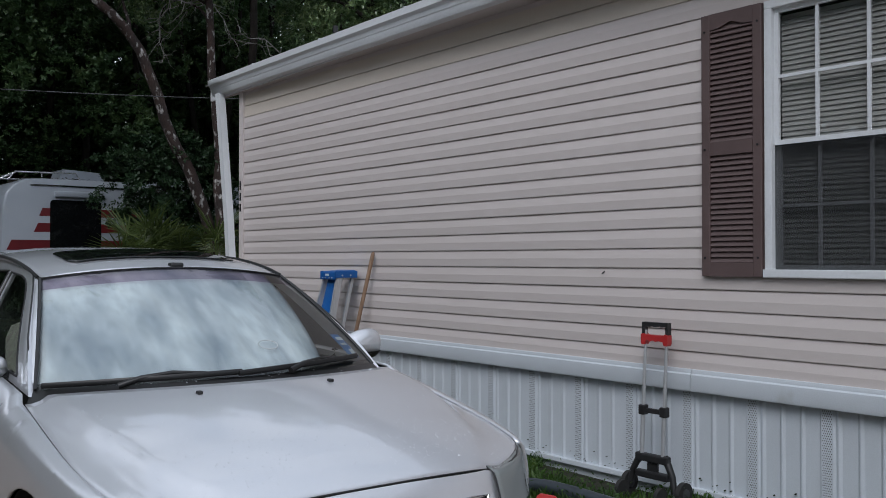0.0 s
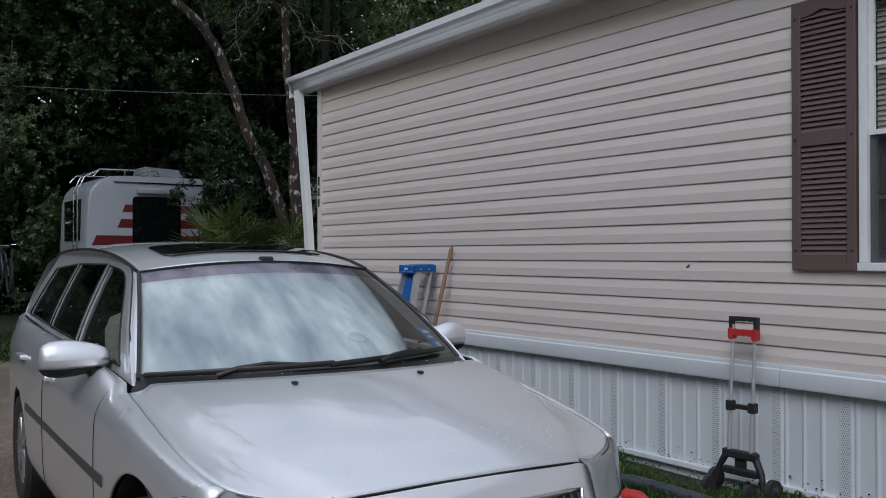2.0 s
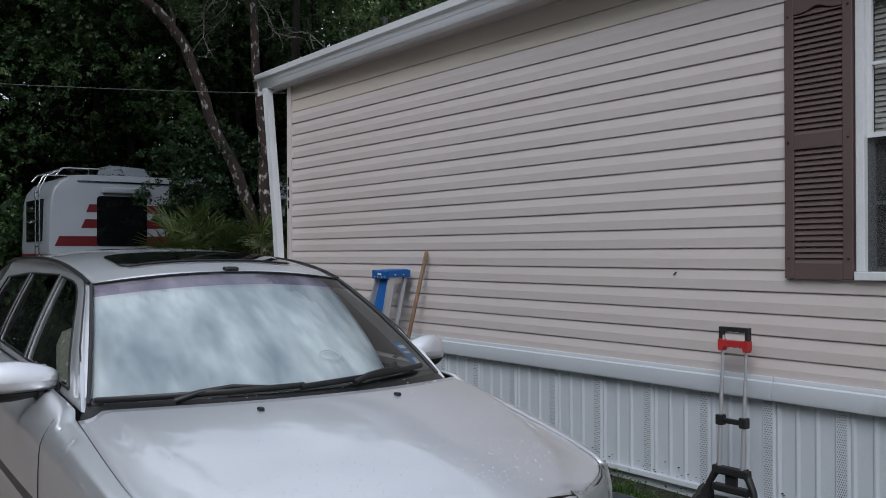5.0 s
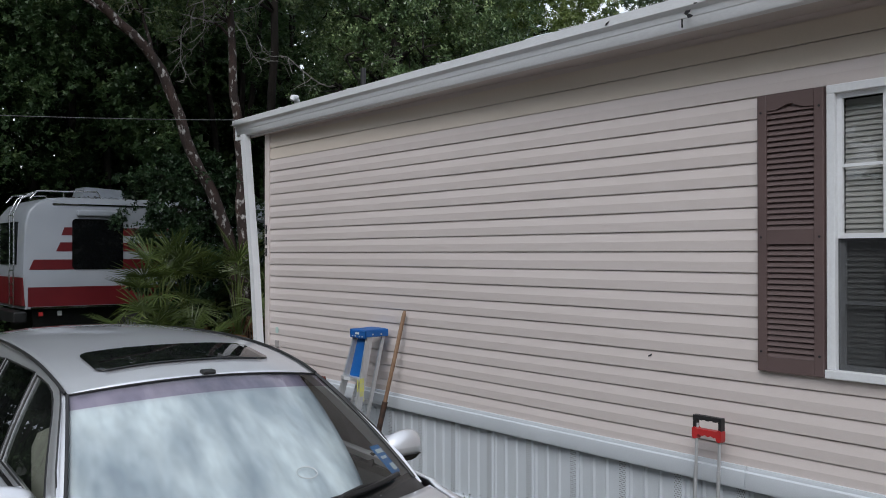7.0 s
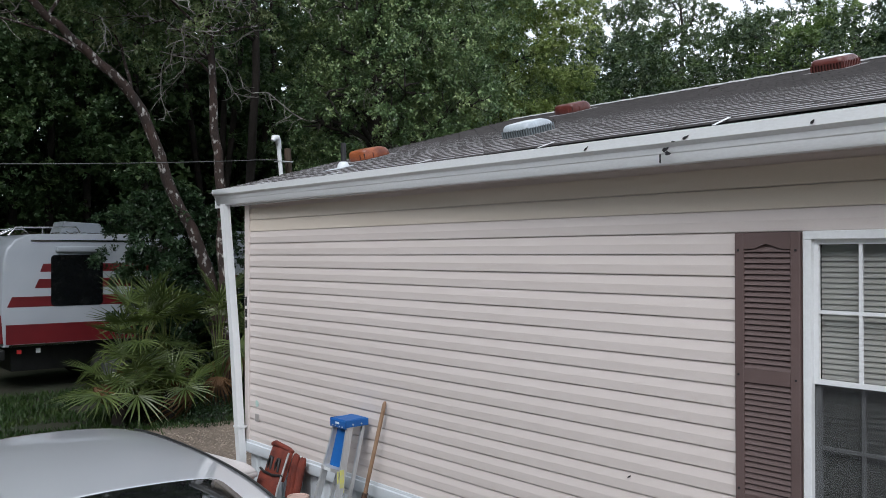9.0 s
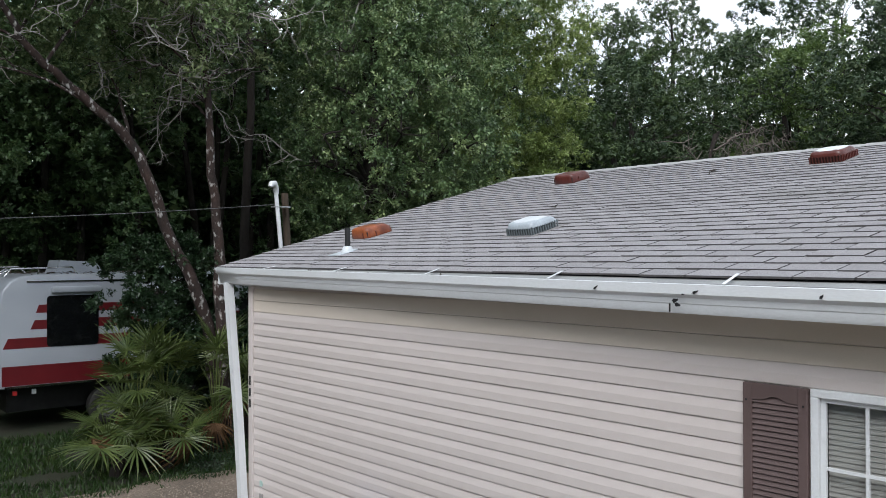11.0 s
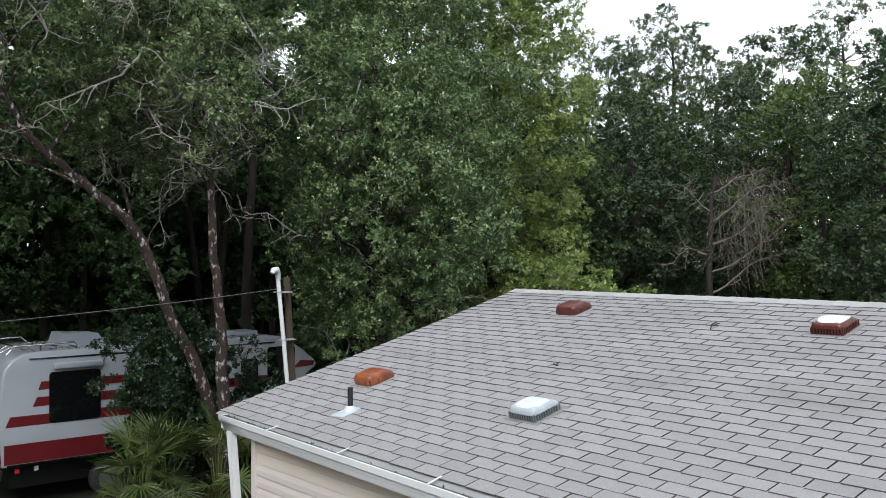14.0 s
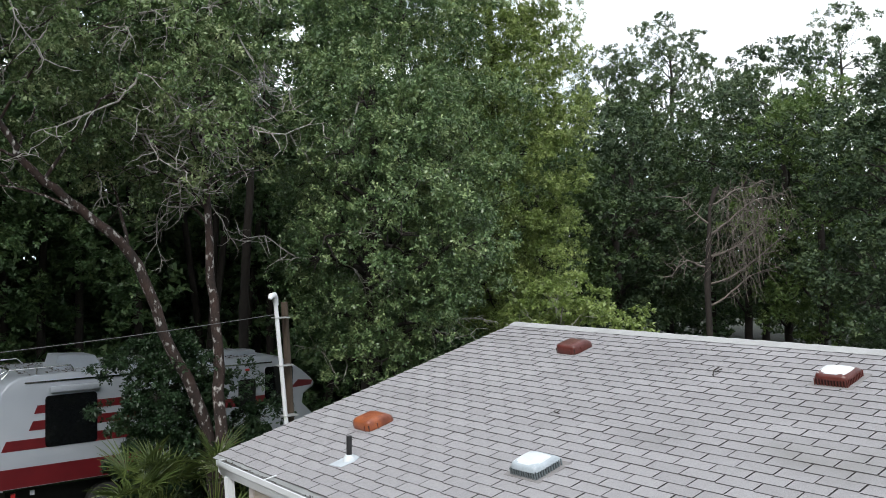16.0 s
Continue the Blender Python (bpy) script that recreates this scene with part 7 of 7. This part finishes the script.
def blades(name, label, n, area, height, seed, mat=SHADED_GRASS, wide=0.006):
    rng = np.random.default_rng(seed)
    x, y = rng.uniform(area[0], area[1], n), rng.uniform(area[2], area[3], n)
    keep = np.array([noise.noise(Vector((a * 1.3, b * 1.3, seed))) > -0.25 for a, b in zip(x, y)])
    x, y = x[keep], y[keep]
    n = len(x)
    z = np.array([bank(a, b) for a, b in zip(x, y)]) - 0.02
    p = np.stack([x, y, z], 1)
    a = rng.uniform(0, 2 * np.pi, n)
    sd = np.stack([np.cos(a), np.sin(a), np.zeros(n)], 1)
    h = height * rng.uniform(0.5, 1.3, (n, 1))
    lean = rng.normal(size=(n, 3)) * np.array([0.45, 0.45, 0]) * h
    w = wide * rng.uniform(0.7, 1.4, (n, 1))
    upv = np.array([0, 0, 1.0])
    q = np.stack([p - sd * w, p + sd * w, p + sd * w * 0.4 + upv * h * 0.95 + lean, p - sd * w * 0.4 + upv * h + lean], 1)
    ob = new(name, quads_mesh(name, q, mat))
    return tagged(ob, label, "grass", kind="stuff")


blades("grass", "short green grass and weeds along the skirting", 30000, (3.38, 4.22, 0.8, 8.2), 0.075, 1, LIT_GRASS)
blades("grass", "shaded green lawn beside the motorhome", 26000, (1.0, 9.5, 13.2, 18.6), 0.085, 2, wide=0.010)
rngw = np.random.default_rng(9)
wc = np.stack([rngw.uniform(3.5, 4.18, 110), rngw.uniform(1.5, 4.8, 110), np.full(110, 0.145)], 1)
tagged(new("weeds", quads_mesh("weeds", leaf_quads(rngw, wc, 0.10, 20, 0.030, up=1.2), LIT_GRASS)), "low broad-leaved weeds along the skirting", "weeds", kind="stuff")
wc = np.stack([rngw.uniform(6.0, 8.6, 60), rngw.uniform(13.4, 14.6, 60), np.full(60, 0.12)], 1)
tagged(new("weeds", quads_mesh("weeds", leaf_quads(rngw, wc, 0.30, 50, 0.045, up=1.2), LEAF_SHADE)), "low green weeds with canopy shade in their colour", "weeds", kind="stuff")


def pebbles():
    rng = np.random.default_rng(8)
    vs, fs = [], []
    for area, n in (((3.6, 6.6, 9.6, 13.2), 4200), ((-2.2, 0.75, 2.0, 11.0), 7500)):
        for _ in range(n):
            x, y = rng.uniform(area[0], area[1]), rng.uniform(area[2], area[3])
            r = rng.uniform(0.007, 0.020)
            z = bank(x, y) + 0.016
            a = rng.uniform(0, 3.14)
            i = len(vs)
            ca, sa = math.cos(a) * r, math.sin(a) * r
            vs += [(x + ca, y + sa, z), (x - sa * 0.7, y + ca * 0.7, z), (x - ca, y - sa, z), (x + sa * 0.8, y - ca * 0.8, z), (x + 0.2 * ca, y, z + r * 0.75)]
            fs += [(i, i + 1, i + 4), (i + 1, i + 2, i + 4), (i + 2, i + 3, i + 4), (i + 3, i, i + 4)]
    me = bpy.data.meshes.new("pebbles")
    me.from_pydata(vs, [], fs)
    me.materials.append(PEBBLE)
    tagged(new("pebbles", me), "loose pale pebbles on the gravel drive", "gravel", kind="stuff")


pebbles()


# ---- trees ----
def limb_path(rng, p, d, length, n, wobble, lift):
    """A bending run of points from p along d."""
    pts, dirn = [np.array(p, float)], unit(np.array(d, float))
    for _ in range(n):
        dirn = unit(dirn + rng.normal(size=3) * wobble + np.array([0, 0, lift]))
        pts.append(pts[-1] + dirn * length / n)
    return pts


def crown_blades(rng, boughs, radii, subs, sprigs, per, leaf, corners=4, wide=0.27, flat=0.62, droop=0.0):
    """Foliage in three steps: a bough carries clumps, a clump short sprigs, a sprig a spiral of leaves with a rosette at its tip."""
    n = len(boughs) * subs
    out = unit(rng.normal(size=(n, 3)) + np.array([0, 0, 0.40]))
    r = np.repeat(radii, subs)[:, None]
    c = np.repeat(boughs, subs, axis=0) + out * np.array([1.0, 1.0, flat]) * r * rng.uniform(0.45, 1.1, (n, 1))
    cr = r * rng.uniform(0.24, 0.42, (n, 1))
    n *= sprigs
    c, cr, out = (np.repeat(v, sprigs, axis=0) for v in (c, cr, out))
    d = unit(rng.normal(size=(n, 3)) * np.array([1, 1, 0.7]) + out * 0.55 + np.array([0, 0, 0.45 - droop]))
    base = c + d * cr * rng.uniform(0.1, 0.5, (n, 1))
    ln = np.minimum(cr * rng.uniform(0.5, 1.0, (n, 1)), leaf * 4.5)
    u = unit(np.cross(d, unit(rng.normal(size=(n, 3)))))
    v = np.cross(d, u)
    n *= per
    base, ln, d, u, v = (np.repeat(w, per, axis=0) for w in (base, ln, d, u, v))
    k = np.tile(np.arange(per), n // per)[:, None]
    t = 0.30 + 0.70 * ((k + rng.random((n, 1)) * 0.6) / per) ** 0.7
    a = 2.4 * k + rng.uniform(-0.4, 0.4, (n, 1))
    rad = np.cos(a) * u + np.sin(a) * v
    ld = unit(rad + d * (0.25 + 0.5 * t) + rng.normal(size=(n, 3)) * 0.22 - np.array([0, 0, 0.12 + 0.3 * droop]))
    p = base + d * ln * t
    nr = d * 0.55 + np.array([0, 0, 0.85]) + rng.normal(size=(n, 3)) * 0.38
    side = unit(np.cross(nr, ld))
    nr = np.cross(ld, side)
    L = leaf * rng.uniform(0.65, 1.3, (n, 1))
    W = L * rng.uniform(0.8, 1.2, (n, 1)) * wide
    if corners == 3:
        return np.stack([p + ld * L * 0.15 - side * W, p + ld * L * 0.3 + side * W, p + ld * L], axis=1)
    return np.stack([p, p + ld * L * 0.58 + side * W + nr * L * 0.06, p + ld * L - nr * L * 0.05, p + ld * L * 0.58 - side * W + nr * L * 0.06], axis=1)


def tree(name, label, trunk, r0, crown, mats, seed, limbs=14, leaf=0.10, boughs=60, bough=0.9, subs=9, sprigs=11, per=8, corners=4, twigs=0, low=0.3, category="tree", r_top=0.25, group="trees round the house", fill=0.45, wide=0.27, droop=0.0, more=()):
    """trunk: points from the ground up. crown: (centre, radii), an ellipsoid whose shell the boughs fill; more: lesser crowns, each with its number of boughs."""
    rng = np.random.default_rng(seed)
    bark, leaves = mats
    base = np.array(trunk[0], float)
    tr = thing(name, label, category, tuple(base), group=group)
    pts = [np.array(p, float) - base for p in trunk]
    fine = []
    for i, (a, b) in enumerate(zip(pts, pts[1:])):
        ta, tb = (b - pts[max(i - 1, 0)]) * 0.5, (pts[min(i + 2, len(pts) - 1)] - a) * 0.5
        for k in range(4):
            t = k / 4
            fine.append(a * (2 * t ** 3 - 3 * t * t + 1) + ta * (t ** 3 - 2 * t * t + t) + b * (3 * t * t - 2 * t ** 3) + tb * (t ** 3 - t * t) + rng.normal(size=3) * r0 * 0.12)
    fine.append(pts[-1])
    m = len(fine)
    rad = [r0 * (1.25 if i == 0 else 1.0) * (1 - (1 - r_top) * i / (m - 1)) for i in range(m)]
    bm = bmesh.new()
    tube(bm, fine, rad, 10)
    part("trunk", bm, bark, tr, smooth=60)
    where = []
    for cen, ell, cnt in ((*crown, boughs), *more):
        v = unit(rng.normal(size=(cnt * 6, 3)))
        spots = np.array(cen, float) - base + v * np.array(ell, float) * (fill + (1.02 - fill) * rng.random((cnt * 6, 1)) ** 0.6)
        kept = []
        for p in spots:
            if len(kept) < cnt and all(np.linalg.norm((p - q) * np.array([1, 1, 1.35])) > 1.05 * bough for q in kept):
                kept.append(p)
        where.append(np.array(kept))
    where = np.concatenate(where)
    where = where[where[:, 2] + base[2] > 0.5]
    order = rng.permutation(len(where))
    forks = []
    for k in order[:limbs]:
        bm = bmesh.new()
        goal = where[k]
        hs = np.array([f[2] for f in fine])
        want = max(hs[int(m * low)], goal[2] - 0.35 * np.linalg.norm(goal[:2] - fine[-1][:2]))
        i = int(np.argmin(np.abs(hs - want)))
        d = goal - fine[i]
        L = max(0.3, np.linalg.norm(d))
        path = [fine[i]]
        bend = rng.normal(size=3) * 0.07 * L
        for s in range(1, 8):
            u = s / 7
            path.append(fine[i] + d * u + (np.array([0, 0, 0.10 * L]) + bend) * math.sin(math.pi * u) + rng.normal(size=3) * 0.035 * L * u)
        rr = max(0.02, rad[i] * 0.45)
        tube(bm, path, [rr * (1 - 0.85 * s / 7) for s in range(8)], 6)
        for s in (3, 4, 5, 6, 7):
            forks.append(path[s])
            for _ in range(2):
                sub = limb_path(rng, path[s], d / L + rng.normal(size=3) * 0.8, L * rng.uniform(0.15, 0.30), 4, 0.3, 0.02)
                tube(bm, sub, [rr * 0.3, rr * 0.25, rr * 0.2, rr * 0.12, rr * 0.06], 5)
        part("limb", bm, bark, tr, smooth=60)
    q = crown_blades(rng, where, rng.uniform(0.6, 1.3, len(where)) * bough, subs, sprigs, per, leaf, corners, wide, droop=droop)
    q = q[q[:, 0, 2] + base[2] > 0.08]
    o = new("crown", quads_mesh("crown", q, leaves))
    o.parent = tr
    for _ in range(twigs):
        bm = bmesh.new()
        p = forks[int(rng.integers(0, len(forks)))]
        d = unit(rng.normal(size=3) * np.array([1, 0.6, 0.7]) + np.array([0, -0.7, -0.15]))
        n = 9
        path = limb_path(rng, p, d, rng.uniform(0.9, 2.3), n, 0.36, -0.07)
        thickest = rng.uniform(0.012, 0.022)
        tube(bm, path, [thickest * (1 - 0.75 * s / n) for s in range(n + 1)], 5)
        for s in range(2, n + 1):
            along = unit(path[s] - path[s - 1])
            for _ in range(int(rng.integers(1, 3))):
                side = limb_path(rng, path[s], unit(along + rng.normal(size=3) * 0.75), rng.uniform(0.15, 0.65), 5, 0.34, -0.05)
                tube(bm, side, [thickest * w for w in (0.50, 0.45, 0.38, 0.30, 0.22, 0.14)], 4)
        part("dead_twig", bm, TWIG, tr, "pale bare dead twig", smooth=60)
    return tr


# The extra crown is out of view, added for dark reflections and shade.
tree("mottled_tree", "leaning tree with lichen-mottled brown bark and bare twigs", [(7.75, 16.3, -0.05), (7.55, 16.25, 1.8), (7.2, 16.2, 2.91), (6.75, 16.2, 3.70), (6.12, 16.2, 5.24), (5.40, 16.2, 6.0), (4.84, 16.2, 6.42), (4.2, 16.2, 6.96), (3.85, 16.2, 7.60), (2.6, 16.4, 9.4), (1.6, 16.6, 11.5)], 0.132, ((3.9, 16.6, 9.0), (4.3, 2.6, 2.6)), (BARK, LEAF_OLIVE), 11, limbs=24, leaf=0.078, boughs=84, bough=0.62, wide=0.25, per=9, more=(((0.8, 15.2, 13.0), (4.0, 2.6, 2.4), 34),), twigs=44, low=0.25, fill=0.3)
tree("mottled_tree", "upright tree with reddish mottled bark and oak-like leaves", [(7.72, 16.0, -0.05), (7.61, 16.0, 2.9), (7.58, 16.0, 3.85), (7.41, 16.0, 5.34), (7.35, 16.0, 6.7), (7.2, 16.1, 9.0), (7.3, 16.2, 12.5)], 0.125, ((7.0, 16.3, 8.6), (2.4, 1.8, 2.5)), (BARK, LEAF_OLIVE), 12, limbs=24, leaf=0.078, boughs=40, bough=0.62, wide=0.25, per=9, twigs=36, low=0.35, fill=0.3)
tree("oak_tree", "large dark green oak behind the house", [(11.6, 16.8, -0.05), (11.5, 16.6, 3.0), (11.3, 16.3, 5.5), (11.2, 16.1, 7.5), (11.2, 16.1, 9.2)], 0.24, ((11.2, 15.5, 6.0), (2.1, 2.2, 3.6)), (BARK_DARK, LEAF_OAK), 13, limbs=30, leaf=0.074, boughs=90, bough=0.72, subs=10, per=8, wide=0.25, twigs=14, low=0.2)
tree("oak_tree", "dense grey-green oak with drooping bare twigs", [(13.9, 18.4, -0.05), (13.7, 18.2, 3.5), (13.5, 18.0, 7.0), (13.3, 17.8, 10.0), (13.2, 17.7, 13.0)], 0.24, ((12.9, 17.2, 8.2), (2.4, 2.4, 5.4)), (BARK_DARK, LEAF_OAK), 14, limbs=26, leaf=0.078, boughs=130, bough=0.78, subs=10, per=8, wide=0.25, twigs=12, low=0.2)
tree("tall_oak", "tall dark oak with an open crown and bare lower trunk", [(10.6, 20.6, -0.05), (10.5, 20.6, 4.0), (10.7, 20.6, 8.0), (10.4, 20.6, 12.0), (10.5, 20.6, 14.5)], 0.15, ((10.0, 20.4, 12.6), (3.6, 1.8, 2.6)), (BARK_DARK, LEAF_OAK), 19, limbs=22, leaf=0.10, boughs=54, bough=0.7, low=0.5, more=(((7.6, 19.6, 9.0), (1.4, 1.2, 2.0), 14),))
tree("yellow_green_tree", "tall light yellow-green leafy tree", [(18.2, 19.5, -0.05), (18.0, 19.4, 4.0), (17.8, 19.2, 8.0), (17.6, 19.2, 11.0), (17.5, 19.2, 13.5)], 0.22, ((16.8, 18.0, 8.3), (2.5, 1.9, 5.8)), (BARK_DARK, LEAF_LIGHT), 15, limbs=28, leaf=0.080, boughs=150, bough=0.74, subs=10, per=9, low=0.2, droop=0.5)
# Added small tree in place of a branch hanging from a larger unseen tree.
tree("branch_stand_in", "small tree with sparse olive leaves, standing in for a hanging branch", [(2.0, 14.7, -0.05), (2.05, 14.65, 1.6), (2.2, 14.55, 3.0), (2.35, 14.5, 4.6)], 0.045, ((2.28, 14.5, 3.7), (0.30, 0.4, 1.0)), (BARK_DARK, LEAF_HIGH), 21, limbs=9, leaf=0.06, boughs=11, subs=4, sprigs=6, per=7, bough=0.25, low=0.25)
tree("shrub", "yellow-green shrub rising behind the roof ridge", [(15.2, 14.2, 0.0), (15.1, 14.2, 1.5), (15.0, 14.2, 3.2)], 0.07, ((15.05, 14.0, 3.5), (2.2, 1.2, 1.4)), (TWIG, LEAF_LIGHT), 16, limbs=24, leaf=0.10, boughs=64, subs=5, sprigs=6, per=8, bough=0.40, low=0.1, category="shrub", fill=0.3)
tree("shrub", "shade-darkened green bushy shrub in front of the motorhome", [(6.95, 17.3, 0.0), (6.95, 17.3, 1.2), (6.95, 17.2, 2.6)], 0.06, ((7.0, 17.0, 2.3), (1.05, 0.8, 1.7)), (BARK_DARK, LEAF_SHADE), 17, limbs=22, leaf=0.070, boughs=62, per=9, bough=0.45, low=0.1, category="shrub", fill=0.3)
tree("shrub", "shade-darkened green bushy shrub beside the motorhome", [(8.6, 17.4, 0.0), (8.6, 17.4, 1.0), (8.6, 17.4, 2.0)], 0.06, ((8.6, 17.2, 1.5), (1.0, 0.8, 1.3)), (BARK_DARK, LEAF_SHADE), 18, limbs=12, leaf=0.085, boughs=30, bough=0.42, low=0.1, category="shrub", fill=0.3)
for k, (x, y, h, s, leaves) in enumerate(((29, 24, 11.0, 3.6, LEAF_FAR), (34, 27, 13.0, 4.0, LEAF_MID), (37, 21, 14.5, 4.4, LEAF_FAR), (32, 14.2, 12.5, 3.2, LEAF_FAR), (24, 23.5, 9.5, 3.0, LEAF_MID), (35, 18.4, 12.3, 3.4, LEAF_SUNNY), (42, 26, 15.0, 4.4, LEAF_MID), (39, 31, 12.0, 4.0, LEAF_FAR), (30, 31, 12.5, 4.0, LEAF_FAR))):
    tree("far_tree", "grey-green leafy tree at the edge of the woods", [(x, y, -0.05), (x + 0.2, y, h * 0.35), (x - 0.2, y, h * 0.7), (x, y, h * 0.82)], 0.22, ((x, y, h * 0.58), (s, s * 0.8, h * 0.42)), (BARK_DARK, leaves), 40 + k, limbs=22, leaf=0.15, boughs=54, subs=9, sprigs=9, per=8, corners=3, wide=0.36, bough=1.15, low=0.2, group="trees at the wood's edge")
for k, (x, y, h, s) in enumerate(((43.0, 31.5, 19.5, 3.0), (40.0, 30.5, 16.0, 2.2), (46.5, 31.0, 17.5, 2.6), (50, 25, 19.5, 3.6), (34.4, 29.0, 15.6, 2.6), (43.5, 25.8, 16.0, 2.6))):
    tree("tall_thin_tree", "tall thin tree with open airy crown against the sky", [(x, y, -0.05), (x, y, h * 0.5), (x + 0.3, y, h * 0.75), (x + 0.1, y, h * 0.86)], 0.2, ((x, y, h * 0.79), (s, s * 0.8, h * 0.19)), (BARK_DARK, LEAF_HIGH), 60 + k, limbs=20, leaf=0.15, boughs=22, subs=8, sprigs=8, per=8, corners=3, wide=0.36, bough=0.85, low=0.55, group="trees at the wood's edge", fill=0.5)


def dead_tree():
    """A broken snag; a side limb carries a curtain of dry vines."""
    rng = np.random.default_rng(77)
    VINE = surface("grey_brown_vine", (0.17, 0.145, 0.125), (0.10, 0.085, 0.075), scale=6, rough=0.9)
    t = thing("dead_tree", "broken dead tree trunk draped with grey vines", "dead tree", (28.6, 19.4, -0.05))
    side = np.array([0.774, -0.633, 0.0])
    bm = tubed([(0, 0, 0), (0.1, 0, 2.5), (-0.08, 0, 4.4), (0.05, 0, 5.8), (0.18, -0.05, 7.2), (0.22, -0.1, 7.9)], [0.17, 0.15, 0.13, 0.11, 0.07, 0.03], 10)
    for v in bm.verts:
        k = 0.10 * noise.noise(v.co * 1.6) + (0.35 * noise.noise(v.co * 9.0) if v.co.z > 7.6 else 0)
        v.co += Vector((k, -k, k if v.co.z > 7.6 else 0))
    part("trunk", bm, BARK_DARK, t, smooth=60)
    limbs = []
    for z0, dz, L in ((6.2, 0.28, 3.0), (5.4, 0.32, 2.6), (7.3, 0.05, 2.4), (4.4, 0.1, 3.8), (5.0, 0.2, -2.2), (6.6, 0.35, -1.6), (3.6, 0.05, 3.2)):
        path = limb_path(rng, (0.1, 0, z0), side * np.sign(L) + np.array([0, 0, dz]), abs(L), 10, 0.16, 0.0)
        limbs.append(path)
        bm = tubed(path, [0.048 * (1 - 0.8 * s / 10) for s in range(11)], 6)
        for s in range(3, 11):
            for _ in range(2):
                sub_ = limb_path(rng, path[s], unit(rng.normal(size=3) + side * 0.5 * np.sign(L)), rng.uniform(0.4, 1.3), 5, 0.3, 0.02)
                tube(bm, sub_, [0.022, 0.018, 0.014, 0.010, 0.007, 0.004], 4)
        part("limb", bm, VINE, t, smooth=60)
    bm = bmesh.new()
    for k in range(230):
        path = limbs[int(rng.integers(0, 3))]
        i = int(rng.integers(2, 11))
        p = np.array(path[i]) + rng.normal(size=3) * 0.16
        tube(bm, limb_path(rng, p, (rng.normal() * 0.4, rng.normal() * 0.4, -0.5), rng.uniform(0.5, 2.4), 6, 0.28, -0.25), 0.007, 3)
    part("vines", bm, VINE, t, "grey hanging vines")


dead_tree()


def woods():
    """The dense wood behind, and unseen clumps added all round: one mass of leaves over trunks."""
    rng = np.random.default_rng(5)
    quads = []

    def top(x, y):
        """The canopy's height: it dips behind the tall oak, and to the east, to fit the sky in the camera's view."""
        g = x - 0.56 * y
        dip = max(0.0, 1 - abs(g + 1.0) / 2.6)
        east = min(1.0, max(0.0, (g - 3.0) / 3.0))
        return 18.0 - 9.5 * min(1.0, 1.6 * dip) - 6.5 * east + 2.0 * noise.noise(Vector((x * 0.35, y * 0.35, 3.0)))

    def mass(n, xs, ys, zs, r, leaf, subs=9, sprigs=9, per=8):
        c = np.stack([rng.uniform(*xs, n), rng.uniform(*ys, n), rng.uniform(*zs, n)], 1)
        c = c[np.array([p[2] < top(p[0], p[1]) for p in c])]
        quads.append(crown_blades(rng, c, rng.uniform(0.7, 1.3, len(c)) * r, subs, sprigs, per, leaf, 3, 0.40))
    mass(260, (-6, 22), (21.8, 25), (0.5, 15.0), 1.25, 0.115, 10, 10, 9)
    # Taller canopy, added so that the hood reflects trees.
    mass(120, (-8, 19), (20.5, 25), (13.0, 21.5), 1.6, 0.18)
    mass(240, (-10, 26), (25, 29), (0.3, 15.5), 1.8, 0.26)
    mass(300, (-20, 34), (29, 35), (0.3, 15.8), 2.4, 0.42, 8, 7, 7)
    mass(150, (-14, 26), (36, 42), (0.3, 11.0), 2.9, 0.70, 8, 6, 6)
    mass(260, (22, 58), (33, 40), (0.3, 11.0), 2.0, 0.26, 9, 8, 8)
    mass(130, (42, 60), (12, 33), (0.3, 11.0), 2.2, 0.28, 9, 8, 8)
    # Unseen ring, added for reflections; its west side is pulled nearer to darken them.
    n = 220
    a, r = rng.uniform(radians(115), radians(375), n), rng.uniform(36, 46, n)
    c = np.stack([r * np.cos(a), r * np.sin(a), rng.uniform(0.3, 9, n)], 1)
    c = c[~((c[:, 0] > 15) & (c[:, 1] > -6))]
    near = (c[:, 0] < -12)
    c[near] *= np.array([0.70, 0.70, 1.15])
    quads.append(crown_blades(rng, c, rng.uniform(2.2, 3.6, len(c)), 8, 6, 6, 0.75, 3, 0.40))
    # Unseen clumps close on the west, added to darken the car's side.
    n = 90
    a, r = rng.uniform(radians(128), radians(192), n), rng.uniform(14, 18, n)
    c = np.stack([r * np.cos(a), r * np.sin(a), rng.uniform(0.3, 11.5, n)], 1)
    quads.append(crown_blades(rng, c, rng.uniform(1.6, 2.6, n), 8, 7, 6, 0.42, 3, 0.40))
    q = np.concatenate(quads)
    q = q[q[:, 0, 2] > 0.05]
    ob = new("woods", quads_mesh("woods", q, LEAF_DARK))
    tagged(ob, "dense dark woods behind the house, with unseen clumps added round the drive", "woods", kind="stuff")
    bm = bmesh.new()
    for _ in range(34):
        x, y = rng.uniform(-15, 19), rng.uniform(23.8, 28)
        lean = rng.normal(size=2) * 0.6
        tube(bm, [(x, y, 0), (x + lean[0] * 0.4, y, 4), (x + lean[0], y + lean[1], 7.5), (x + lean[0] * 1.5, y + lean[1], 10.5)], [0.13, 0.11, 0.08, 0.04], 7)
    o = mesh_object("wood_trunks", bm, BARK_DARK, 60)
    o.parent = ob
    o["kind"] = "stuff"


woods()


shingles()
